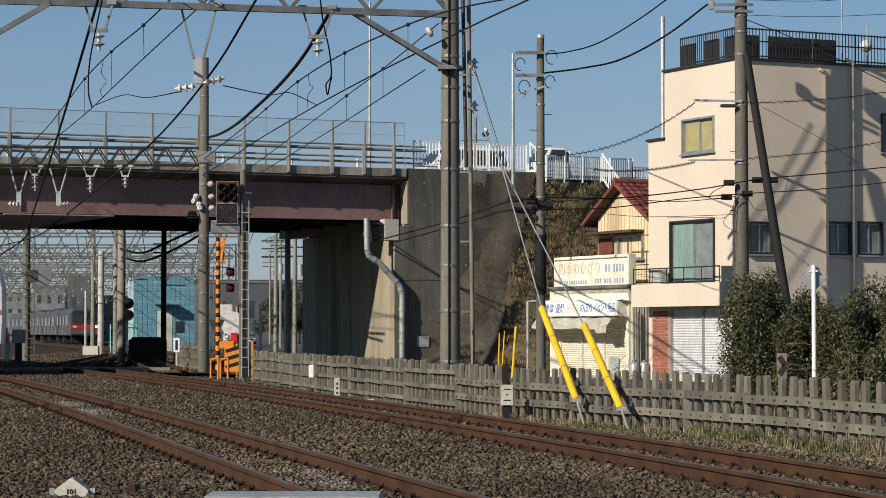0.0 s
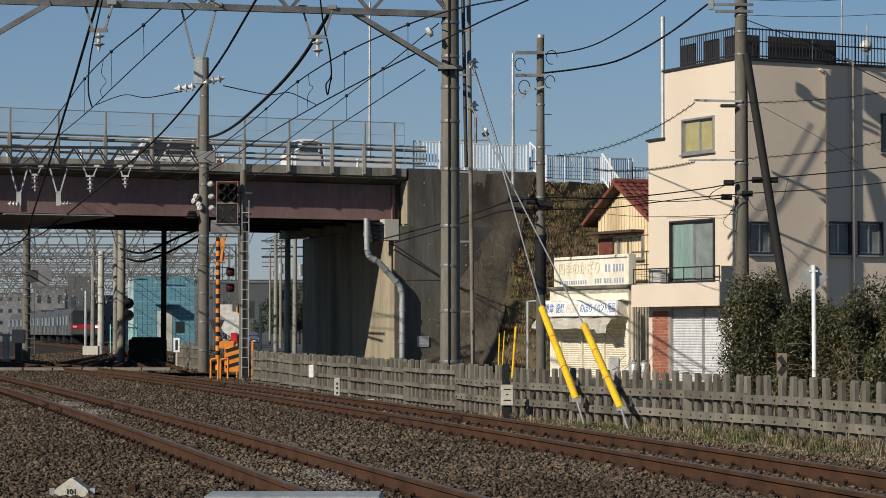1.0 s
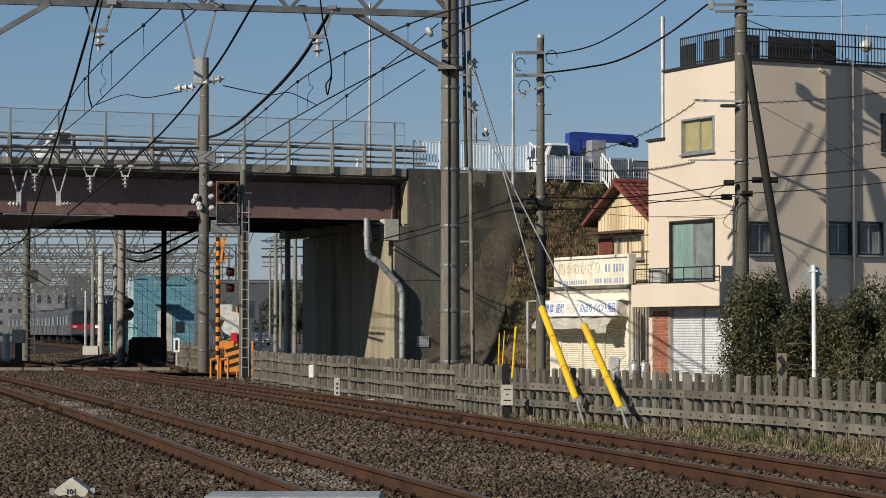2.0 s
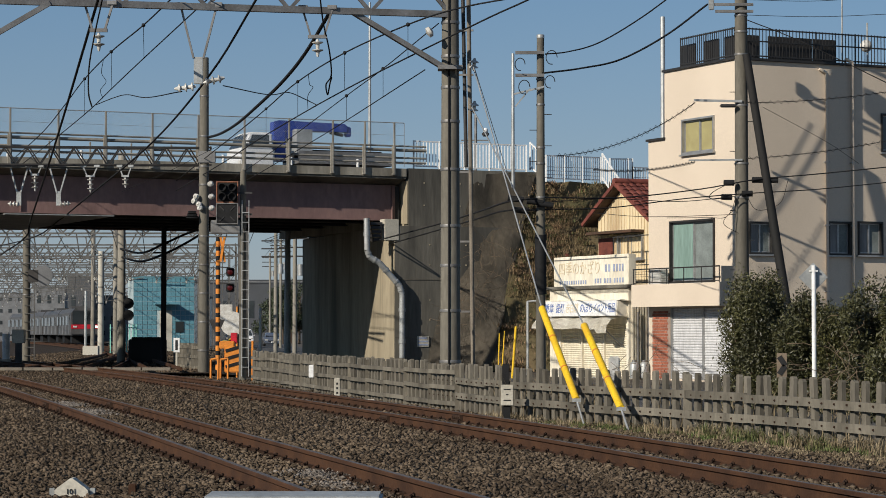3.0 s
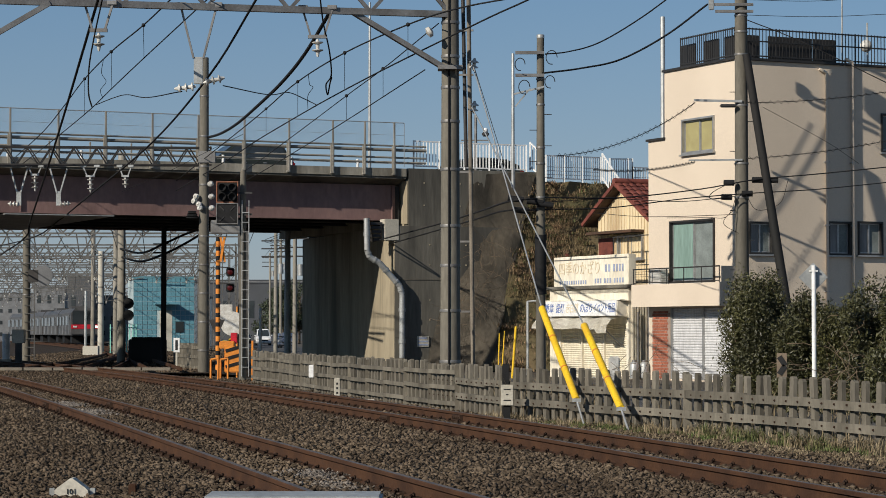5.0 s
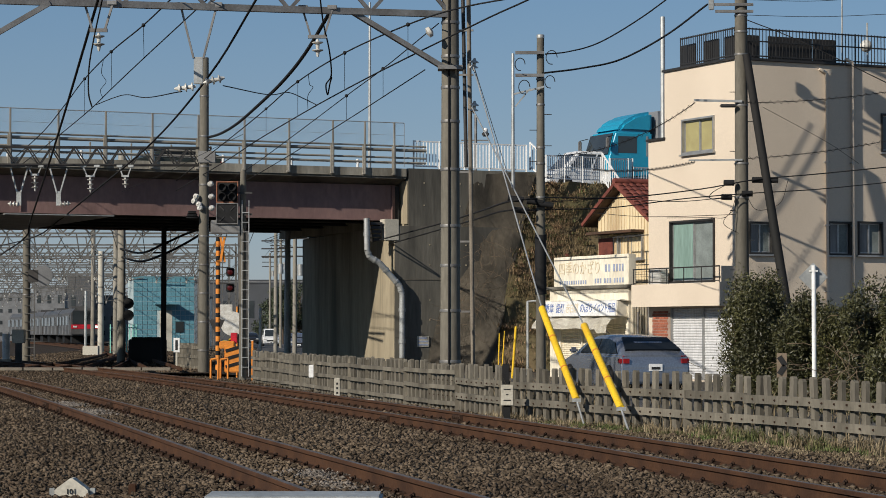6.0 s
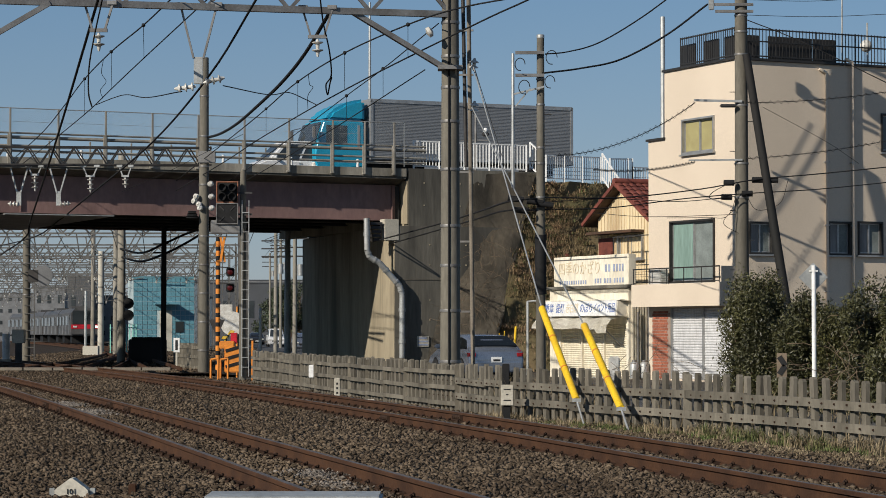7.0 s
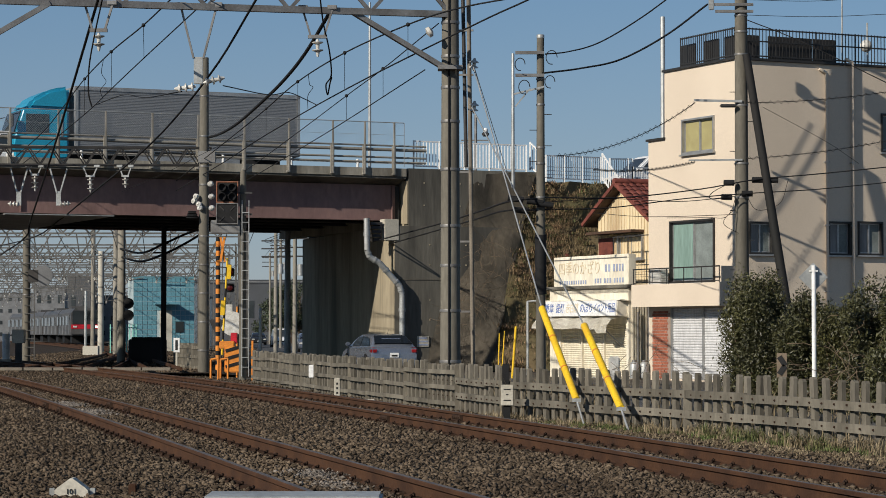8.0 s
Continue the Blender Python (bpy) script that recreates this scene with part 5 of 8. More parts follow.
def build_shop():
    s = empty("sign_shop", "low cream shop with rolling shutters and faded signs", "shop")
    hole = [(0.75, 5.35, GROUND, 1.5)]
    part("wall", opening_wall(bm_new(), MS, 5.5, GROUND - 0.3, 2.7, 0.15, hole), M["signboard"], s)
    part("wall", box(bm_new(), (5.42, 2.15, 1.05), (0.15, 4.0, 3.3), MS), M["signboard"], s)
    part("wall", box(bm_new(), (0.075, 2.15, 1.05), (0.15, 4.0, 3.3), MS), M["signboard"], s)
    part("roof", box(bm_new(), (2.75, 2.1, 2.76), (5.7, 4.4, 0.1), MS), M["concrete_dark"], s)
    for k in range(3):
        w = 4.6 / 3
        x0 = 0.75 + k * w
        sh = empty("rolling_shutter", "", "")
        sh.parent = s
        part("guide", box(bm_new(), (x0 + 0.03, 0.03, 0.6), (0.06, 0.08, 1.8), MS), M["cream_shutter"], sh)
        bm = bm_new()
        prof = [(0, 0), (-0.03, 0.03), (-0.03, 0.05), (0, 0.075)]
        for i in range(24):
            z = GROUND + i * 0.075
            f = [bm.verts.new(MS @ Vector((x0 + 0.06, 0.08 + y, z + h))) for y, h in prof]
            g = [bm.verts.new(MS @ Vector((x0 + w, 0.08 + y, z + h))) for y, h in prof]
            for j in range(3):
                bm.faces.new((f[j], g[j], g[j + 1], f[j + 1]))
        part("slat_curtain", bm, M["cream_shutter"], sh)
    # corrugated side wall and pipes
    bm = bm_new()
    for i in range(22):
        box(bm, (5.52, 0.15 + i * 0.1, 1.0), (0.05, 0.05, 2.6), MS)
    part("corrugated_cladding", bm, M["cream_shutter"], s)
    for i, (y, z) in enumerate(((0.3, 1.9), (0.7, 2.1), (1.1, 1.6))):
        part("side_pipe", rod(bm_new(), MS @ Vector((5.62, y, GROUND)), MS @ Vector((5.62, y, z)), 0.03, seg=8), M["steel_grey"], s, smooth=True)
    part("meter_box", box(bm_new(), (5.64, 0.85, 1.15), (0.14, 0.25, 0.35), MS, 0.02), M["porcelain"], s)
    # big upper signboard
    x0, zb = (0.287, 2.515)
    x1, zt = (5.499, 3.838)
    ub = empty("upper_signboard", "", "")
    ub.parent = s
    w, c = x1 - x0, (x0 + x1) / 2
    part("board", box(bm_new(), (c, 0.15, (zb + zt) / 2), (w, 0.3, zt - zb), MS, 0.02), M["signboard"], ub, "faded cream signboard")
    part("trim", box(bm_new(), (c, -0.012, zt - 0.11), (w - 0.14, 0.02, 0.03), MS), M["steel_grey"], ub)
    h = zt - zb
    lettering("lettering", "四季のかざり", MS @ pose(x0 + 0.36 * w, -0.012, zb + 0.66 * h), 0.5, M["print_tan"], ub, 0.55 * w)
    # names, address and number: bars only
    for a, e, zc, hh in ((0.69, 0.78, 0.66, 0.3), (0.80, 0.95, 0.66, 0.3), (0.08, 0.46, 0.32, 0.16), (0.56, 0.66, 0.34, 0.2), (0.68, 0.79, 0.34, 0.2), (0.81, 0.95, 0.34, 0.2)):
        n = max(2, int((e - a) * w / 0.16))
        for i in range(n):
            bx = box(bm_new(), (x0 + (a + (e - a) * (i + 0.5) / n) * w, -0.01, zb + zc * h), ((e - a) * w / n * 0.5, 0.012, hh * h * 0.62), MS)
            part("lettering_bar", bx, M["print_faded"], ub)
    for k in (0.25, 0.85):
        part("sign_lamp", box(bm_new(), (x0 + k * w, -0.18, zt + 0.06), (0.09, 0.12, 0.1), MS, 0.02), M["tile_red"], ub)
    # lower leaning fascia sign
    a0, lz0 = (-0.217, 1.921)
    a1, lz1 = (5.049, 2.488)
    lb = empty("fascia_sign", "", "")
    lb.parent = s
    lm = MS @ pose((a0 + a1) / 2 + 0.42, -0.42, 2.02) @ pose(0, 0, 0, -6, 0, 0)
    lw = a1 - a0 - 0.1
    part("board", box(bm_new(), (0, 0, 0), (lw, 0.05, 0.52), lm, 0.01), M["white"], lb, "white fascia board with blue lettering")
    part("hood", box(bm_new(), (0, 0.22, 0.29), (lw + 0.3, 0.4, 0.04), lm), M["signboard"], lb)
    part("end_cheek", box(bm_new(), (lw / 2 + 0.02, 0.22, 0), (0.03, 0.42, 0.5), lm), M["signboard"], lb)
    for body, k, wd, mt in (("徽章", 0.1, 0.13, "print_blue"), ("提灯", 0.255, 0.11, "print_blue"), ("赤白幕", 0.42, 0.17, "print_tan"), ("のぼり", 0.615, 0.16, "print_blue"), ("イベント用品", 0.85, 0.28, "print_blue")):
        lettering("lettering", body, lm @ pose((k - 0.5) * lw, -0.03, -0.01), 0.36, M[mt], lb, wd * lw)
    # canvas awning with a torn edge and stay
    aw = empty("awning", "", "")
    aw.parent = s
    bm = bm_new()
    n = 26
    rows = []
    rng = random.Random(2)
    for i in range(n + 1):
        x = a0 + 0.1 + (a1 - a0) * i / n
        sagk = 0.03 * math.sin(i * 0.9)
        rows.append([bm.verts.new(MS @ Vector(p)) for p in ((x + 0.4, -0.05, 1.74), (x + 0.25, -0.6, 1.68 + sagk), (x + 0.25, -0.78, 1.47 + sagk), (x + 0.25, -0.81, 1.3 + 0.05 * rng.random() - (0.14 if i > 22 else 0)))])
    for r0, r1 in zip(rows, rows[1:]):
        for j in range(3):
            bm.faces.new((r0[j], r1[j], r1[j + 1], r0[j + 1]))
    bmesh.ops.solidify(bm, geom=bm.faces[:], thickness=0.012)
    bmesh.ops.recalc_face_normals(bm, faces=bm.faces[:])
    part("canvas", bm, M["canvas"], aw, "worn pale canvas")
    part("stay", rod(bm_new(), MS @ Vector((a1 + 0.05, -0.8, 1.4)), MS @ Vector((a1 + 0.1, -0.02, 0.75)), 0.018, seg=6), M["galv"], aw)
    part("corner_post", rod(bm_new(), MS @ Vector((-0.55, -0.6, GROUND)), MS @ Vector((-0.55, -0.6, 2.3)), 0.05, seg=10), M["galv"], s)
    part("post_arm", rod(bm_new(), MS @ Vector((-0.55, -0.6, 2.3)), MS @ Vector((0.2, -0.3, 2.35)), 0.035, seg=8), M["galv"], s)


build_shop()
# gas bottles and meter post in front of the shop
first = empty("gas_bottle", "grey steel gas bottle beside the shop wall", "gas bottle", Matrix.Translation((6.289, 80.0, GROUND)), "gas bottles")
part("cylinder", lathe(bm_new(), [(0.14, 0), (0.15, 0.04), (0.15, 0.44), (0.11, 0.52), (0.05, 0.55)], 18), M["galv"], first, smooth=True)
part("collar", lathe(bm_new(), [(0.08, 0.52), (0.08, 0.6)], 14), M["steel_grey"], first, smooth=True)
copy_thing(first, Matrix.Translation((6.632, 80.1, GROUND)))
mp = empty("meter_post", "small grey box on a post by the fence", "post box", Matrix.Translation((4.214, 60, GROUND)))
part("post", box(bm_new(), (0, 0, 0.4), (0.08, 0.08, 1.0)), M["galv"], mp)
part("box_body", box(bm_new(), (0, -0.08, 0.62), (0.27, 0.14, 0.6), bevel=0.03), M["porcelain"], mp)

# ---- old house with red tiles ----
MG = frame_of((5.18, 87, 0), WALL_W)


def build_old_house():
    h = empty("old_house", "old yellow boarded house with a red tiled roof", "house")
    W, PEAK, EAVE, L = 4.1, 6.45, 5.25, 7.0
    bm = bm_new()
    prism(bm, [(0.25, GROUND), (W - 0.25, GROUND), (W - 0.25, EAVE), (W / 2, PEAK - 0.15), (0.25, EAVE)], 0.2, MG @ Matrix.Translation((0, 0.4, 0)))
    part("gable_wall", bm, M["clapboard"], h, "peeling yellow boards")
    part("side_wall", box(bm_new(), (W - 0.35, 0.5 + L / 2, 2.5), (0.2, L, 5.5), MG), M["clapboard"], h)
    part("side_wall", box(bm_new(), (0.35, 0.5 + L / 2, 2.5), (0.2, L, 5.5), MG), M["clapboard"], h)
    for i in range(18):
        x = 0.3 + i * 0.2
        top = EAVE + (PEAK - EAVE) * (1 - abs(x - W / 2) / (W / 2)) - 0.2
        part("board_strip", box(bm_new(), (x, 0.29, (3.0 + top) / 2), (0.03, 0.03, top - 3.0), MG), M["clapboard"], h)
    rise, run = PEAK - EAVE, W / 2
    sl = math.atan2(rise, run)
    ln = math.hypot(rise, run) + 0.35
    for s in (-1, 1):
        m = MG @ pose(W / 2, 0, PEAK) @ Matrix.Rotation(s * sl, 4, "Y")
        rf = part("roof_slope", box(bm_new(), (s * ln / 2, L / 2, -0.06), (ln, L + 0.1, 0.1), m), M["wood_dark"], h)
        part("barge_board", box(bm_new(), (s * ln / 2, -0.07, -0.02), (ln, 0.05, 0.13), m), M["tile_red"], h)
        bm = bm_new()
        seg = 5
        a = [bm.verts.new((-0.15, 0.135 * math.cos(math.pi * k / seg), 0.05 * math.sin(math.pi * k / seg))) for k in range(seg + 1)]
        b = [bm.verts.new((0.17, 0.135 * math.cos(math.pi * k / seg), 0.05 * math.sin(math.pi * k / seg) + 0.03)) for k in range(seg + 1)]
        for k in range(seg):
            bm.faces.new((a[k], b[k], b[k + 1], a[k + 1]))
        bm.faces.new(b)
        bm.faces.new(a[::-1])
        first = None
        for i in range(8):
            for j in range(13 if s > 0 else 8):
                q = m @ pose(s * (0.15 + i * 0.3), 0.05 + j * 0.27, 0.0, 0, 0, 0 if s > 0 else 180)
                if first is None:
                    first = part("roof_tile", bm, M["tile_red"], rf, smooth=True)
                    first.matrix_basis = q
                else:
                    piece("roof_tile", first.data, rf, q)
    part("ridge", rod(bm_new(), MG @ Vector((W / 2, -0.1, PEAK + 0.05)), MG @ Vector((W / 2, L, PEAK + 0.05)), 0.12, seg=10), M["tile_red"], h, smooth=True)
    part("window_hood", box(bm_new(), (1.9, 0.05, 4.72), (3.2, 0.6, 0.09), MG @ pose(0, 0, 0)), M["wood_dark"], h)
    part("red_panel", box(bm_new(), (0.9, 0.25, 4.15), (1.0, 0.06, 0.8), MG), M["tile_red"], h)
    window(h, MG @ pose(0, 0.25, 0), 1.75, 3.5, 3.75, 4.6, M["alu"], [M["pane"], M["porcelain"]])
    for x in (2.9, 3.9):
        part("rack_post", bar(bm_new(), MG @ Vector((x, -0.6, 2.6)), MG @ Vector((x, -0.6, 4.5)), 0.04, 0.04), M["steel_dark"], h)
    for z in (2.9, 3.5, 4.5):
        part("rack_rail", bar(bm_new(), MG @ Vector((2.9, -0.6, z)), MG @ Vector((5.3, -0.6, z)), 0.035, 0.035), M["steel_dark"], h)


build_old_house()


# ---- white railings on the road embankment ----
def railing(name, a, b, height, n, grid=0):
    """White steel railing from a to b: posts, rails, thin bars."""
    a, b = Vector(a), Vector(b)
    r = empty(name, "white painted steel railing on the embankment road", "railing", Matrix.Translation(a), "white railings")
    d = b - a
    for z in (0.12, height):
        part("rail", bar(bm_new(), (0, 0, z), d + Vector((0, 0, z)), 0.05, 0.05), M["white"], r)
    for i in range(grid):
        z = 0.12 + (height * 0.6) * (i + 1) / (grid + 1)
        part("rail", bar(bm_new(), (0, 0, z), d + Vector((0, 0, z)), 0.03, 0.03), M["white"], r)
    bars = None
    for i in range(n + 1):
        p = d * (i / n)
        if i % 8 == 0 or i == n:
            part("post", box(bm_new(), p + Vector((0, 0, height / 2)), (0.07, 0.07, height + 0.06)), M["white"], r)
        elif bars is None:
            bars = part("baluster", box(bm_new(), (0, 0, height / 2 + 0.05), (0.038, 0.038, height - 0.1)), M["white"], r)
            bars.matrix_basis = Matrix.Translation(p)
        else:
            piece("baluster", bars.data, r, Matrix.Translation(p))
    return r


railing("white_railing", on_bridge(8.95, 0.25, DECK + 0.05), on_bridge(14.0, 0.25, DECK + 0.03), 1.12, 36)
railing("white_railing", (3.588, 100, 7.925), (4.104, 99, 7.35), 1.1, 5)
railing("white_railing", (4.197, 99, 7.373), (6.54, 101, 7.427), 1.05, 24, 3)
railing("white_railing", (6.503, 99, 7.396), (7.024, 97, 6.254), 1.1, 8)
railing("white_railing", (7.008, 102, 7.25), (8.036, 103, 7.309), 1.25, 10)
railing("white_railing", (8.06, 103, 7.309), (11.75, 106, 7.338), 0.9, 30, 2)
# small signal mast behind the wing wall
sm = empty("camera_mast", "small grey mast with lamp and camera behind the railing", "mast", Matrix.Translation((1.351, 100, 7.972)))
part("mast", rod(bm_new(), (0, 0, -0.4), (0, 0, 2.2), 0.06, seg=10), M["steel_grey"], sm, smooth=True)
part("crossarm", bar(bm_new(), (-0.6, 0, 1.15), (0.5, 0, 1.15), 0.05, 0.05), M["steel_grey"], sm)
part("lamp_head", box(bm_new(), (0.4, -0.05, 1.4), (0.3, 0.2, 0.2), bevel=0.05), M["steel_dark"], sm)
bm = bm_new()
bmesh.ops.create_uvsphere(bm, u_segments=12, v_segments=8, radius=0.11, matrix=Matrix.Translation((0.4, -0.1, 1.55)))
part("dome", bm, M["white"], sm, smooth=True)


# ---- plants ----
def leaves(name, clumps, n, size, material, parent, seed):
    """Many small folded leaves spread over the outer part of lumpy clumps."""
    rng = np.random.default_rng(seed)
    cl = np.array(clumps, float)
    vol = (cl[:, 3] * cl[:, 4] * cl[:, 5]) ** 0.67
    pick = rng.choice(len(cl), n, p=vol / vol.sum())
    d = rng.normal(size=(n, 3))
    d /= np.linalg.norm(d, axis=1)[:, None]
    rad = (1 - 0.45 * rng.random(n) ** 2) * (1 + 0.16 * rng.normal(size=n))
    c = cl[pick, :3] + d * cl[pick, 3:6] * rad[:, None]
    c[:, 2] = np.maximum(c[:, 2], GROUND + 0.03)
    a = rng.normal(size=(n, 3)) + d * 0.4
    a /= np.linalg.norm(a, axis=1)[:, None]
    b = np.cross(a, rng.normal(size=(n, 3)))
    b /= np.linalg.norm(b, axis=1)[:, None]
    s = size * rng.uniform(0.6, 1.3, n)[:, None]
    nor = np.cross(a, b) * s * 0.18
    v = np.stack([c - a * s, c + b * s * 0.42 + nor, c + a * s, c - b * s * 0.42 + nor], 1).reshape(-1, 3)
    i = 4 * np.arange(n)[:, None]
    f = np.concatenate([i + [0, 1, 2], i + [0, 2, 3]], 1).reshape(-1, 3)
    me = bpy.data.meshes.new(name)
    me.vertices.add(len(v))
    me.vertices.foreach_set("co", v.ravel())
    me.loops.add(len(f) * 3)
    me.loops.foreach_set("vertex_index", f.ravel())
    me.polygons.add(len(f))
    me.polygons.foreach_set("loop_start", np.arange(len(f)) * 3)
    me.update()
    me.materials.append(material)
    ob = new(name, me)
    ob.parent = parent
    ob["kind"] = "stuff"
    return ob


def bush(foot, spread, height, n, label, seed, size=0.038, mat_name="leaf", name="hedge_bush", category="bush"):
    rng = random.Random(seed)
    b = empty(name, label, category)
    foot = Vector(foot)
    bm = bm_new()
    clumps = []
    for k in range(13):
        a = rng.uniform(0, 6.28)
        r = spread * math.sqrt(rng.random()) * 0.75
        top = height * rng.uniform(0.45, 0.86) * (1 - 0.25 * (r / spread) ** 2)
        p = foot + Vector((math.cos(a) * r, math.sin(a) * r * 0.8, top))
        rod(bm, foot + Vector((rng.uniform(-0.15, 0.15), rng.uniform(-0.1, 0.1), -0.05)), p, 0.045, 0.012, seg=6)
        clumps.append((p.x, p.y, p.z, spread * rng.uniform(0.28, 0.46), spread * rng.uniform(0.28, 0.42), height * rng.uniform(0.13, 0.24)))
        clumps.append((p.x * 0.5 + foot.x * 0.5 + math.cos(a) * r * 0.5, p.y, foot.z + top * 0.45, spread * 0.4, spread * 0.35, height * 0.3))
    part("branches", bm, M["twig"], b)
    leaves("foliage", clumps, n, size, M[mat_name], b, seed)
    return b


HEDGE = "dense dark green clipped hedge bush behind the fence"
bush((6.006, 48, GROUND), 0.78, 2.72, 34000, HEDGE, 1)
bush((6.631, 48.2, GROUND), 0.72, 2.55, 28000, HEDGE, 2)
bush((6.933, 46, GROUND), 0.7, 2.3, 26000, "yellowish green bush in the hedge row", 3)
bush((7.368, 45, GROUND), 0.7, 2.2, 26000, HEDGE, 4)
bush((7.876, 44.5, GROUND), 0.75, 2.4, 27000, HEDGE, 5)
bush((8.402, 44, GROUND), 0.8, 2.6, 16000, HEDGE, 6)
bush((7.591, 41, GROUND), 0.6, 1.3, 11000, HEDGE, 7)


def blades(name, spots, n, h, material, label, seed, lean=0.5, half=0.006):
    """Tufts of grass as tapering blades."""
    rng = np.random.default_rng(seed)
    sp = np.array(spots, float)
    pick = rng.integers(0, len(sp), n)
    base = sp[pick, :3] + rng.normal(size=(n, 3)) * np.stack([sp[pick, 3], sp[pick, 3], np.zeros(n)], 1)
    a = rng.uniform(0, 6.28, n)
    hh = h * rng.uniform(0.4, 1.2, n)
    out = np.stack([np.cos(a), np.sin(a), np.zeros(n)], 1)
    side = np.stack([-np.sin(a), np.cos(a), np.zeros(n)], 1) * half
    k = rng.uniform(0.1, lean, n)[:, None]
    up = np.array([0, 0, 1.0])
    mid = base + out * (hh[:, None] * k * 0.4) + up * (hh * 0.6)[:, None]
    tip = base + out * (hh[:, None] * k * 1.3) + up * (hh * (1 - 0.35 * k[:, 0]))[:, None]
    v = np.stack([base - side, base + side, mid - side * 0.8, mid + side * 0.8, tip], 1).reshape(-1, 3)
    i = 5 * np.arange(n)[:, None]
    f = np.concatenate([i + [0, 1, 3], i + [0, 3, 2], i + [2, 3, 4]], 1).reshape(-1, 3)
    ob = joined(name, v.tolist(), f.tolist(), material)
    tagged(ob, label, "grass", kind="stuff")


def fence_spots(s0, s1, out, spread, n, seed):
    rng = random.Random(seed)
    r = []
    for _ in range(n):
        p, d = fence_point(rng.uniform(s0, s1))
        side = Vector((d.y, -d.x, 0))
        side = -side if side.y > 0 else side
        q = p + side * (out + rng.uniform(-0.25, 0.25))
        r.append((q.x, q.y, GROUND - 0.04, spread))
    return r


blades("verge_grass", fence_spots(0, 13, 0.45, 0.07, 50, 1), 2400, 0.11, M["grass"], "green grass at the foot of the fence", 1)
blades("dry_verge_grass", fence_spots(0, 17, 0.3, 0.09, 50, 2), 2000, 0.15, M["dry"], "dry straw-coloured grass at the fence", 2)
blades("dry_weeds", fence_spots(0, 24, -0.5, 0.15, 90, 3), 3500, 0.75, M["dry"], "tall dry weeds behind the fence", 3, 0.35)
blades("verge_litter", fence_spots(0, 18, 0.95, 0.16, 220, 7), 6500, 0.07, M["dry"], "short dry grass litter between rail and fence", 8, 0.9)
blades("verge_tufts", fence_spots(0, 8, 0.3, 0.08, 14, 17), 1200, 0.24, M["grass"], "long green grass tufts at the fence", 18, 0.8)
blades("dry_verge_tufts", fence_spots(0, 10, 0.3, 0.08, 16, 19), 1100, 0.26, M["dry"], "long dry grass tufts at the fence", 20, 0.9)
spots = []
rg = random.Random(9)
for _ in range(1800):
    t, v = rg.uniform(14.1, 26), rg.random()
    p = on_slope(t, v)
    spots.append((p.x, p.y, p.z, 0.15))
blades("slope_grass", spots, 75000, 0.24, M["dry_brown"], "dry brown grass on the embankment", 4, 1.2, 0.009)
blades("slope_weeds", spots[::3], 14000, 0.2, M["grass"], "sparse green weeds on the embankment", 5, 1.0, 0.01)


def vines(name, spots, n, label, seed):
    """A tangle of dry stems."""
    rng = random.Random(seed)
    cu = bpy.data.curves.new(name, "CURVE")
    cu.dimensions, cu.bevel_depth, cu.bevel_resolution = "3D", 0.006, 0
    for k in range(n):
        p = Vector(rng.choice(spots)) + Vector((rng.uniform(-0.5, 0.5), rng.uniform(-0.2, 0.05), rng.uniform(-0.5, 0.5)))
        d = Vector((rng.uniform(-1, 1), rng.uniform(-0.6, 0.1), rng.uniform(-1, 0.6))).normalized()
        sp = cu.splines.new("POLY")
        m = rng.randint(5, 9)
        sp.points.add(m)
        for i in range(m + 1):
            sp.points[i].co = (*p, 1)
            d = (d + Vector((rng.uniform(-0.5, 0.5), rng.uniform(-0.3, 0.3), rng.uniform(-0.5, 0.4)))).normalized()
            p = p + d * 0.16
    cu.materials.append(M["dry_stem"])
    tagged(new(name, cu), label, "vines", kind="stuff")


vines("dry_vines", [on_bridge(11.0, -1.4, 4.0), on_bridge(11.3, -1.6, 3.2), on_bridge(11.6, -1.4, 4.8), on_bridge(10.6, -1.5, 2.4), on_bridge(10.2, -1.4, 1.6)], 75, "tangle of dry vines on the mortar slope", 4)
vines("dry_brush", [(7.061, 43, 0.3), (7.434, 42, 0.4), (6.941, 43.5, 0.6), (5.247, 60, 0.3), (3.573, 60, 0.2), (4.131, 60, 0.2)], 75, "dry leafless brush behind the fence", 6)


# ---- signals and level crossing ----
sg = empty("signal_post", "ladder-fitted signal post with two signal heads", "railway signal", Matrix.Translation((-6.422, 78, GROUND)))
H0 = 6.395 - GROUND
part("post", lathe(bm_new(), [(0.13, -0.2), (0.13, 0.0), (0.095, H0)], 16), M["pole"], sg, smooth=True)
for s in (-0.02, 0.2):
    part("ladder_rail", bar(bm_new(), (s, -0.17, 0.1), (s, -0.17, 5.449 - GROUND), 0.025, 0.025), M["galv"], sg)
n_rungs = 17
for i in range(n_rungs):
    z = 0.4 + i * (5.358 - GROUND - 0.4) / n_rungs
    part("rung", bar(bm_new(), (-0.02, -0.17, z), (0.2, -0.17, z), 0.02, 0.02), M["galv"], sg)
part("arm", bar(bm_new(), (-0.7, -0.1, 5.686 - GROUND), (0.3, -0.1, 5.686 - GROUND), 0.06, 0.06), M["steel_dark"], sg)
part("arm", bar(bm_new(), (-0.7, -0.1, 4.995 - GROUND), (0.3, -0.1, 4.995 - GROUND), 0.06, 0.06), M["steel_dark"], sg)
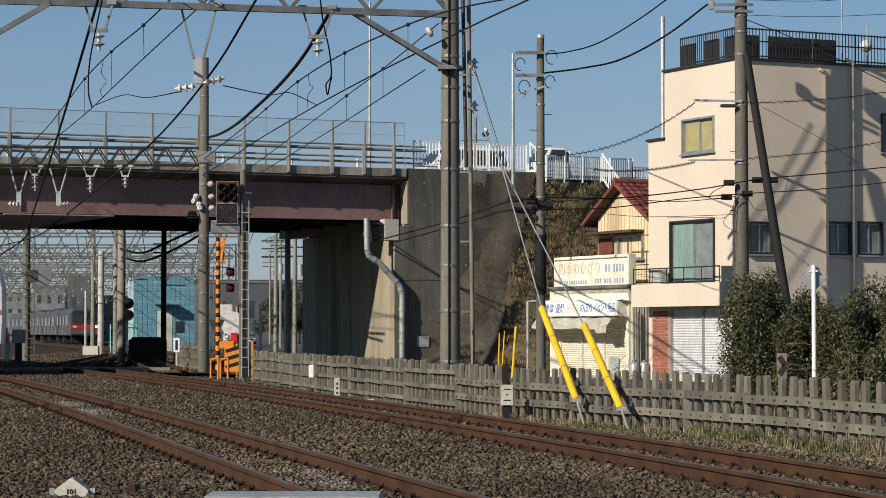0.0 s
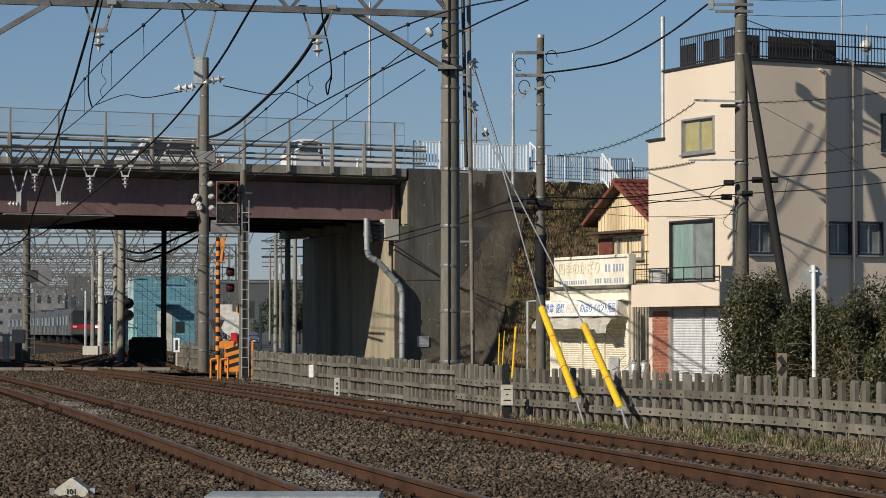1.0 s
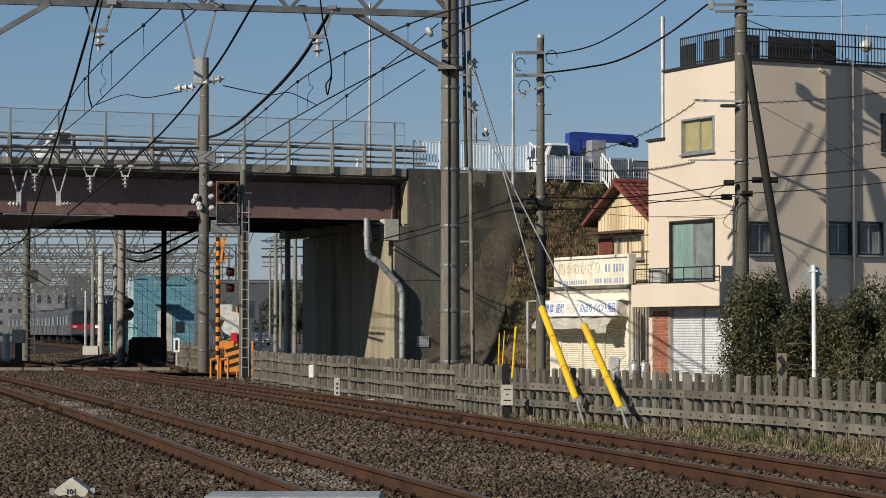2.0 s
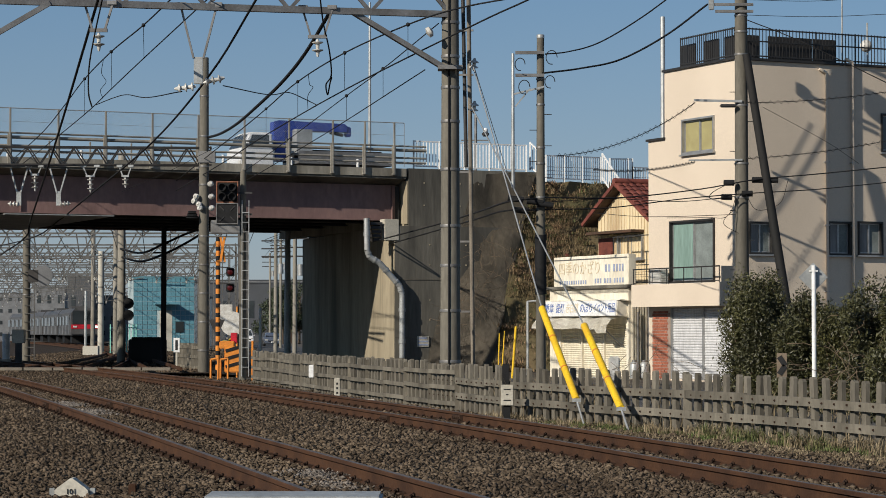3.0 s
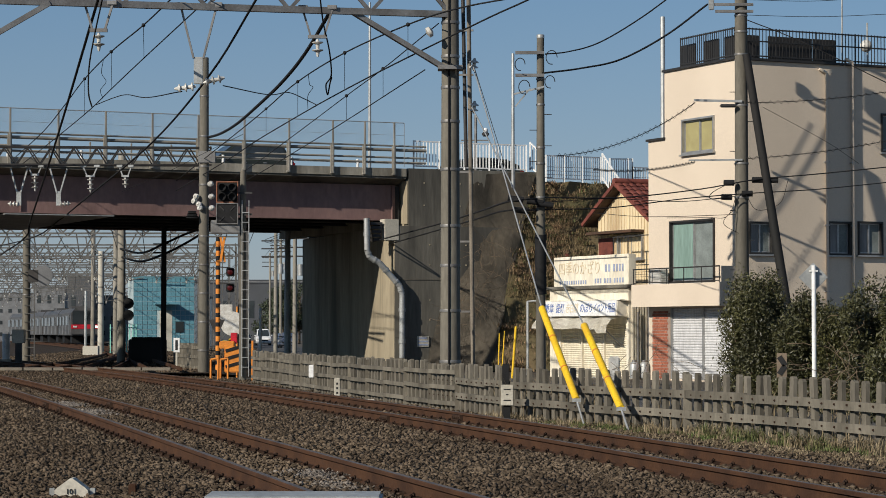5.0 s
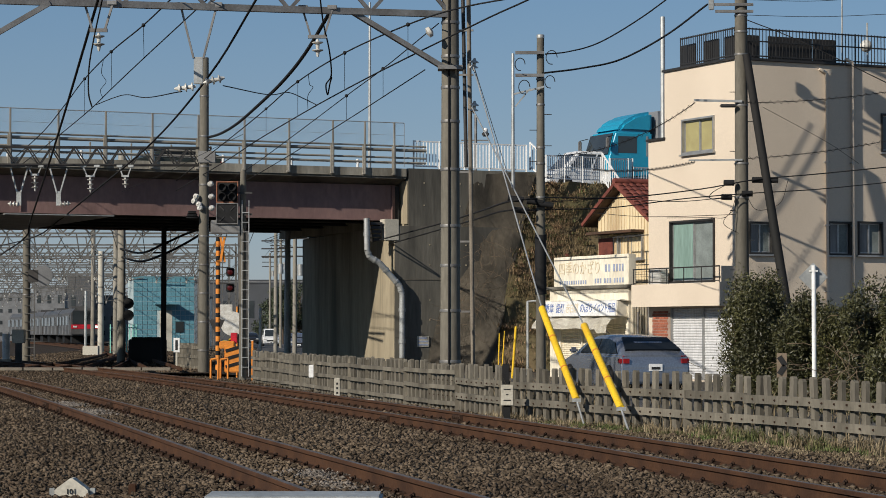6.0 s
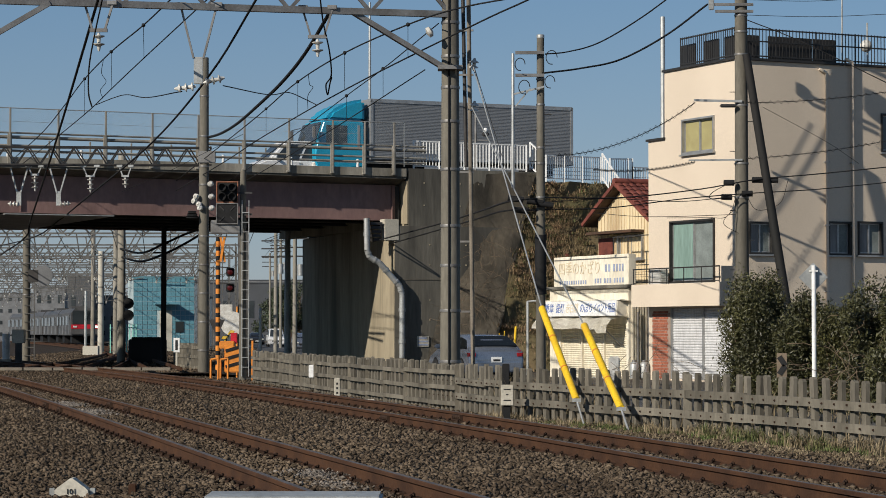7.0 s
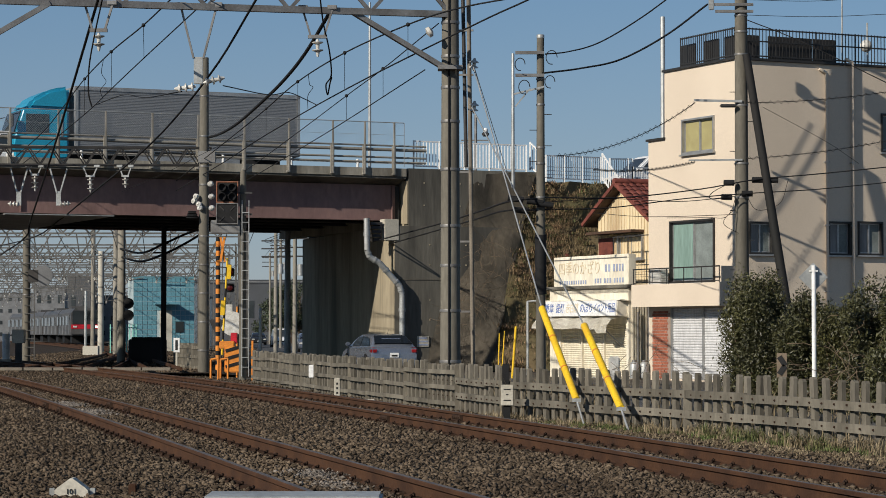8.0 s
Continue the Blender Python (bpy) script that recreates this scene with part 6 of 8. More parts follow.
for z, rim in ((5.704 - GROUND, "orange"), (5.013 - GROUND, "steel_dark")):
    hd = empty("signal_head", "", "")
    hd.parent = sg
    hd.matrix_basis = pose(-0.49, -0.22, z)
    part("backplate", box(bm_new(), (0, 0, 0), (0.64, 0.05, 0.62), bevel=0.01), M["black"], hd)
    bm = bm_new()
    for s in (-1, 1):
        box(bm, (s * 0.335, -0.01, 0), (0.03, 0.08, 0.7))
        box(bm, (0, -0.01, s * 0.325), (0.64, 0.08, 0.03))
    part("rim", bm, M["signal_rim" if rim == "orange" else "steel_grey"], hd)
    if rim == "orange":
        for a in (-1, 1):
            for b in (-1, 1):
                m = pose(a * 0.16, -0.03, b * 0.15, 90, 0, 0)
                part("hood", lathe(bm_new(), [(0.13, 0), (0.125, 0.14), (0.11, 0.14), (0.115, 0.02)], 16, m), M["black"], hd, smooth=True)
    else:
        for a in (45, 135, 225, 315):
            c, s_ = math.cos(radians(a)), math.sin(radians(a))
            part("cross_stripe", bar(bm_new(), (c * 0.14, -0.035, s_ * 0.14), (c * 0.34, -0.035, s_ * 0.34), 0.02, 0.03), M["steel_dark"], hd)
part("relay_box", box(bm_new(), (-0.55, -0.05, 4.595 - GROUND), (0.95, 0.3, 0.42), bevel=0.02), M["steel_grey"], sg)

lc = empty("crossing_warning_post", "black and orange striped level crossing post with lamps", "crossing signal", Matrix.Translation((-7.591, 82, GROUND)))
hh = 4.424 - GROUND
part("post", rod(bm_new(), (0, 0, -0.2), (0, 0, hh), 0.075, seg=14), M["black"], lc, smooth=True)
k = 14
for i in range(k):
    z = 0.25 + i * (hh - 0.25) / k
    part("orange_band", rod(bm_new(), (0, 0, z), (0, 0, z + (hh - 0.25) / k * 0.55), 0.079, seg=14), M["orange"], lc, smooth=True)
for s in (-1, 1):
    part("cross_blade", bar(bm_new(), (0.16 - 0.07, -0.1 - 0.03 * s, hh - 0.42 - 0.42 * s), (0.16 + 0.07, -0.1 - 0.03 * s, hh - 0.42 + 0.42 * s), 0.03, 0.075), M["orange"], lc)
for y in (3.241 - GROUND, 2.707 - GROUND):
    lp = empty("lamp", "", "")
    lp.parent = lc
    lp.matrix_basis = pose(0.42, -0.05, y)
    part("bracket", bar(bm_new(), (-0.42, 0.02, 0.18), (0, 0.02, 0.14), 0.04, 0.04), M["steel_dark"], lp)
    part("housing", box(bm_new(), (0, 0, 0), (0.27, 0.2, 0.29), bevel=0.03), M["black"], lp)
    part("lens", lathe(bm_new(), [(0.1, 0), (0.09, 0.03), (0.03, 0.05)], 16, pose(0, -0.1, 0, 90, 0, 0)), M["lens_red"], lp, "red signal lens", smooth=True)
    part("visor", box(bm_new(), (0, -0.13, 0.13), (0.24, 0.14, 0.02)), M["black"], lp)

# barrier machine in orange with black stripes, and its hoop guards
bmn = empty("barrier_machine", "orange level crossing barrier machine with black stripes", "barrier machine", Matrix.Translation((-6.996, 80, GROUND)))
part("cabinet", box(bm_new(), (0.1, 0, 0.62), (0.55, 0.4, 0.85), bevel=0.03), M["orange"], bmn)
part("cabinet_top", box(bm_new(), (-0.1, 0, 1.1), (0.5, 0.35, 0.25), bevel=0.03), M["orange"], bmn)
for i in range(3):
    part("stripe", bar(bm_new(), (-0.14, -0.215, 0.38 + 0.26 * i), (0.34, -0.215, 0.52 + 0.26 * i), 0.012, 0.1), M["black"], bmn)
for x in (-0.62, -0.3):
    bm = bm_new()
    for a, b in (((x, -0.2, -0.1), (x, -0.2, 0.62)), ((x, -0.2, 0.62), (x + 0.24, -0.2, 0.66)), ((x + 0.24, -0.2, 0.66), (x + 0.24, -0.2, -0.1))):
        rod(bm, a, b, 0.035, seg=10)
    part("hoop_guard", bm, M["orange"], bmn, smooth=True)
part("red_box", box(bm_new(), (0.12, 0.1, 1.32), (0.22, 0.2, 0.36), bevel=0.02), M["red"], bmn)
disc = empty("round_sign", "back of a round white road sign on a post", "road sign", Matrix.Translation((-7.268, 84, GROUND)))
part("post", rod(bm_new(), (0.15, 0.05, -0.1), (0.15, 0.05, 2.4), 0.035, seg=10), M["orange"], disc)
part("plate", rod(bm_new(), (0, -0.02, 1.513 - GROUND), (0, 0.02, 1.513 - GROUND), 0.42, seg=28), M["porcelain"], disc)
part("plate", box(bm_new(), (-0.25, 0.0, 1.923 - GROUND), (0.5, 0.03, 0.5), bevel=0.01), M["porcelain"], disc)
tri = empty("warning_triangle", "dark back of a triangular sign", "road sign", Matrix.Translation((-7.722, 83, GROUND)))
part("plate", prism(bm_new(), [(-0.28, 1.95), (0.28, 1.95), (0.0, 1.35)], 0.03), M["steel_dark"], tri)
part("post", rod(bm_new(), (0.0, 0.05, -0.1), (0.0, 0.05, 1.9), 0.03, seg=8), M["steel_dark"], tri)
mk = empty("marker_post", "thin rusty orange marker post", "post", Matrix.Translation((-6.035, 77, GROUND)))
part("shaft", box(bm_new(), (0, 0, 0.6), (0.06, 0.06, 1.3)), M["orange"], mk)
mk = empty("marker_post", "white marker post beside the lane", "post", Matrix.Translation((-7.813, 104, GROUND)))
part("shaft", rod(bm_new(), (0, 0, -0.1), (0, 0, 2.55), 0.07, seg=10), M["white"], mk, smooth=True)
lp5 = pole("steel_post", (-6.908, 108, GROUND), 0.15, 0.12, 5.692 + 0.8, "plain grey steel post beside the lane", "post", "galv")

# short fence beyond the crossing
sf = empty("picket_fence", "short weathered concrete fence beyond the crossing", "fence")
a, b = Vector((-10.782, 97.718, -0.3)), Vector((-9.0, 89.691, -0.3))
first = None
for i in range(13):
    p = a.lerp(b, i / 12)
    if first is None:
        first = part("picket", box(bm_new(), (0, 0, 0.5), (0.09, 0.07, 1.2)), M["fence"], sf)
        first.matrix_basis = Matrix.Translation(p)
    else:
        piece("picket", first.data, sf, Matrix.Translation(p))
for h in (0.2, 0.6, 0.95):
    part("board", bar(bm_new(), a + Vector((0, -0.06, h)), b + Vector((0, -0.06, h)), 0.05, 0.12), M["fence"], sf)
ns = empty("notice_board", "small white notice on a stake by the track", "notice", Matrix.Translation((-9.64, 88, GROUND)))
part("stake", box(bm_new(), (0, 0.03, 0.4), (0.06, 0.06, 1.0)), M["concrete_white"], ns)
part("board", box(bm_new(), (0, 0, 1.05), (0.22, 0.03, 0.52)), M["white"], ns)
part("lettering_bar", box(bm_new(), (0, -0.018, 1.05), (0.09, 0.005, 0.36)), M["print_black"], ns)

# ---- beyond the bridge ----
dk = pole("steel_post", (-11.834, 103, GROUND), 0.12, 0.11, 5.389 + 1.2, "black steel post in the shade of the bridge", "post", "black")
for y in (4.957, 4.597):
    part("arm", bar(bm_new(), (-0.45, 0, y - GROUND), (0.25, 0, y - GROUND), 0.05, 0.05), M["black"], dk)
pole("catenary_pole", (-14.822, 112, GROUND), 0.2, 0.17, 9.5, "concrete catenary pole behind the bridge", "pole", "pole_light", (3, 4.5))
rp = pole("catenary_pole", (-19.88, 116, GROUND), 0.19, 0.17, 9.5, "rust-stained concrete catenary pole with rungs behind the bridge", "pole", "pole", (3, 4.5))
for k in range(15):
    part("rung", bar(bm_new(), (-0.06, -0.21, 0.4 + 0.4 * k), (0.42, -0.21, 0.4 + 0.4 * k), 0.03, 0.03), M["far_steel"], rp)
part("ladder_rail", bar(bm_new(), (0.42, -0.21, 0.2), (0.42, -0.21, 6.4), 0.035, 0.035), M["far_steel"], rp)
wp = empty("marker_post", "stout white plastic post on a low stand", "post", Matrix.Translation((-19.4, 108, GROUND)))
part("shaft", rod(bm_new(), (0, 0, 0.3), (0, 0, 1.45), 0.16, seg=14), M["white"], wp, smooth=True)
part("stand", box(bm_new(), (0, 0, 0.15), (0.5, 0.4, 0.35), bevel=0.02), M["concrete_white"], wp)
pole("catenary_pole", (-21.107, 150, GROUND), 0.2, 0.18, 6.208, "pale concrete pole behind the bridge", "pole", "concrete_white", (3, 4))
pole("catenary_pole", (-23.035, 160, GROUND), 0.16, 0.14, 9.0, "concrete pole behind the bridge", "pole", "pole_light")
pole("catenary_pole", (-18.853, 140, GROUND), 0.16, 0.14, 9.0, "concrete pole behind the bridge", "pole", "pole_light")
pole("catenary_pole", (-26.459, 180, GROUND), 0.1, 0.09, 4.274, "slim post behind the bridge", "pole", "galv")
rs = empty("round_sign", "dark back of a round signal board on a pole", "sign", Matrix.Translation((-18.95, 115, 3.89)))
part("plate", rod(bm_new(), (0, -0.03, 0), (0, 0.03, 0), 0.47, seg=10), M["lattice"], rs)
part("rim", lathe(bm_new(), [(0.47, -0.05), (0.5, -0.05), (0.5, 0.05), (0.47, 0.05)], 10, pose(0, 0, 0, 90, 0, 0)), M["far_grey"], rs)
part("box_back", box(bm_new(), (-0.42, 0.02, -0.02), (0.5, 0.16, 0.62), bevel=0.03), M["lattice"], rs)
part("bracket", bar(bm_new(), (0, 0.05, 0), (-0.9, 1.0, 0), 0.06, 0.06), M["steel_dark"], rs)
for y in (2.536, 1.994):
    rs = empty("round_sign", "dark round signal board on a pole", "sign", Matrix.Translation((-14.432, 111.5, y)))
    part("plate", rod(bm_new(), (0, -0.03, 0), (0, 0.03, 0), 0.25, seg=20), M["black"], rs)
    part("bracket", bar(bm_new(), (0, 0.04, 0), (-0.3, 0.5, 0), 0.05, 0.05), M["black"], rs)
cb = empty("equipment_cabinet", "small grey trackside equipment cabinet on a stand", "cabinet", Matrix.Translation((-17.095, 98, GROUND)))
part("body", box(bm_new(), (0, 0, 1.35), (0.5, 0.4, 0.55), bevel=0.03), M["concrete_white"], cb)
part("stand", box(bm_new(), (0, 0, 0.5), (0.25, 0.2, 1.2)), M["steel_dark"], cb)
kb = empty("concrete_block", "pale concrete block beside the track", "block", Matrix.Translation((-21.411, 148, GROUND)))
part("block", box(bm_new(), (0, 0, 0.3), (0.95, 0.6, 0.75), bevel=0.02), M["concrete_white"], kb)
db = empty("dark_shed", "low dark block wall in the shade of the bridge", "shed", Matrix.Translation((-13.598, 112, GROUND)))
part("wall", box(bm_new(), (0, 0, 0.55), (1.6, 1.5, 1.3), bevel=0.05), M["strut"], db)
part("roof", box(bm_new(), (0, 0, 1.24), (1.3, 1.6, 0.1), bevel=0.02), M["strut"], db)
# timber walkway across the tracks
wk = empty("track_walkway", "weathered timber walkway across the tracks", "walkway")
for i in range(7):
    x = -16.489 + 1.02 * i
    part("plank", bar(bm_new(), (x, 84.0, -0.05), (x + 0.97, 84.0, -0.05), 0.35, 0.1), M["walkway"], wk)


def far_track_x(which, y):
    q = y - 84
    return (-14.0 - 0.0594 * q - 0.0005 * q * q, -9.6 - 0.15 * q - 0.0002 * q * q, -12.0 - 0.1 * q - 0.0002 * q * q)[which]


for w in range(3):
    tr = empty("track_%d" % (w + 3), "railway track running beyond the bridge", "railway track", kind="structure")
    for off in (-0.566, 0.566):
        bm = bm_new()
        y = 84
        while y < 330:
            bar(bm, (far_track_x(w, y) + off, y, -0.06), (far_track_x(w, y + 6) + off, y + 6, -0.06), 0.065, 0.13)
            y += 6
        part("rail", bm, M["rail"], tr)
bm = bm_new()
rows = []
for i in range(40):
    y = 84 + i * 7
    x = far_track_x(0, y)
    rows.append([bm.verts.new(p) for p in ((x - 40, y, GROUND + 0.02), (x - 8, y, -0.2), (x + 6 + 0.02 * (y - 84), y, -0.2), (x + 8.0 + 0.03 * (y - 84), y, GROUND - 0.06))])
for r0, r1 in zip(rows, rows[1:]):
    for k in range(3):
        bm.faces.new((r0[k], r0[k + 1], r1[k + 1], r1[k]))
tagged(part("far_ballast_bed", bm, M["bed"]), "brown ballast beyond the bridge", "ballast", kind="structure")


def portal(y, x0, x1, h, seed):
    """A lattice portal over the tracks."""
    g = empty("lattice_portal", "grey steel lattice portal over the far tracks", "gantry", Matrix.Translation((0, y, GROUND)), "far portals")
    rng = random.Random(seed)
    for x in (x0, x1):
        bm = bm_new()
        for s in (-0.22, 0.22):
            bar(bm, (x + s, 0, -0.2), (x + s, 0, h + 0.8), 0.07, 0.07)
        for i in range(int(h / 0.55)):
            bar(bm, (x - 0.22, 0, 0.55 * i), (x + 0.22, 0, 0.55 * (i + 1)), 0.04, 0.04)
        part("mast", bm, M["far_steel"], g)
    bm = bm_new()
    for z in (h, h + 0.7):
        bar(bm, (x0, 0, z), (x1, 0, z), 0.09, 0.09)
    n = int((x1 - x0) / 0.7)
    for i in range(n):
        a, b = x0 + (x1 - x0) * i / n, x0 + (x1 - x0) * (i + 1) / n
        z0, z1 = (h, h + 0.7) if i % 2 else (h + 0.7, h)
        bar(bm, (a, 0, z0), (b, 0, z1), 0.07, 0.07)
    part("beam", bm, M["far_steel"], g)
    for i in range(int((x1 - x0) / 2.2)):
        x = x0 + 1.2 + 2.2 * i
        bm = bm_new()
        bar(bm, (x, 0, h), (x + 0.2, 0, h - 1.3), 0.06, 0.06)
        bar(bm, (x + 0.9, 0, h), (x + 0.2, 0, h - 1.3), 0.06, 0.06)
        bar(bm, (x + 0.2, 0, h - 1.3), (x + 1.5, 0, h - 1.1), 0.05, 0.05)
        part("drop_arm", bm, M["far_steel"], g)
        bm = bm_new()
        insulator(bm, (x + 0.2, 0, h - 1.3), (0.1, 0, -1), 2, 0.1, 0.1)
        part("insulator", bm, M["porcelain"], g, smooth=True)


for i, (y, h) in enumerate(((125, 6.6), (150, 6.2), (178, 6.6), (205, 7.2), (235, 6.4), (265, 7.4), (300, 6.6), (340, 7.6), (385, 7.0), (137, 6.9), (164, 6.5), (192, 5.9), (220, 6.8), (250, 6.0))):
    x = far_track_x(0, y)
    portal(y, x - 16, x + 6.5 + 0.02 * (y - 100), h, i)
for i in range(12):
    x = -30 + 2.1 * i
    wire("overhead_wire", [(x * 0.62 - 3, 100, 6.0 + 0.25 * (i % 3)), (x * 0.8 - 10, 180, 5.6 + 0.25 * (i % 3)), (x - 24, 300, 5.8)], 0.02, "thin overhead wire beyond the bridge", group="far overhead wires", mat_name="steel_dark")
for pts in ([(-8.224, 92, 5.501), (-10.988, 104, 5.042), (-11.791, 103, 4.549), (-13.418, 108, 4.359), (-14.827, 112, 4.684)], [(-8.481, 92, 5.351), (-10.989, 104, 5.429), (-11.841, 103, 4.957), (-13.419, 108, 4.736), (-14.907, 112, 5.075)]):
    wire("feeder_cable", pts, 0.05, "thick black cable sagging under the bridge")


def far_train():
    """A parked grey commuter train with a red-striped cab."""
    tr = empty("commuter_train", "grey steel commuter train with a dark red striped cab", "train")
    for c in range(4):
        y0 = 238 + c * 20.3
        a = Vector((far_track_x(0, y0), y0, 0))
        b = Vector((far_track_x(0, y0 + 19.8), y0 + 19.8, 0))
        m = frame_of(a, b - a)
        car_ = empty("carriage", "", "")
        car_.parent = tr
        bm = bm_new()
        prof = [(-1.4, 0.9), (1.4, 0.9), (1.42, 2.2), (1.36, 3.1), (1.0, 3.55), (-1.0, 3.55), (-1.36, 3.1), (-1.42, 2.2)]
        f = [bm.verts.new(m @ Vector((0, y, z))) for y, z in prof]
        g = [bm.verts.new(m @ Vector((19.8, y, z))) for y, z in prof]
        bm.faces.new(f)
        bm.faces.new(g[::-1])
        for k in range(8):
            j = (k + 1) % 8
            bm.faces.new((f[k], f[j], g[j], g[k]))
        part("body", bm, M["train_grey"], car_)
        for s in (-1, 1):
            for k in range(4):
                part("door_leaf", box(bm_new(), (2.6 + 4.9 * k, s * 1.41, 1.95), (1.3, 0.04, 1.9), m), M["far_grey"], car_)
                part("window", box(bm_new(), (2.6 + 4.9 * k - 0.3, s * 1.455, 2.3), (0.4, 0.02, 0.8), m), M["pane"], car_)
                part("window", box(bm_new(), (2.6 + 4.9 * k + 2.45, s * 1.44, 2.35), (2.4, 0.06, 0.9), m), M["pane"], car_)
        part("bogie", box(bm_new(), (4, 0, 0.5), (3.2, 2.2, 0.75), m), M["black"], car_)
        part("bogie", box(bm_new(), (15.6, 0, 0.5), (3.2, 2.2, 0.75), m), M["black"], car_)
        part("roof_unit", box(bm_new(), (10, 0, 3.68), (4, 1.6, 0.3), m), M["train_grey"], car_)
        if c == 0:
            part("cab_front", box(bm_new(), (-0.06, 0, 2.65), (0.1, 2.5, 1.35), m, 0.03), M["pane"], car_, "dark cab windscreen")
            part("red_stripe", box(bm_new(), (-0.07, 0, 1.75), (0.1, 2.78, 0.42), m, 0.02), M["red"], car_)
            part("front_skirt", box(bm_new(), (-0.07, 0, 1.25), (0.1, 2.7, 0.5), m), M["train_grey"], car_)
            for s in (-1, 1):
                part("headlamp", box(bm_new(), (-0.13, s * 1.0, 1.75), (0.06, 0.35, 0.16), m), M["lamp_on"] if s < 0 else M["porcelain"], car_)
            part("coupler", box(bm_new(), (-0.3, 0, 0.85), (0.5, 0.4, 0.3), m), M["black"], car_)


far_train()

# cyan tiled building
MC = frame_of((-22.687, 178, 0), (0.98, 0.2))


def build_cyan():
    b = empty("cyan_building", "small building clad in cyan tiles with a canopy", "building")
    w, top = 4.5, 5.192
    part("wall", box(bm_new(), (w / 2, 2.5, (top + GROUND) / 2), (w, 5.0, top - GROUND), MC), M["joint_pale"], b)
    bm = box(bm_new(), (0, 0, 0), (0.31, 0.03, 0.31), bevel=0.008)
    first = None
    for i in range(13):
        for j in range(16):
            x, z = 0.18 + i * 0.345, GROUND + 0.16 + j * 0.345
            if z > top - 0.15 or (1.9 < x < 2.9 and z < 2.9):
                continue
            m = MC @ pose(x, -0.014, z)
            if first is None:
                first = part("tile", bm, M["cyan"], b)
                first.matrix_basis = m
            else:
                piece("tile", first.data, b, m)
    part("canopy", box(bm_new(), (2.35, -0.6, 3.3), (1.6, 1.2, 0.12), MC), M["cyan"], b)
    part("door", box(bm_new(), (2.4, -0.02, 1.3), (0.9, 0.05, 3.0), MC), M["concrete_white"], b)
    part("small_window", box(bm_new(), (3.4, -0.04, 1.6), (0.6, 0.06, 0.8), MC), M["pane"], b)
    part("roof", box(bm_new(), (w / 2, 2.5, top + 0.06), (w + 0.1, 5.1, 0.1), MC), M["cyan"], b)


build_cyan()
mf = empty("mint_fence", "mint green mesh fence panels beside the far track", "fence", Matrix.Translation((-20.514, 150, GROUND)))
for i in range(9):
    part("slat", box(bm_new(), (0.16 * i, 0.3 * i, 0.9), (0.07, 0.04, 2.2)), M["mint"], mf)
for z in (0.3, 1.8):
    part("rail", bar(bm_new(), (0, 0.05, z), (1.3, 2.45, z), 0.05, 0.05), M["mint"], mf)


def far_house(px0, px1, top, d, label, wall_mat, roof_mat, storeys, cols, gable=0.0):
    b = empty("far_building", label, "building", Matrix.Translation((px0, d, GROUND)), "far buildings")
    w, h = px1 - px0, top - GROUND
    part("wall", box(bm_new(), (w / 2, 4, h / 2), (w, 8, h)), wall_mat, b)
    if gable:
        part("roof", prism(bm_new(), [(-0.3, h), (w + 0.3, h), (w / 2, h + gable)], 8.6, Matrix.Translation((0, 4, 0))), roof_mat, b)
    else:
        part("roof", box(bm_new(), (w / 2, 4, h + 0.1), (w + 0.3, 8.3, 0.2)), roof_mat, b)
    for s in range(storeys):
        for c in range(cols):
            part("window", box(bm_new(), ((c + 0.5) * w / cols, -0.03, h * (s + 0.55) / storeys), (w / cols * 0.34, 0.08, h / storeys * 0.3)), M["pane"], b)


far_house(-26.85, -25.5, 4.9, 260, "pale low building beyond the crossing", M["porcelain"], M["navy"], 2, 1)
far_house(-28.299, -23.484, 5.925, 230, "pale house with a dark roof far off", M["porcelain"], M["navy"], 2, 3, 0.8)
far_house(-47.28, -23.347, 9.616, 420, "long dark grey warehouse in the distance", M["navy"], M["navy"], 1, 6)
far_house(-50.685, -25.008, 11.374, 480, "large grey hall in the distance", M["far_grey"], M["navy"], 1, 5)
far_house(-82.409, -72.408, 8.016, 430, "grey apartment block far behind the tracks", M["far_grey"], M["navy"], 4, 6)
far_house(-69.041, -63.796, 8.844, 410, "grey factory hall far behind the tracks", M["far_grey"], M["far_grey"], 2, 3)
far_house(-60.23, -56.602, 10.105, 390, "dark sloping roof behind the tracks", M["navy"], M["navy"], 1, 2)
far_house(-58.053, -50.61, 7.077, 400, "pale building far behind the tracks", M["far_grey"], M["far_grey"], 3, 5)


def tree(foot, h, spread, n, seed, label="dark evergreen tree beside the far lane"):
    t = empty("tree", label, "tree", group="far trees")
    foot = Vector(foot)
    rng = random.Random(seed)
    bm = bm_new()
    rod(bm, foot + Vector((0, 0, -0.1)), foot + Vector((0.1, 0, h * 0.75)), 0.16, 0.05, seg=8)
    clumps = []
    for k in range(12):
        a, z = rng.uniform(0, 6.28), rng.uniform(0.25, 0.92) * h
        r = spread * rng.uniform(0.2, 0.8) * (1.1 - z / h * 0.7)
        p = foot + Vector((math.cos(a) * r, math.sin(a) * r, z))
        rod(bm, foot + Vector((0, 0, z * 0.75)), p, 0.05, 0.015, seg=5)
        clumps.append((p.x, p.y, p.z, spread * rng.uniform(0.25, 0.45), spread * rng.uniform(0.25, 0.45), h * rng.uniform(0.08, 0.15)))
    part("trunk", bm, M["twig"], t)
    leaves("crown", clumps, n, 0.16, M["leaf_far"], t, seed)


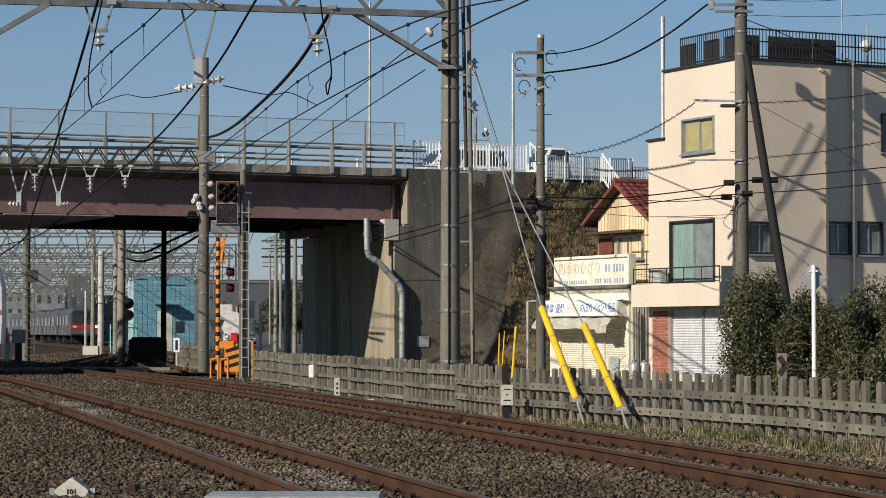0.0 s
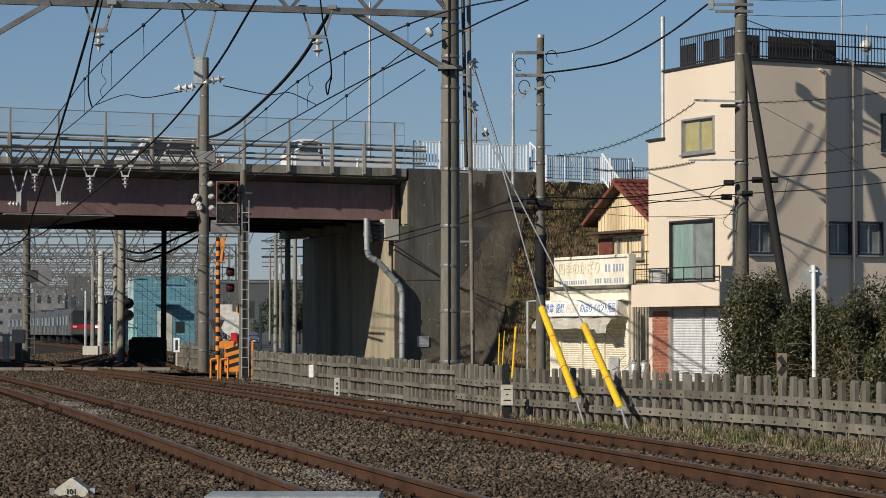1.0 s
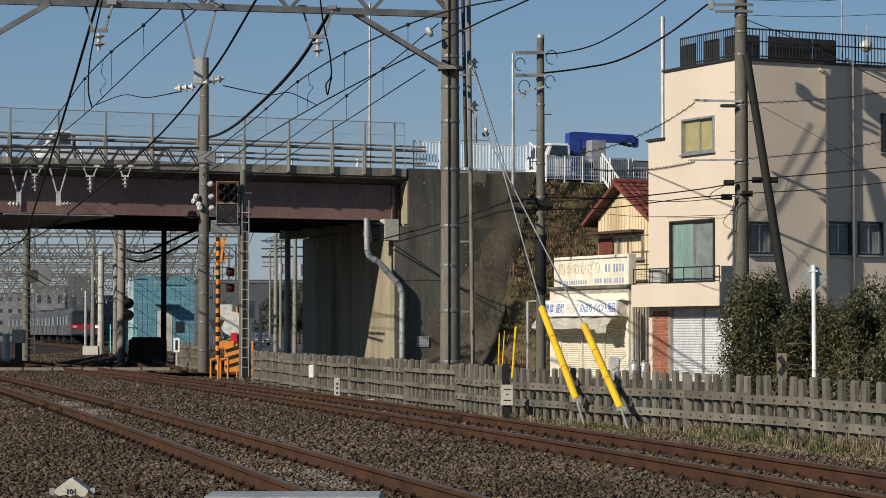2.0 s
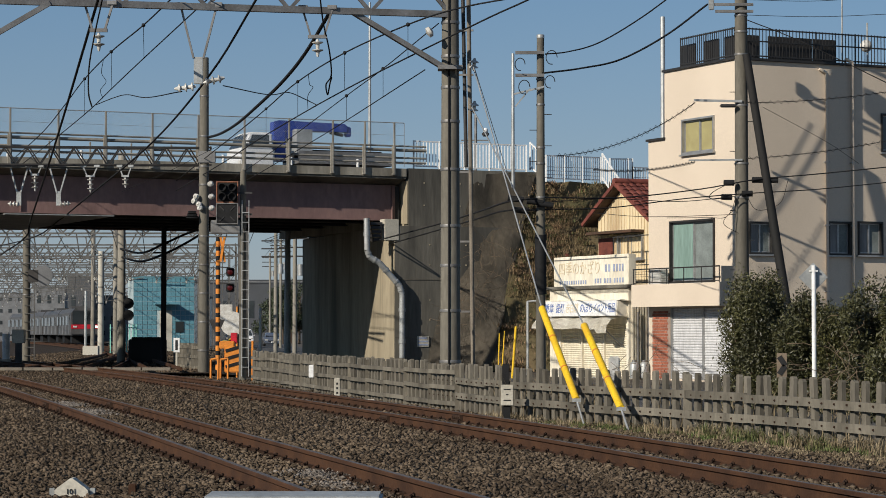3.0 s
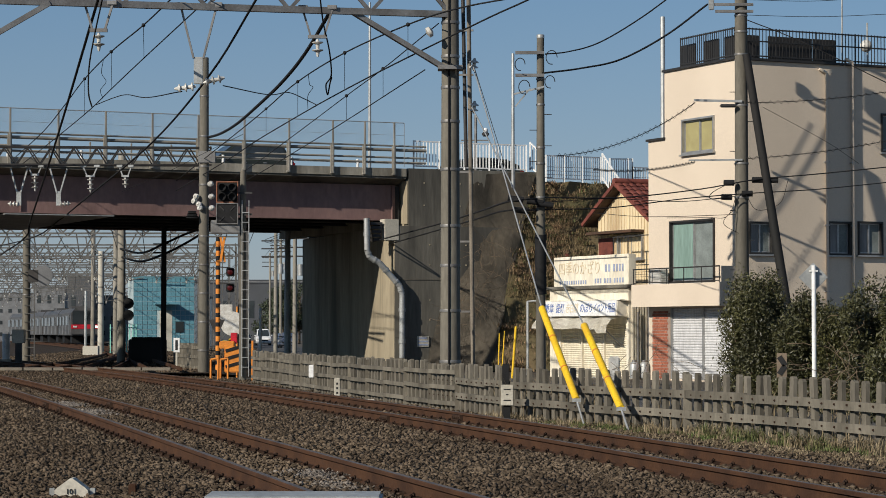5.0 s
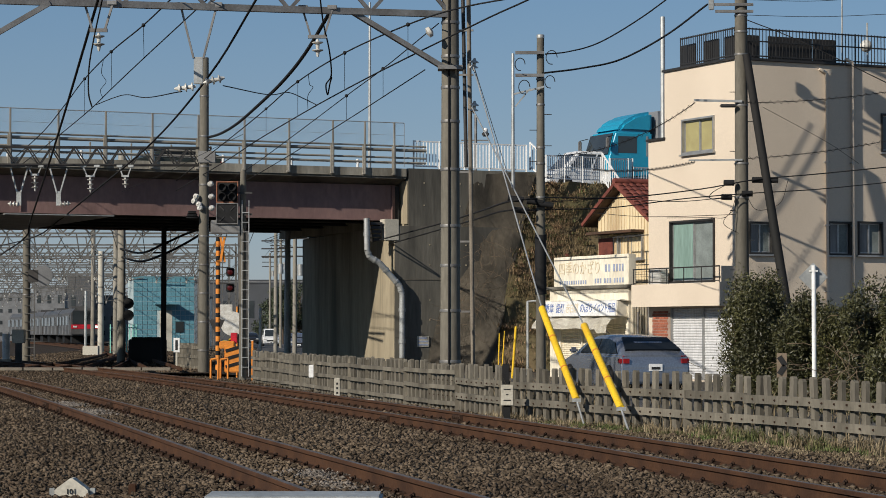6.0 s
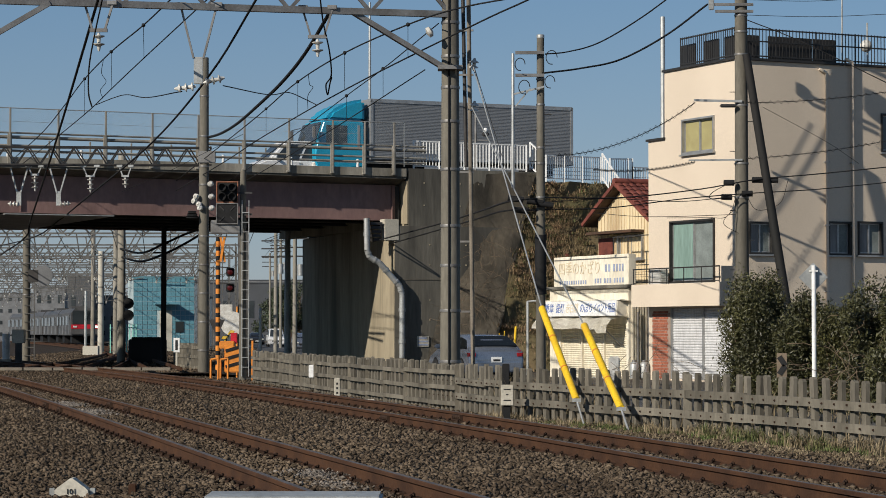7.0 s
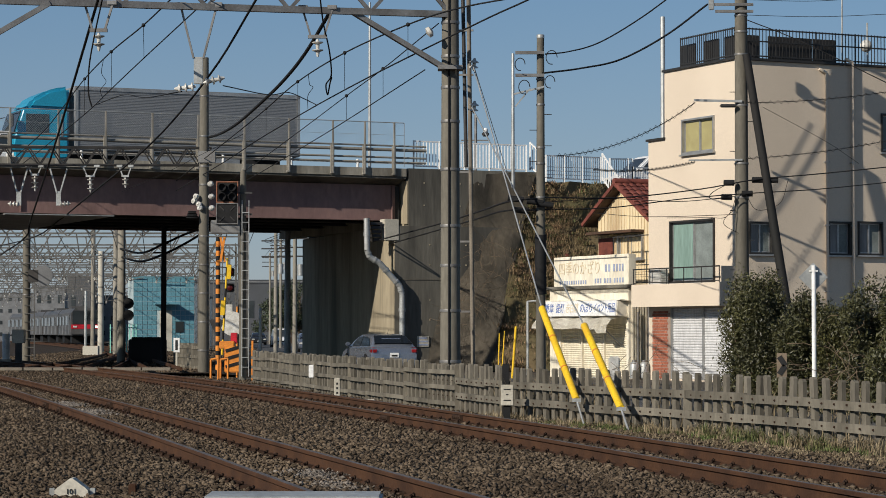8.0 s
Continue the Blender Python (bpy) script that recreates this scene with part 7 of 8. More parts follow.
tree((-23.486, 330, GROUND), 6.6, 2.4, 4000, 21)
tree((-21.005, 318, GROUND), 7.6, 2.6, 4500, 22)
tree((-19.023, 322, GROUND), 8.4, 2.8, 4500, 23)
tree((-21.585, 345, GROUND), 7.8, 2.6, 3500, 24)
for x, y, h in ((-11.704, 170, 8.2), (-15.353, 230, 10.0), (-21.351, 300, 11.0), (-9.141, 150, 7.6)):
    u = pole("utility_pole", (x, y, GROUND), 0.15, 0.12, h, "grey utility pole along the far lane", "utility pole", "pole_light", group="far utility poles")
    for k in range(3):
        part("crossarm", bar(bm_new(), (-1.0, 0, h - 0.3 - 0.55 * k), (1.0, 0, h - 0.3 - 0.55 * k), 0.09, 0.09), M["steel_dark"], u)
    part("transformer", rod(bm_new(), (0.35, 0, h - 2.6), (0.35, 0, h - 1.9), 0.2, seg=12), M["galv"], u, smooth=True)
for k in range(5):
    wire("utility_cable", [(-9.141 - 0.8 + 0.4 * k, 150, 7.3), (-11.704 - 0.8 + 0.4 * k, 170, 7.6), (-15.353 - 0.8 + 0.4 * k, 230, 9.4), (-21.351 - 0.8 + 0.4 * k, 300, 10.4)], 0.02, "utility cable along the far lane", group="far utility cables")

# ---- small things beside the track and road ----
mb = empty("trackside_marker", "white trackside marker box with a peaked top", "marker", Matrix.Translation((-3.1, 20.4, -0.175)))
part("body", prism(bm_new(), [(-0.14, -0.16), (0.14, -0.16), (0.14, 0.075), (0.115, 0.1), (0.1, 0.11), (0.012, 0.175), (-0.012, 0.175), (-0.1, 0.11), (-0.115, 0.1), (-0.14, 0.075)], 0.16), M["concrete_white"], mb)
for s in (-1, 1):
    part("handle", bar(bm_new(), (s * 0.15, 0, 0.06), (s * 0.19, 0, 0.06), 0.05, 0.06), M["galv"], mb)
lettering("lettering", "101", pose(0.0, -0.085, 0.065), 0.062, M["print_black"], mb)
st = empty("iron_stake", "short rusty iron stake in the ballast", "stake", Matrix.Translation((-2.621, 20.6, -0.2)))
part("stake", box(bm_new(), (0, 0, 0.06), (0.07, 0.07, 0.16), bevel=0.01), M["rail"], st)
cs = empty("cable_trough_lid", "pale concrete cable trough lid by the track", "trough lid", Matrix.Translation((-0.843, 14.0, -0.15)))
part("lid", box(bm_new(), (0, -0.2, 0.42), (1.0, 0.5, 0.07), bevel=0.015), M["galv"], cs)
part("trough", box(bm_new(), (0, -0.2, 0.19), (0.92, 0.42, 0.39), bevel=0.01), M["concrete"], cs)
pb = empty("trackside_box", "white lettered equipment plate on a stand", "equipment box", Matrix.Translation((1.12, 42.6, GROUND)))
part("stand", box(bm_new(), (0, 0, 0.2), (0.12, 0.06, 0.5)), M["black"], pb)
part("plate", box(bm_new(), (0, -0.05, 0.42), (0.22, 0.06, 0.36), bevel=0.01), M["concrete_white"], pb)
for k, w in ((0.52, 0.15), (0.43, 0.05), (0.33, 0.16)):
    part("lettering_bar", box(bm_new(), (0, -0.084, k), (w * 0.8, 0.004, 0.018)), M["print_black"], pb)
ts = empty("black_post", "stout black post at the fence", "post", Matrix.Translation((1.131, 43.8, GROUND)))
part("shaft", box(bm_new(), (0, 0, 0.4), (0.13, 0.13, 1.1), bevel=0.01), M["black"], ts)
ws = empty("distance_marker", "small white distance marker stake with bars", "marker", Matrix.Translation((-2.305, 53, GROUND)))
part("stake", box(bm_new(), (0, 0, 0.25), (0.13, 0.06, 0.55), bevel=0.01), M["concrete_white"], ws)
for k in (0.2, 0.3, 0.4):
    part("lettering_bar", box(bm_new(), (0, -0.033, k), (0.04, 0.005, 0.045)), M["print_black"], ws)
ws = empty("white_plate", "small white plate fixed to the fence", "plate", Matrix.Translation((-3.356, 62, 0.227)))
part("plate", box(bm_new(), (0, -0.1, 0), (0.12, 0.03, 0.32)), M["white"], ws)
bs = empty("wooden_block", "short plank lying by the rail", "plank", Matrix.Translation((-1.557, 46.5, -0.1)))
part("plank", box(bm_new(), (0, 0, 0), (0.5, 0.3, 0.08), bevel=0.01), M["concrete_white"], bs)
rsn = empty("road_sign", "back of a diamond road sign on a white post", "road sign", Matrix.Translation((6.561, 43, GROUND)))
part("post", rod(bm_new(), (0, 0, -0.1), (0, 0, 2.4 - GROUND), 0.04, seg=14), M["white"], rsn, smooth=True)
part("plate", box(bm_new(), (0, 0, 0), (0.37, 0.02, 0.37), pose(0.0, 0.06, 2.21 - GROUND - 0.02, 0, 45, 0), 0.005), M["galv"], rsn, "bare grey sign back")
part("clamp", box(bm_new(), (0, 0.02, 2.3 - GROUND), (0.14, 0.1, 0.03)), M["white"], rsn)
ch = empty("chevron_sign", "small weathered chevron board behind the fence", "road sign", Matrix.Translation((5.782, 41.5, GROUND)))
part("board", box(bm_new(), (0, 0, 0.652 - GROUND), (0.18, 0.03, 0.42), bevel=0.008), M["wood_board"], ch)
for s in (-1, 1):
    part("chevron_bar", bar(bm_new(), (-0.05, -0.02, 0.652 - GROUND + s * 0.15), (0.05, -0.02, 0.652 - GROUND), 0.012, 0.09), M["print_black"], ch)
part("post", rod(bm_new(), (0, 0.05, -0.1), (0, 0.05, 1.1), 0.03, seg=8), M["steel_dark"], ch)
# yellow barrier at the foot of the slope
for a, b in (((2.267, 80, 0.161), (2.399, 80, 1.406)), ((1.803, 80, 0.161), (1.859, 80, 1.183)), ((1.914, 80, 0.161), (2.027, 80, 1.257))):
    yb = empty("yellow_pole", "slender yellow guard pole at the foot of the slope", "guard pole", Matrix.Translation((a[0], a[1], GROUND)), "yellow guard poles")
    part("shaft", rod(bm_new(), (0, 0, -0.1), (b[0] - a[0], 0, b[2] - GROUND), 0.04 if a[0] > 2.2 else 0.02, seg=10), M["yellow"], yb, smooth=True)


# ---- vehicles ----
def wheel(parent, x, y, r, w=0.2):
    wh = empty("wheel", "", "")
    wh.parent = parent
    s = 1 if y > 0 else -1
    m = pose(x, y, r, -90 * s, 0, 0)
    part("tyre", lathe(bm_new(), [(r * 0.62, -w / 2), (r * 0.95, -w / 2), (r, -w / 3), (r, w / 3), (r * 0.95, w / 2), (r * 0.62, w / 2)], 22, m), M["tyre"], wh, smooth=True)
    part("rim", lathe(bm_new(), [(r * 0.61, -w * 0.3), (r * 0.61, w * 0.4), (r * 0.5, w * 0.3), (r * 0.15, w * 0.42)], 18, m), M["alu"], wh, smooth=True)
    return wh


def cabin(parent, low, high, half, inset, paint, panes, belt, roof, name="cabin"):
    """A glazed upper body: low and high are the rear and front ends at the belt and at the roof."""
    (x0, x1), (t0, t1) = low, high
    bm = bm_new()
    a = [Vector(p) for p in ((x0, -half, belt), (x1, -half, belt), (x1, half, belt), (x0, half, belt))]
    q = half - inset
    b = [Vector(p) for p in ((t0, -q, roof), (t1, -q, roof), (t1, q, roof), (t0, q, roof))]
    solid(bm, a, b)
    bmesh.ops.bevel(bm, geom=bm.edges[:], offset=0.07, segments=3, affect="EDGES", clamp_overlap=True)
    part(name, bm, paint, parent, smooth=True)

    def at(u, v, s):
        e = 0.008
        xb, xt = x0 + (x1 - x0) * u, t0 + (t1 - t0) * u
        return Vector((xb + (xt - xb) * v, s * (half + (q - half) * v + e), belt + (roof - belt) * v))

    for s in (-1, 1):
        for u0, u1 in panes:
            bm = bm_new()
            pts = [at(u0, 0.1, s), at(u1, 0.1, s), at(u1, 0.84, s), at(u0, 0.84, s)]
            solid(bm, [p - Vector((0, s * 0.02, 0)) for p in pts], pts)
            part("side_window", bm, M["pane"], parent)
    for xb, xt, e in ((x0, t0, -1), (x1, t1, 1)):
        bm = bm_new()
        pts = []
        for v, k in ((0.08, -1), (0.08, 1), (0.86, 1), (0.86, -1)):
            w = (half + (q - half) * v) * 0.86
            pts.append(Vector((xb + (xt - xb) * v + e * 0.012, k * w, belt + (roof - belt) * v)))
        solid(bm, [p - Vector((e * 0.03, 0, 0)) for p in pts], pts)
        part("rear_window" if e < 0 else "windscreen", bm, M["pane"], parent)


def lofted_cabin(parent, half, paint, belt, H):
    """A rounded upper body of a hatchback, with its glass."""
    line = [(-2.16, belt), (-2.0, belt + 0.13), (-1.72, belt + 0.3), (-1.38, H - 0.06), (-0.9, H - 0.015), (-0.4, H), (0.0, H - 0.01), (0.32, H - 0.06), (0.8, belt + 0.26), (1.28, belt + 0.02)]

    def wide(z):
        return half - 0.17 * max(0.0, min(1.0, (z - belt) / (H - belt)))

    bm = bm_new()
    rings = []
    for x, z in line:
        w = wide(z)
        rings.append([bm.verts.new(p) for p in ((x, -half, belt - 0.06), (x, -w, max(z - 0.07, belt - 0.05)), (x, -w * 0.88, z - 0.015), (x, -w * 0.45, z + 0.008), (x, w * 0.45, z + 0.008), (x, w * 0.88, z - 0.015), (x, w, max(z - 0.07, belt - 0.05)), (x, half, belt - 0.06))])
    for r0, r1 in zip(rings, rings[1:]):
        for i in range(7):
            bm.faces.new((r0[i], r0[i + 1], r1[i + 1], r1[i]))
    bm.faces.new(rings[0])
    bm.faces.new(rings[-1][::-1])
    part("cabin", bm, paint, parent, smooth=True)

    def pane(name, pts, out):
        part(name, solid(bm_new(), [Vector(p) - Vector(out) * 0.02 for p in pts], [Vector(p) + Vector(out) * (0.05 if out[0] < 0 else 0.016) for p in pts]), M["car_glass"], parent)

    a, b = 0.88, 0.82
    pane("rear_window", [(-2.04, -wide(belt + 0.1) * a, belt + 0.1), (-2.04, wide(belt + 0.1) * a, belt + 0.1), (-1.45, wide(H - 0.1) * b, H - 0.095), (-1.45, -wide(H - 0.1) * b, H - 0.095)], (-0.6, 0, 0.7))
    pane("windscreen", [(1.2, -wide(belt + 0.06) * a, belt + 0.07), (1.2, wide(belt + 0.06) * a, belt + 0.07), (0.42, wide(H - 0.1) * b, H - 0.11), (0.42, -wide(H - 0.1) * b, H - 0.11)], (0.5, 0, 0.8))
    for s in (-1, 1):
        for shape in ([(-1.78, 0.04), (-1.42, 0.3), (-0.95, 0.375), (-0.52, 0.385), (-0.5, 0.04)], [(-0.42, 0.04), (-0.44, 0.385), (0.02, 0.37), (0.3, 0.31), (0.78, 0.04)]):
            pane("side_window", [(x, s * (wide(belt + z + 0.05) + 0.004), belt + z) for x, z in shape], (0, s, 0))


def road_car(name, label, category, L, W, H, belt, paint, low, high, panes, group=""):
    """A car; it heads along x."""
    c = empty(name, label, category, None, group)
    h = L / 2
    bm = bm_new()
    out = [(-h, 0.32), (-h - 0.02, 0.62), (-h + 0.05, belt), (low[1], belt + 0.02), (h - 0.28, belt - 0.16), (h - 0.04, belt - 0.36), (h, 0.5), (h - 0.06, 0.26), (h - 0.4, 0.2), (-h + 0.4, 0.2)]
    prism(bm, out, W)
    bmesh.ops.bevel(bm, geom=bm.edges[:], offset=0.06, segments=3, affect="EDGES", clamp_overlap=True)
    part("body", bm, paint, c, smooth=True)
    if name == "hatchback":
        lofted_cabin(c, W / 2 - 0.04, paint, belt, H)
    else:
        cabin(c, low, high, W / 2 - 0.05, 0.15, paint, panes, belt - 0.03, H)
    r = 0.32
    for x in (-h + 0.78, h - 0.85):
        for y in (-W / 2 + 0.07, W / 2 - 0.07):
            part("wheel_arch", rod(bm_new(), (x, y - 0.075, r + 0.02), (x, y + 0.075, r + 0.02), r + 0.05, seg=22), M["black"], c)
            wheel(c, x, y + (0.02 if y > 0 else -0.02), r, 0.19)
    for s in (-1, 1):
        part("tail_lamp", box(bm_new(), (-h + 0.12, s * (W / 2 - 0.14), belt - 0.14), (0.3, 0.28, 0.25), bevel=0.07), M["tail_red"], c, "red tail lamp")
        part("headlamp", box(bm_new(), (h - 0.14, s * (W / 2 - 0.22), belt - 0.3), (0.22, 0.34, 0.14), bevel=0.04), M["porcelain"], c, "clear headlamp")
        part("door_mirror", box(bm_new(), (low[1] - 0.35, s * (W / 2 + 0.08), belt + 0.1), (0.12, 0.2, 0.14), bevel=0.04), paint, c)
        for k in (0.36, 0.62):
            part("door_handle", box(bm_new(), (low[0] + (low[1] - low[0]) * k, s * (W / 2 + 0.005), belt - 0.12), (0.16, 0.03, 0.03)), M["alu"], c)
    part("rear_bumper", box(bm_new(), (-h - 0.02, 0, 0.42), (0.14, W * 0.94, 0.28), bevel=0.05), paint, c)
    part("front_grille", box(bm_new(), (h - 0.01, 0, belt - 0.42), (0.05, W * 0.55, 0.16), bevel=0.02), M["black"], c)
    for e in (-1, 1):
        part("number_plate", box(bm_new(), (e * (h + (0.03 if e > 0 else 0.03)), 0, 0.66 if e < 0 else 0.42), (0.02, 0.33, 0.165)), M["white"], c)
        part("plate_bar", box(bm_new(), (e * (h + 0.042), 0, (0.66 if e < 0 else 0.42) - 0.02), (0.006, 0.22, 0.06)), M["print_black"], c)
    part("antenna", rod(bm_new(), (high[0] + 0.15, 0, H - 0.02), (high[0] + 0.02, 0, H + 0.14), 0.008, seg=5), M["black"], c)
    return c


PANES = ((0.05, 0.3), (0.33, 0.62), (0.65, 0.93))


def minivan(label, paint, H=1.85):
    return road_car("minivan", label, "car", 4.7, 1.7, H, 1.0, paint, (-2.3, 1.65), (-2.05, 0.75), PANES)


def suv(label, paint, H=1.65):
    return road_car("suv", label, "car", 4.6, 1.82, H, 0.98, paint, (-2.2, 1.25), (-1.85, 0.3), PANES)


def hatchback(label, paint):
    return road_car("hatchback", label, "car", 4.4, 1.74, 1.43, 0.95, paint, (-2.14, 1.2), (-1.4, 0.1), ((0.1, 0.34), (0.37, 0.63), (0.66, 0.92)))


def pickup():
    """A small white flat-bed truck."""
    c = empty("flatbed_truck", "small white flat-bed truck", "truck")
    part("chassis", box(bm_new(), (-0.2, 0, 0.5), (4.6, 1.1, 0.2)), M["black"], c)
    bm = box(bm_new(), (1.75, 0, 0.95), (1.3, 1.65, 0.85), bevel=0.08)
    part("cab_body", bm, M["paint_white"], c, smooth=True)
    cabin(c, (1.15, 2.38), (1.2, 2.0), 0.81, 0.08, M["paint_white"], ((0.12, 0.85),), 1.33, 1.95)
    part("bed_floor", box(bm_new(), (-0.75, 0, 0.78), (3.5, 1.65, 0.12)), M["paint_white"], c)
    for s in (-1, 1):
        part("side_gate", box(bm_new(), (-0.75, s * 0.81, 1.0), (3.5, 0.04, 0.36), bevel=0.01), M["paint_white"], c)
        part("headlamp", box(bm_new(), (2.42, s * 0.6, 0.8), (0.06, 0.25, 0.2), bevel=0.02), M["porcelain"], c)
        part("tail_lamp", box(bm_new(), (-2.52, s * 0.6, 0.6), (0.06, 0.3, 0.12)), M["tail_red"], c)
    part("tail_gate", box(bm_new(), (-2.49, 0, 1.0), (0.04, 1.6, 0.36)), M["paint_white"], c)
    part("guard_frame", box(bm_new(), (1.02, 0, 1.35), (0.05, 1.55, 0.9)), M["paint_white"], c)
    for x in (-1.6, 1.6):
        for y in (-0.72, 0.72):
            wheel(c, x, y, 0.3, 0.18)
    return c


def crane_truck():
    """A small white truck with a blue folded crane boom."""
    c = empty("crane_truck", "white truck carrying a folded blue crane boom", "crane truck")
    part("chassis", box(bm_new(), (-0.3, 0, 0.65), (6.2, 0.9, 0.25)), M["black"], c)
    part("cab_body", box(bm_new(), (2.45, 0, 1.05), (1.5, 1.9, 0.95), bevel=0.1), M["paint_white"], c, smooth=True)
    cabin(c, (1.75, 3.15), (1.8, 2.8), 0.93, 0.08, M["paint_white"], ((0.15, 0.85),), 1.45, 2.15)
    part("bed_floor", box(bm_new(), (-1.55, 0, 0.95), (4.4, 1.9, 0.12)), M["steel_grey"], c)
    for s in (-1, 1):
        part("side_gate", box(bm_new(), (-1.55, s * 0.94, 1.2), (4.4, 0.04, 0.45), bevel=0.01), M["steel_grey"], c)
        part("headlamp", box(bm_new(), (3.2, s * 0.7, 0.85), (0.06, 0.3, 0.2), bevel=0.02), M["porcelain"], c)
    part("load", box(bm_new(), (-1.6, 0, 1.25), (3.6, 1.5, 0.5), bevel=0.12), M["strut"], c)
    part("crane_column", box(bm_new(), (1.2, 0, 1.75), (0.5, 0.5, 1.5), bevel=0.05), M["paint_blue"], c)
    part("crane_boom", prism(bm_new(), [(1.5, 2.1), (1.5, 2.66), (1.25, 2.74), (-1.75, 2.68), (-1.85, 2.6), (-1.85, 2.34), (0.1, 2.32), (0.45, 2.22), (0.75, 1.95)], 0.42), M["paint_blue"], c)
    part("stake_frame", box(bm_new(), (0.3, 0, 1.85), (0.7, 1.5, 1.0)), M["galv"], c, "pale steel stake frame behind the crane")
    part("boom_head", box(bm_new(), (-1.95, 0, 2.36), (0.24, 0.34, 0.44), bevel=0.05), M["paint_blue"], c)
    part("hydraulic_ram", rod(bm_new(), (-1.7, 0.1, 2.2), (-1.1, 0.1, 2.3), 0.07, seg=10), M["steel_dark"], c)
    part("boom_bar", box(bm_new(), (-1.0, -0.216, 2.56), (0.5, 0.006, 0.06)), M["white"], c)
    for x in (-2.2, 2.3):
        for y in (-0.82, 0.82):
            wheel(c, x, y, 0.36, 0.24)
    return c


def box_truck():
    """A long truck with a cyan cab and a grey ribbed box."""
    L = 12.2
    c = empty("box_truck", "long truck with a cyan cab and grey ribbed cargo box", "truck")
    part("chassis", box(bm_new(), (-0.6, 0, 0.85), (9.8, 0.9, 0.3)), M["black"], c)
    cab = empty("cab", "", "")
    cab.parent = c
    h = L / 2
    bm = bm_new()
    prism(bm, [(h - 2.25, 0.75), (h - 0.05, 0.55), (h, 1.2), (h - 0.04, 1.75), (h - 0.35, 2.75), (h - 2.25, 2.75)], 2.42)
    bmesh.ops.bevel(bm, geom=bm.edges[:], offset=0.09, segments=3, affect="EDGES", clamp_overlap=True)
    part("cab_body", bm, M["paint_cyan"], cab, smooth=True)
    bm = bm_new()
    prism(bm, [(h - 2.3, 2.7), (h - 0.45, 2.72), (h - 0.75, 3.15), (h - 1.35, 3.5), (h - 2.0, 3.68), (h - 2.3, 3.7)], 2.3)
    bmesh.ops.bevel(bm, geom=bm.edges[:], offset=0.16, segments=4, affect="EDGES", clamp_overlap=True)
    part("roof_fairing", bm, M["paint_cyan"], cab, "smooth cyan roof fairing", smooth=True)
    bm = bm_new()
    solid(bm, [Vector((h - 0.0, y, z)) for y, z in ((-1.1, 1.72), (1.1, 1.72))] + [Vector((h - 0.3, y, 2.66)) for y in (1.05, -1.05)],
          [Vector((h + 0.02, y, z)) for y, z in ((-1.1, 1.72), (1.1, 1.72))] + [Vector((h - 0.28, y, 2.66)) for y in (1.05, -1.05)])
    part("windscreen", bm, M["pane"], cab)
    for s in (-1, 1):
        part("side_window", box(bm_new(), (h - 0.95, s * 1.21, 2.15), (0.95, 0.02, 0.75), bevel=0.005), M["pane"], cab)
        part("vent_strip", box(bm_new(), (h - 1.95, s * 1.215, 2.1), (0.1, 0.02, 0.9)), M["galv"], cab)
        part("mirror", box(bm_new(), (h + 0.12, s * 1.32, 2.2), (0.12, 0.2, 0.5), bevel=0.04), M["steel_grey"], cab)
        part("mirror_arm", bar(bm_new(), (h - 0.25, s * 1.2, 2.55), (h + 0.12, s * 1.32, 2.45), 0.03, 0.03), M["black"], cab)
        part("step", box(bm_new(), (h - 0.7, s * 1.15, 0.6), (0.8, 0.2, 0.12)), M["galv"], cab)
        part("headlamp", box(bm_new(), (h - 0.02, s * 0.9, 0.85), (0.08, 0.4, 0.22), bevel=0.03), M["porcelain"], cab)
    part("bumper", box(bm_new(), (h - 0.02, 0, 0.6), (0.2, 2.4, 0.4), bevel=0.05), M["paint_white"], cab)
    bx = empty("cargo_box", "", "")
    bx.parent = c
    x0, x1 = -h, h - 2.5
    part("box_body", box(bm_new(), ((x0 + x1) / 2, 0, 2.42), (x1 - x0, 2.42, 2.6), bevel=0.015), M["box_grey"], bx)
    rib = None
    for s in (-1, 1):
        for i in range(36):
            m = pose((x0 + x1) / 2, s * 1.215, 1.32 + i * 0.063)
            if rib is None:
                rib = part("panel_rib", box(bm_new(), (0, 0, 0), (x1 - x0 - 0.24, 0.012, 0.03)), M["box_grey"], bx)
                rib.matrix_basis = m
            else:
                piece("panel_rib", rib.data, bx, m)
        for z in (1.22, 3.62):
            part("edge_rail", box(bm_new(), ((x0 + x1) / 2, s * 1.22, z), (x1 - x0, 0.05, 0.12)), M["alu"], bx)
        for x in (x0 + 0.06, x1 - 0.06):
            part("corner_post", box(bm_new(), (x, s * 1.22, 2.42), (0.12, 0.05, 2.5)), M["alu"], bx)
        part("side_guard", box(bm_new(), (-1.2, s * 1.15, 0.75), (4.5, 0.04, 0.4)), M["alu"], bx)
    for z in (1.5, 2.3, 3.1):
        part("door_hinge", box(bm_new(), (x0 - 0.03, -1.12, z), (0.06, 0.12, 0.1)), M["alu"], bx)
    for x in (h - 1.2, -2.6, -3.9):
        for y in (-1.02, 1.02):
            wheel(c, x, y, 0.48, 0.28)
    return c


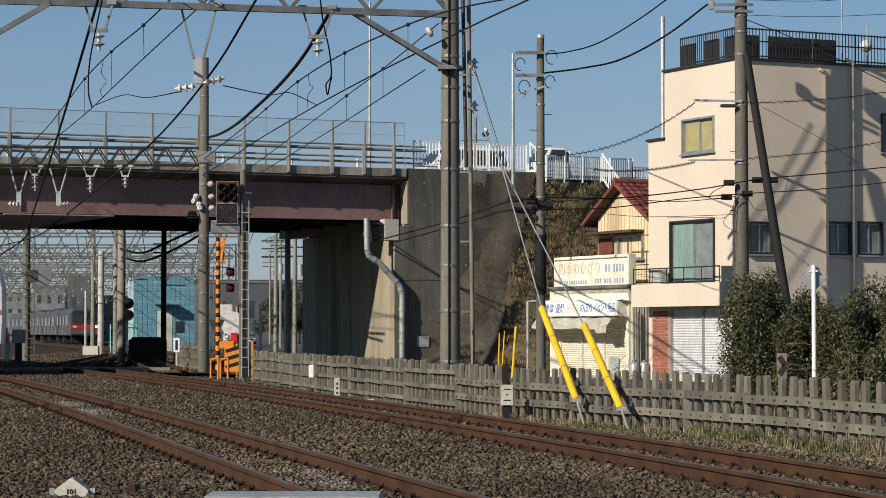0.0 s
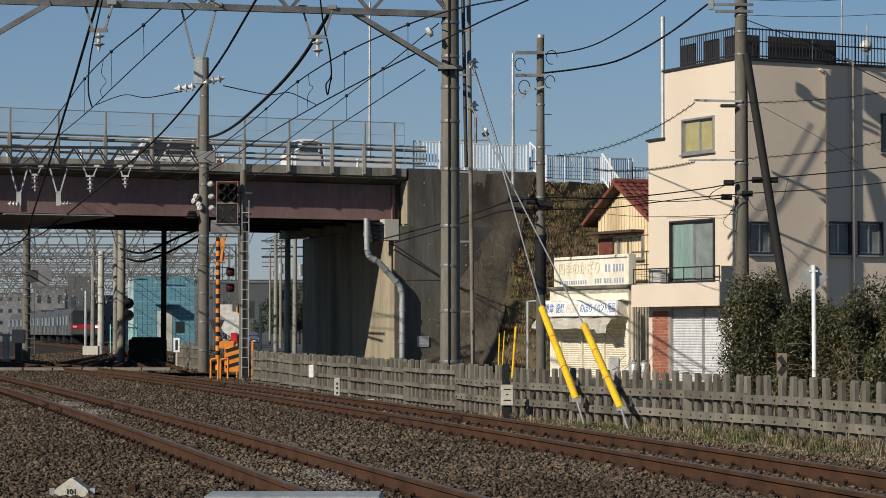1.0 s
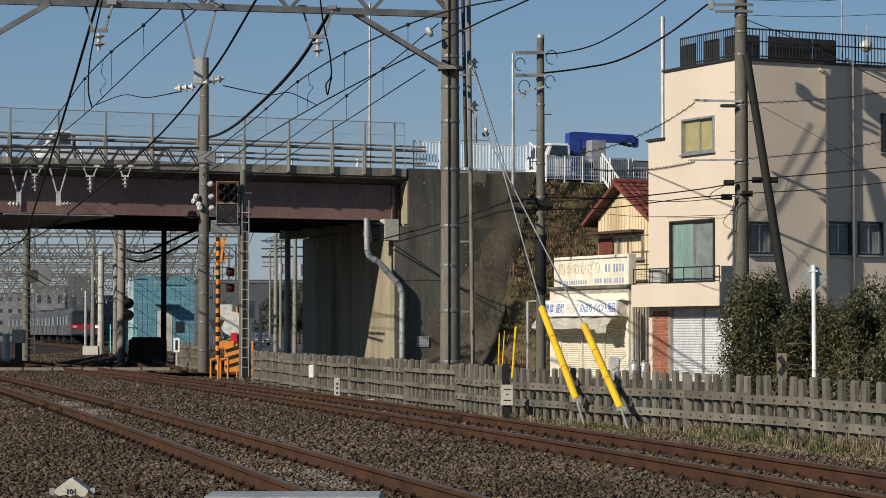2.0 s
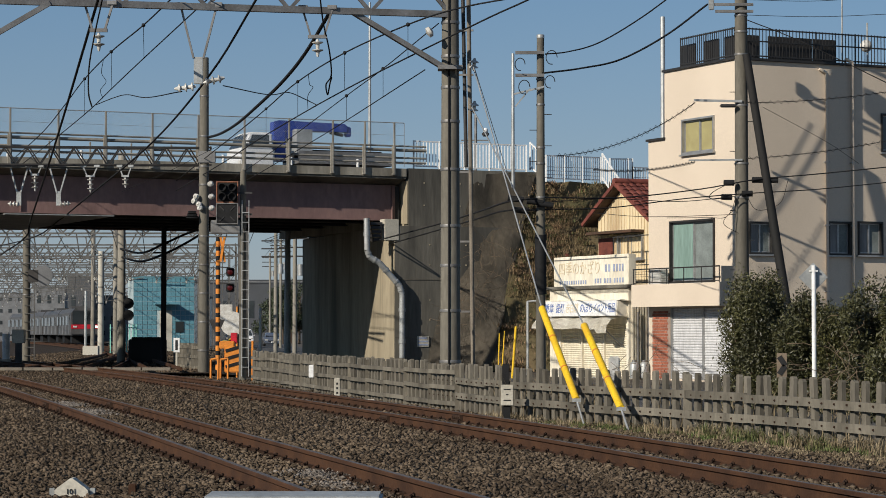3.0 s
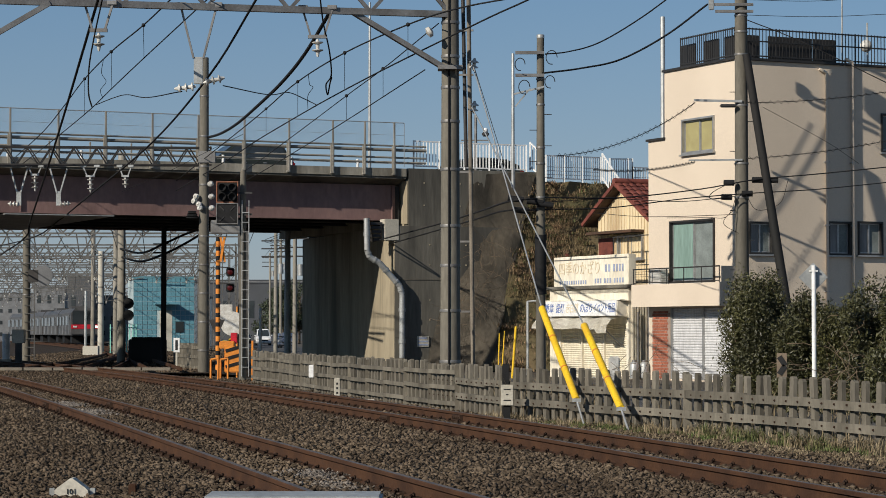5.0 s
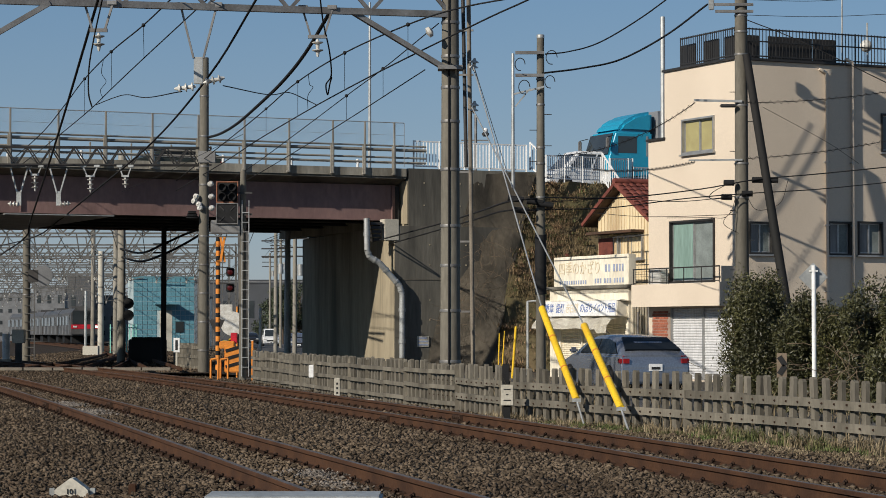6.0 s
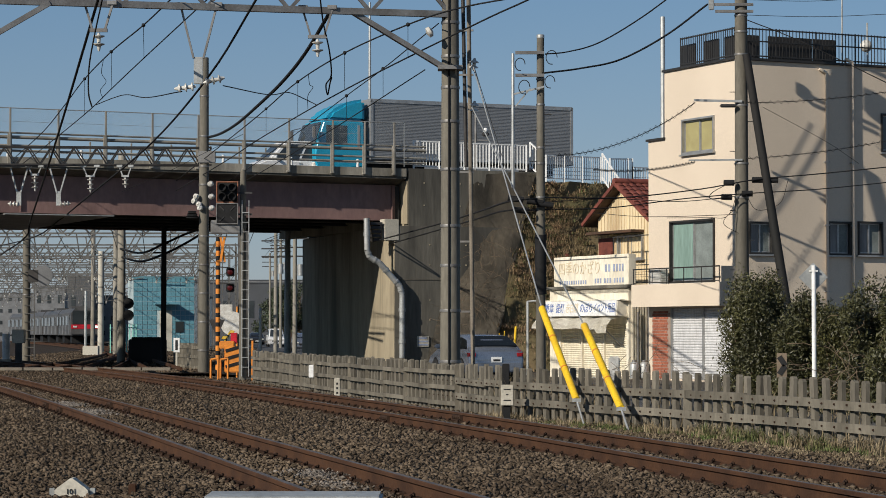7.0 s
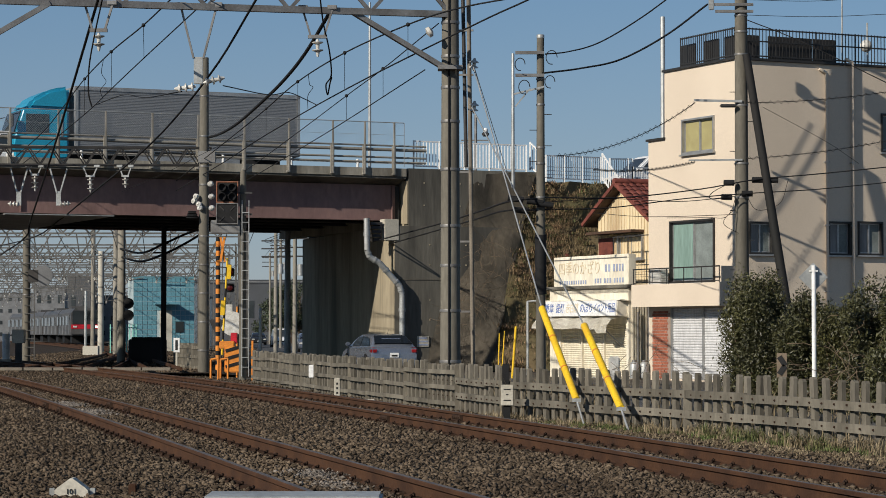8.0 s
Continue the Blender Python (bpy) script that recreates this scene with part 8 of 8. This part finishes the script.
def departing_train():
    """The rear carriage of a white and red train."""
    c = empty("departing_train", "white train carriage with red lower panels and tail lamps", "train")
    bm = bm_new()
    prof = [(-1.38, 0.85), (1.38, 0.85), (1.42, 1.6), (1.4, 2.6), (1.25, 3.2), (0.85, 3.58), (-0.85, 3.58), (-1.25, 3.2), (-1.4, 2.6), (-1.42, 1.6)]
    rings = [[bm.verts.new((x, y * k, z)) for y, z in prof] for x, k in ((-0.25, 0.86), (0.0, 0.98), (0.3, 1.0), (19.5, 1.0))]
    for r0, r1 in zip(rings, rings[1:]):
        for i in range(len(prof)):
            j = (i + 1) % len(prof)
            bm.faces.new((r0[i], r0[j], r1[j], r1[i]))
    bm.faces.new(rings[0][::-1])
    bm.faces.new(rings[-1])
    part("body", bm, M["paint_white"], c, smooth=True)
    part("red_panel", box(bm_new(), (9.7, 0, 1.12), (19.4, 2.86, 0.5), bevel=0.02), M["red"], c)
    part("end_window", box(bm_new(), (-0.27, 0, 2.55), (0.06, 2.1, 1.2), bevel=0.02), M["pane"], c)
    for s in (-1, 1):
        part("tail_lamp", box(bm_new(), (-0.29, s * 1.0, 1.9), (0.06, 0.2, 0.14)), M["tail_lit"], c, "lit red tail lamp")
        for k in range(4):
            part("side_window", box(bm_new(), (2.5 + 4.6 * k, s * 1.42, 2.3), (2.4, 0.03, 0.85)), M["pane"], c)
    for x in (3.5, 15.5):
        part("bogie", box(bm_new(), (x, 0, 0.45), (3.2, 2.1, 0.8)), M["black"], c)
    return c


van_a = minivan("white minivan crossing the bridge", M["paint_white"])
flatbed = pickup()
crane = crane_truck()
suv_dark = suv("dark green sport utility car crossing the bridge", M["paint_green"])
car_dark = hatchback("dark green hatchback crossing the bridge", M["paint_green"])
van_b = minivan("white minivan ahead of the long truck", M["paint_white"])
big_truck = box_truck()
van_c = minivan("white car following on the bridge road", M["paint_white"], 1.75)
silver = hatchback("silver-blue hatchback driving away beside the fence", M["paint_silver"])
far_a = hatchback("silver car approaching on the far lane", M["paint_silver"])
far_b = minivan("white minivan approaching on the far lane", M["paint_white"])
far_c = hatchback("dark car approaching on the far lane", M["paint_dark"])
tail_train = departing_train()
arm = empty("barrier_arm", "", "")
arm.parent = bmn
part("arm_tube", rod(bm_new(), (0, 0, -0.3), (0.0, 0, 2.9), 0.035, seg=10), M["yellow"], arm, smooth=True)
for i in range(4):
    part("black_band", rod(bm_new(), (0, 0, 0.2 + 0.7 * i), (0, 0, 0.5 + 0.7 * i), 0.038, seg=10), M["black"], arm, smooth=True)
for x, z in ((-0.06, 1.25), (0.08, 2.45)):
    part("plate", box(bm_new(), (x, -0.05, z), (0.16, 0.02, 0.5), bevel=0.01), M["yellow"], arm, "bright yellow hanging plate")


# ---- movement ----
def motions():
    lane, turn = 7.5, math.degrees(math.atan2(-BR_U.y, -BR_U.x))

    def drive(thing, length, marks):
        """marks: seconds and the place of the nose along the bridge, from which the thing goes on evenly before and after."""
        (ta, a), (tb, b) = marks[0], marks[1]
        (tc, c), (td, d) = marks[-2], marks[-1]
        rows = list(marks)
        if ta > 0:
            rows.insert(0, (0.0, a - (b - a) / (tb - ta) * ta))
        if td < 8:
            rows.append((8.0, d + (d - c) / (td - tc) * (8 - td)))
        out = []
        for t, s in rows:
            p = on_bridge(s + length / 2, lane, ROAD + 0.02)
            out.append((t, pose(p.x, p.y, p.z, 0, 0, turn)))
        walk(thing, out)

    drive(van_a, 4.7, [(0.0, 11.88), (0.5, 4.87), (1.0, -1.65), (1.5, -7.99)])
    drive(flatbed, 4.9, [(0.0, 17.99), (0.5, 11.78), (1.0, 6.22), (1.5, 0.84)])
    drive(crane, 6.5, [(2.8, 6.65), (3.0, 3.84), (3.5, -2.94), (4.0, -9.35)])
    drive(suv_dark, 4.6, [(3.5, 22.06), (4.0, 15.02), (4.5, 8.33)])
    drive(car_dark, 4.4, [(4.5, 19.9), (6.0, -1.2), (6.5, -7.6)])
    drive(van_b, 4.7, [(6.0, 18.27), (6.5, 11.24), (7.0, 4.36), (7.5, -2.22)])
    drive(big_truck, 12.2, [(6.0, 21.11), (6.5, 14.37), (7.0, 7.11), (7.5, 0.35), (8.0, -5.81)])
    drive(van_c, 4.7, [(7.5, 29.24), (8.0, 21.91)])

    # the hatchback beside the fence: place of its middle
    way = Vector((-0.284, 0.959, 0))
    rows = []
    for t, x, y in ((0.0, 33.0, -4.0), (5.0, 9.4, 46.2), (5.8, 5.85, 54.6), (6.0, 5.0, 57.3), (6.5, 3.14, 65.2), (7.0, 1.61, 73.4), (7.5, -0.26, 80.9), (8.0, -1.76, 87.9)):
        p = Vector((x, y, 0)) + way * 2.2
        rows.append((t, pose(p.x, p.y, GROUND + 0.03, 0, 0, 106.5 if t > 5.7 else 113.0)))
    walk(silver, rows)

    # the queue on the far lane
    for thing, marks in ((far_a, ((0.0, (-24.465, 306, 1.078)), (1.5, (-22.242, 290, 1.085)), (3.0, (-18.24, 259, 1.1)), (4.5, (-16.009, 240, 1.109)), (6.0, (-12.353, 206, 1.124)), (7.5, (-10.674, 189, 1.132)), (8.0, (-10.178, 184, 1.135)))),
                         (far_b, ((0.0, (-30.478, 346, 1.059)), (3.0, (-25.154, 311, 1.076)), (4.5, (-21.594, 285, 1.088)), (6.0, (-18.633, 262, 1.098)), (7.5, (-16.695, 246, 1.106)), (8.0, (-16.132, 241, 1.108)))),
                         (far_c, ((0.0, (-33.333, 364, 1.051)), (4.5, (-27.034, 324, 1.069)), (6.5, (-22.823, 294, 1.083)), (8.0, (-21.736, 286, 1.087))))):
        walk(thing, [(t, pose(p[0], p[1], GROUND + 0.02, 0, 0, -83)) for t, p in marks])

    # the train that leaves along the near track
    rows = []
    for t, y in ((0.0, 76.5), (0.5, 89), (1.0, 103), (2.0, 114), (4.0, 122), (8.0, 127)):
        p, d = track_at(1, y)
        rows.append((t, pose(p.x, p.y, 0, 0, 0, math.degrees(math.atan2(d.y, d.x)))))
    walk(tail_train, rows)

    # the barrier arm swings up once the train has gone
    foot = Vector((-7.305, 80.6, 0.771)) - bmn.matrix_basis.translation
    walk(arm, [(t, pose(foot.x, foot.y, foot.z, r, 3, 0)) for t, r in ((0.0, -86), (6.9, -86), (7.2, -50), (7.45, -12), (7.6, -2), (8.0, 0))])


motions()
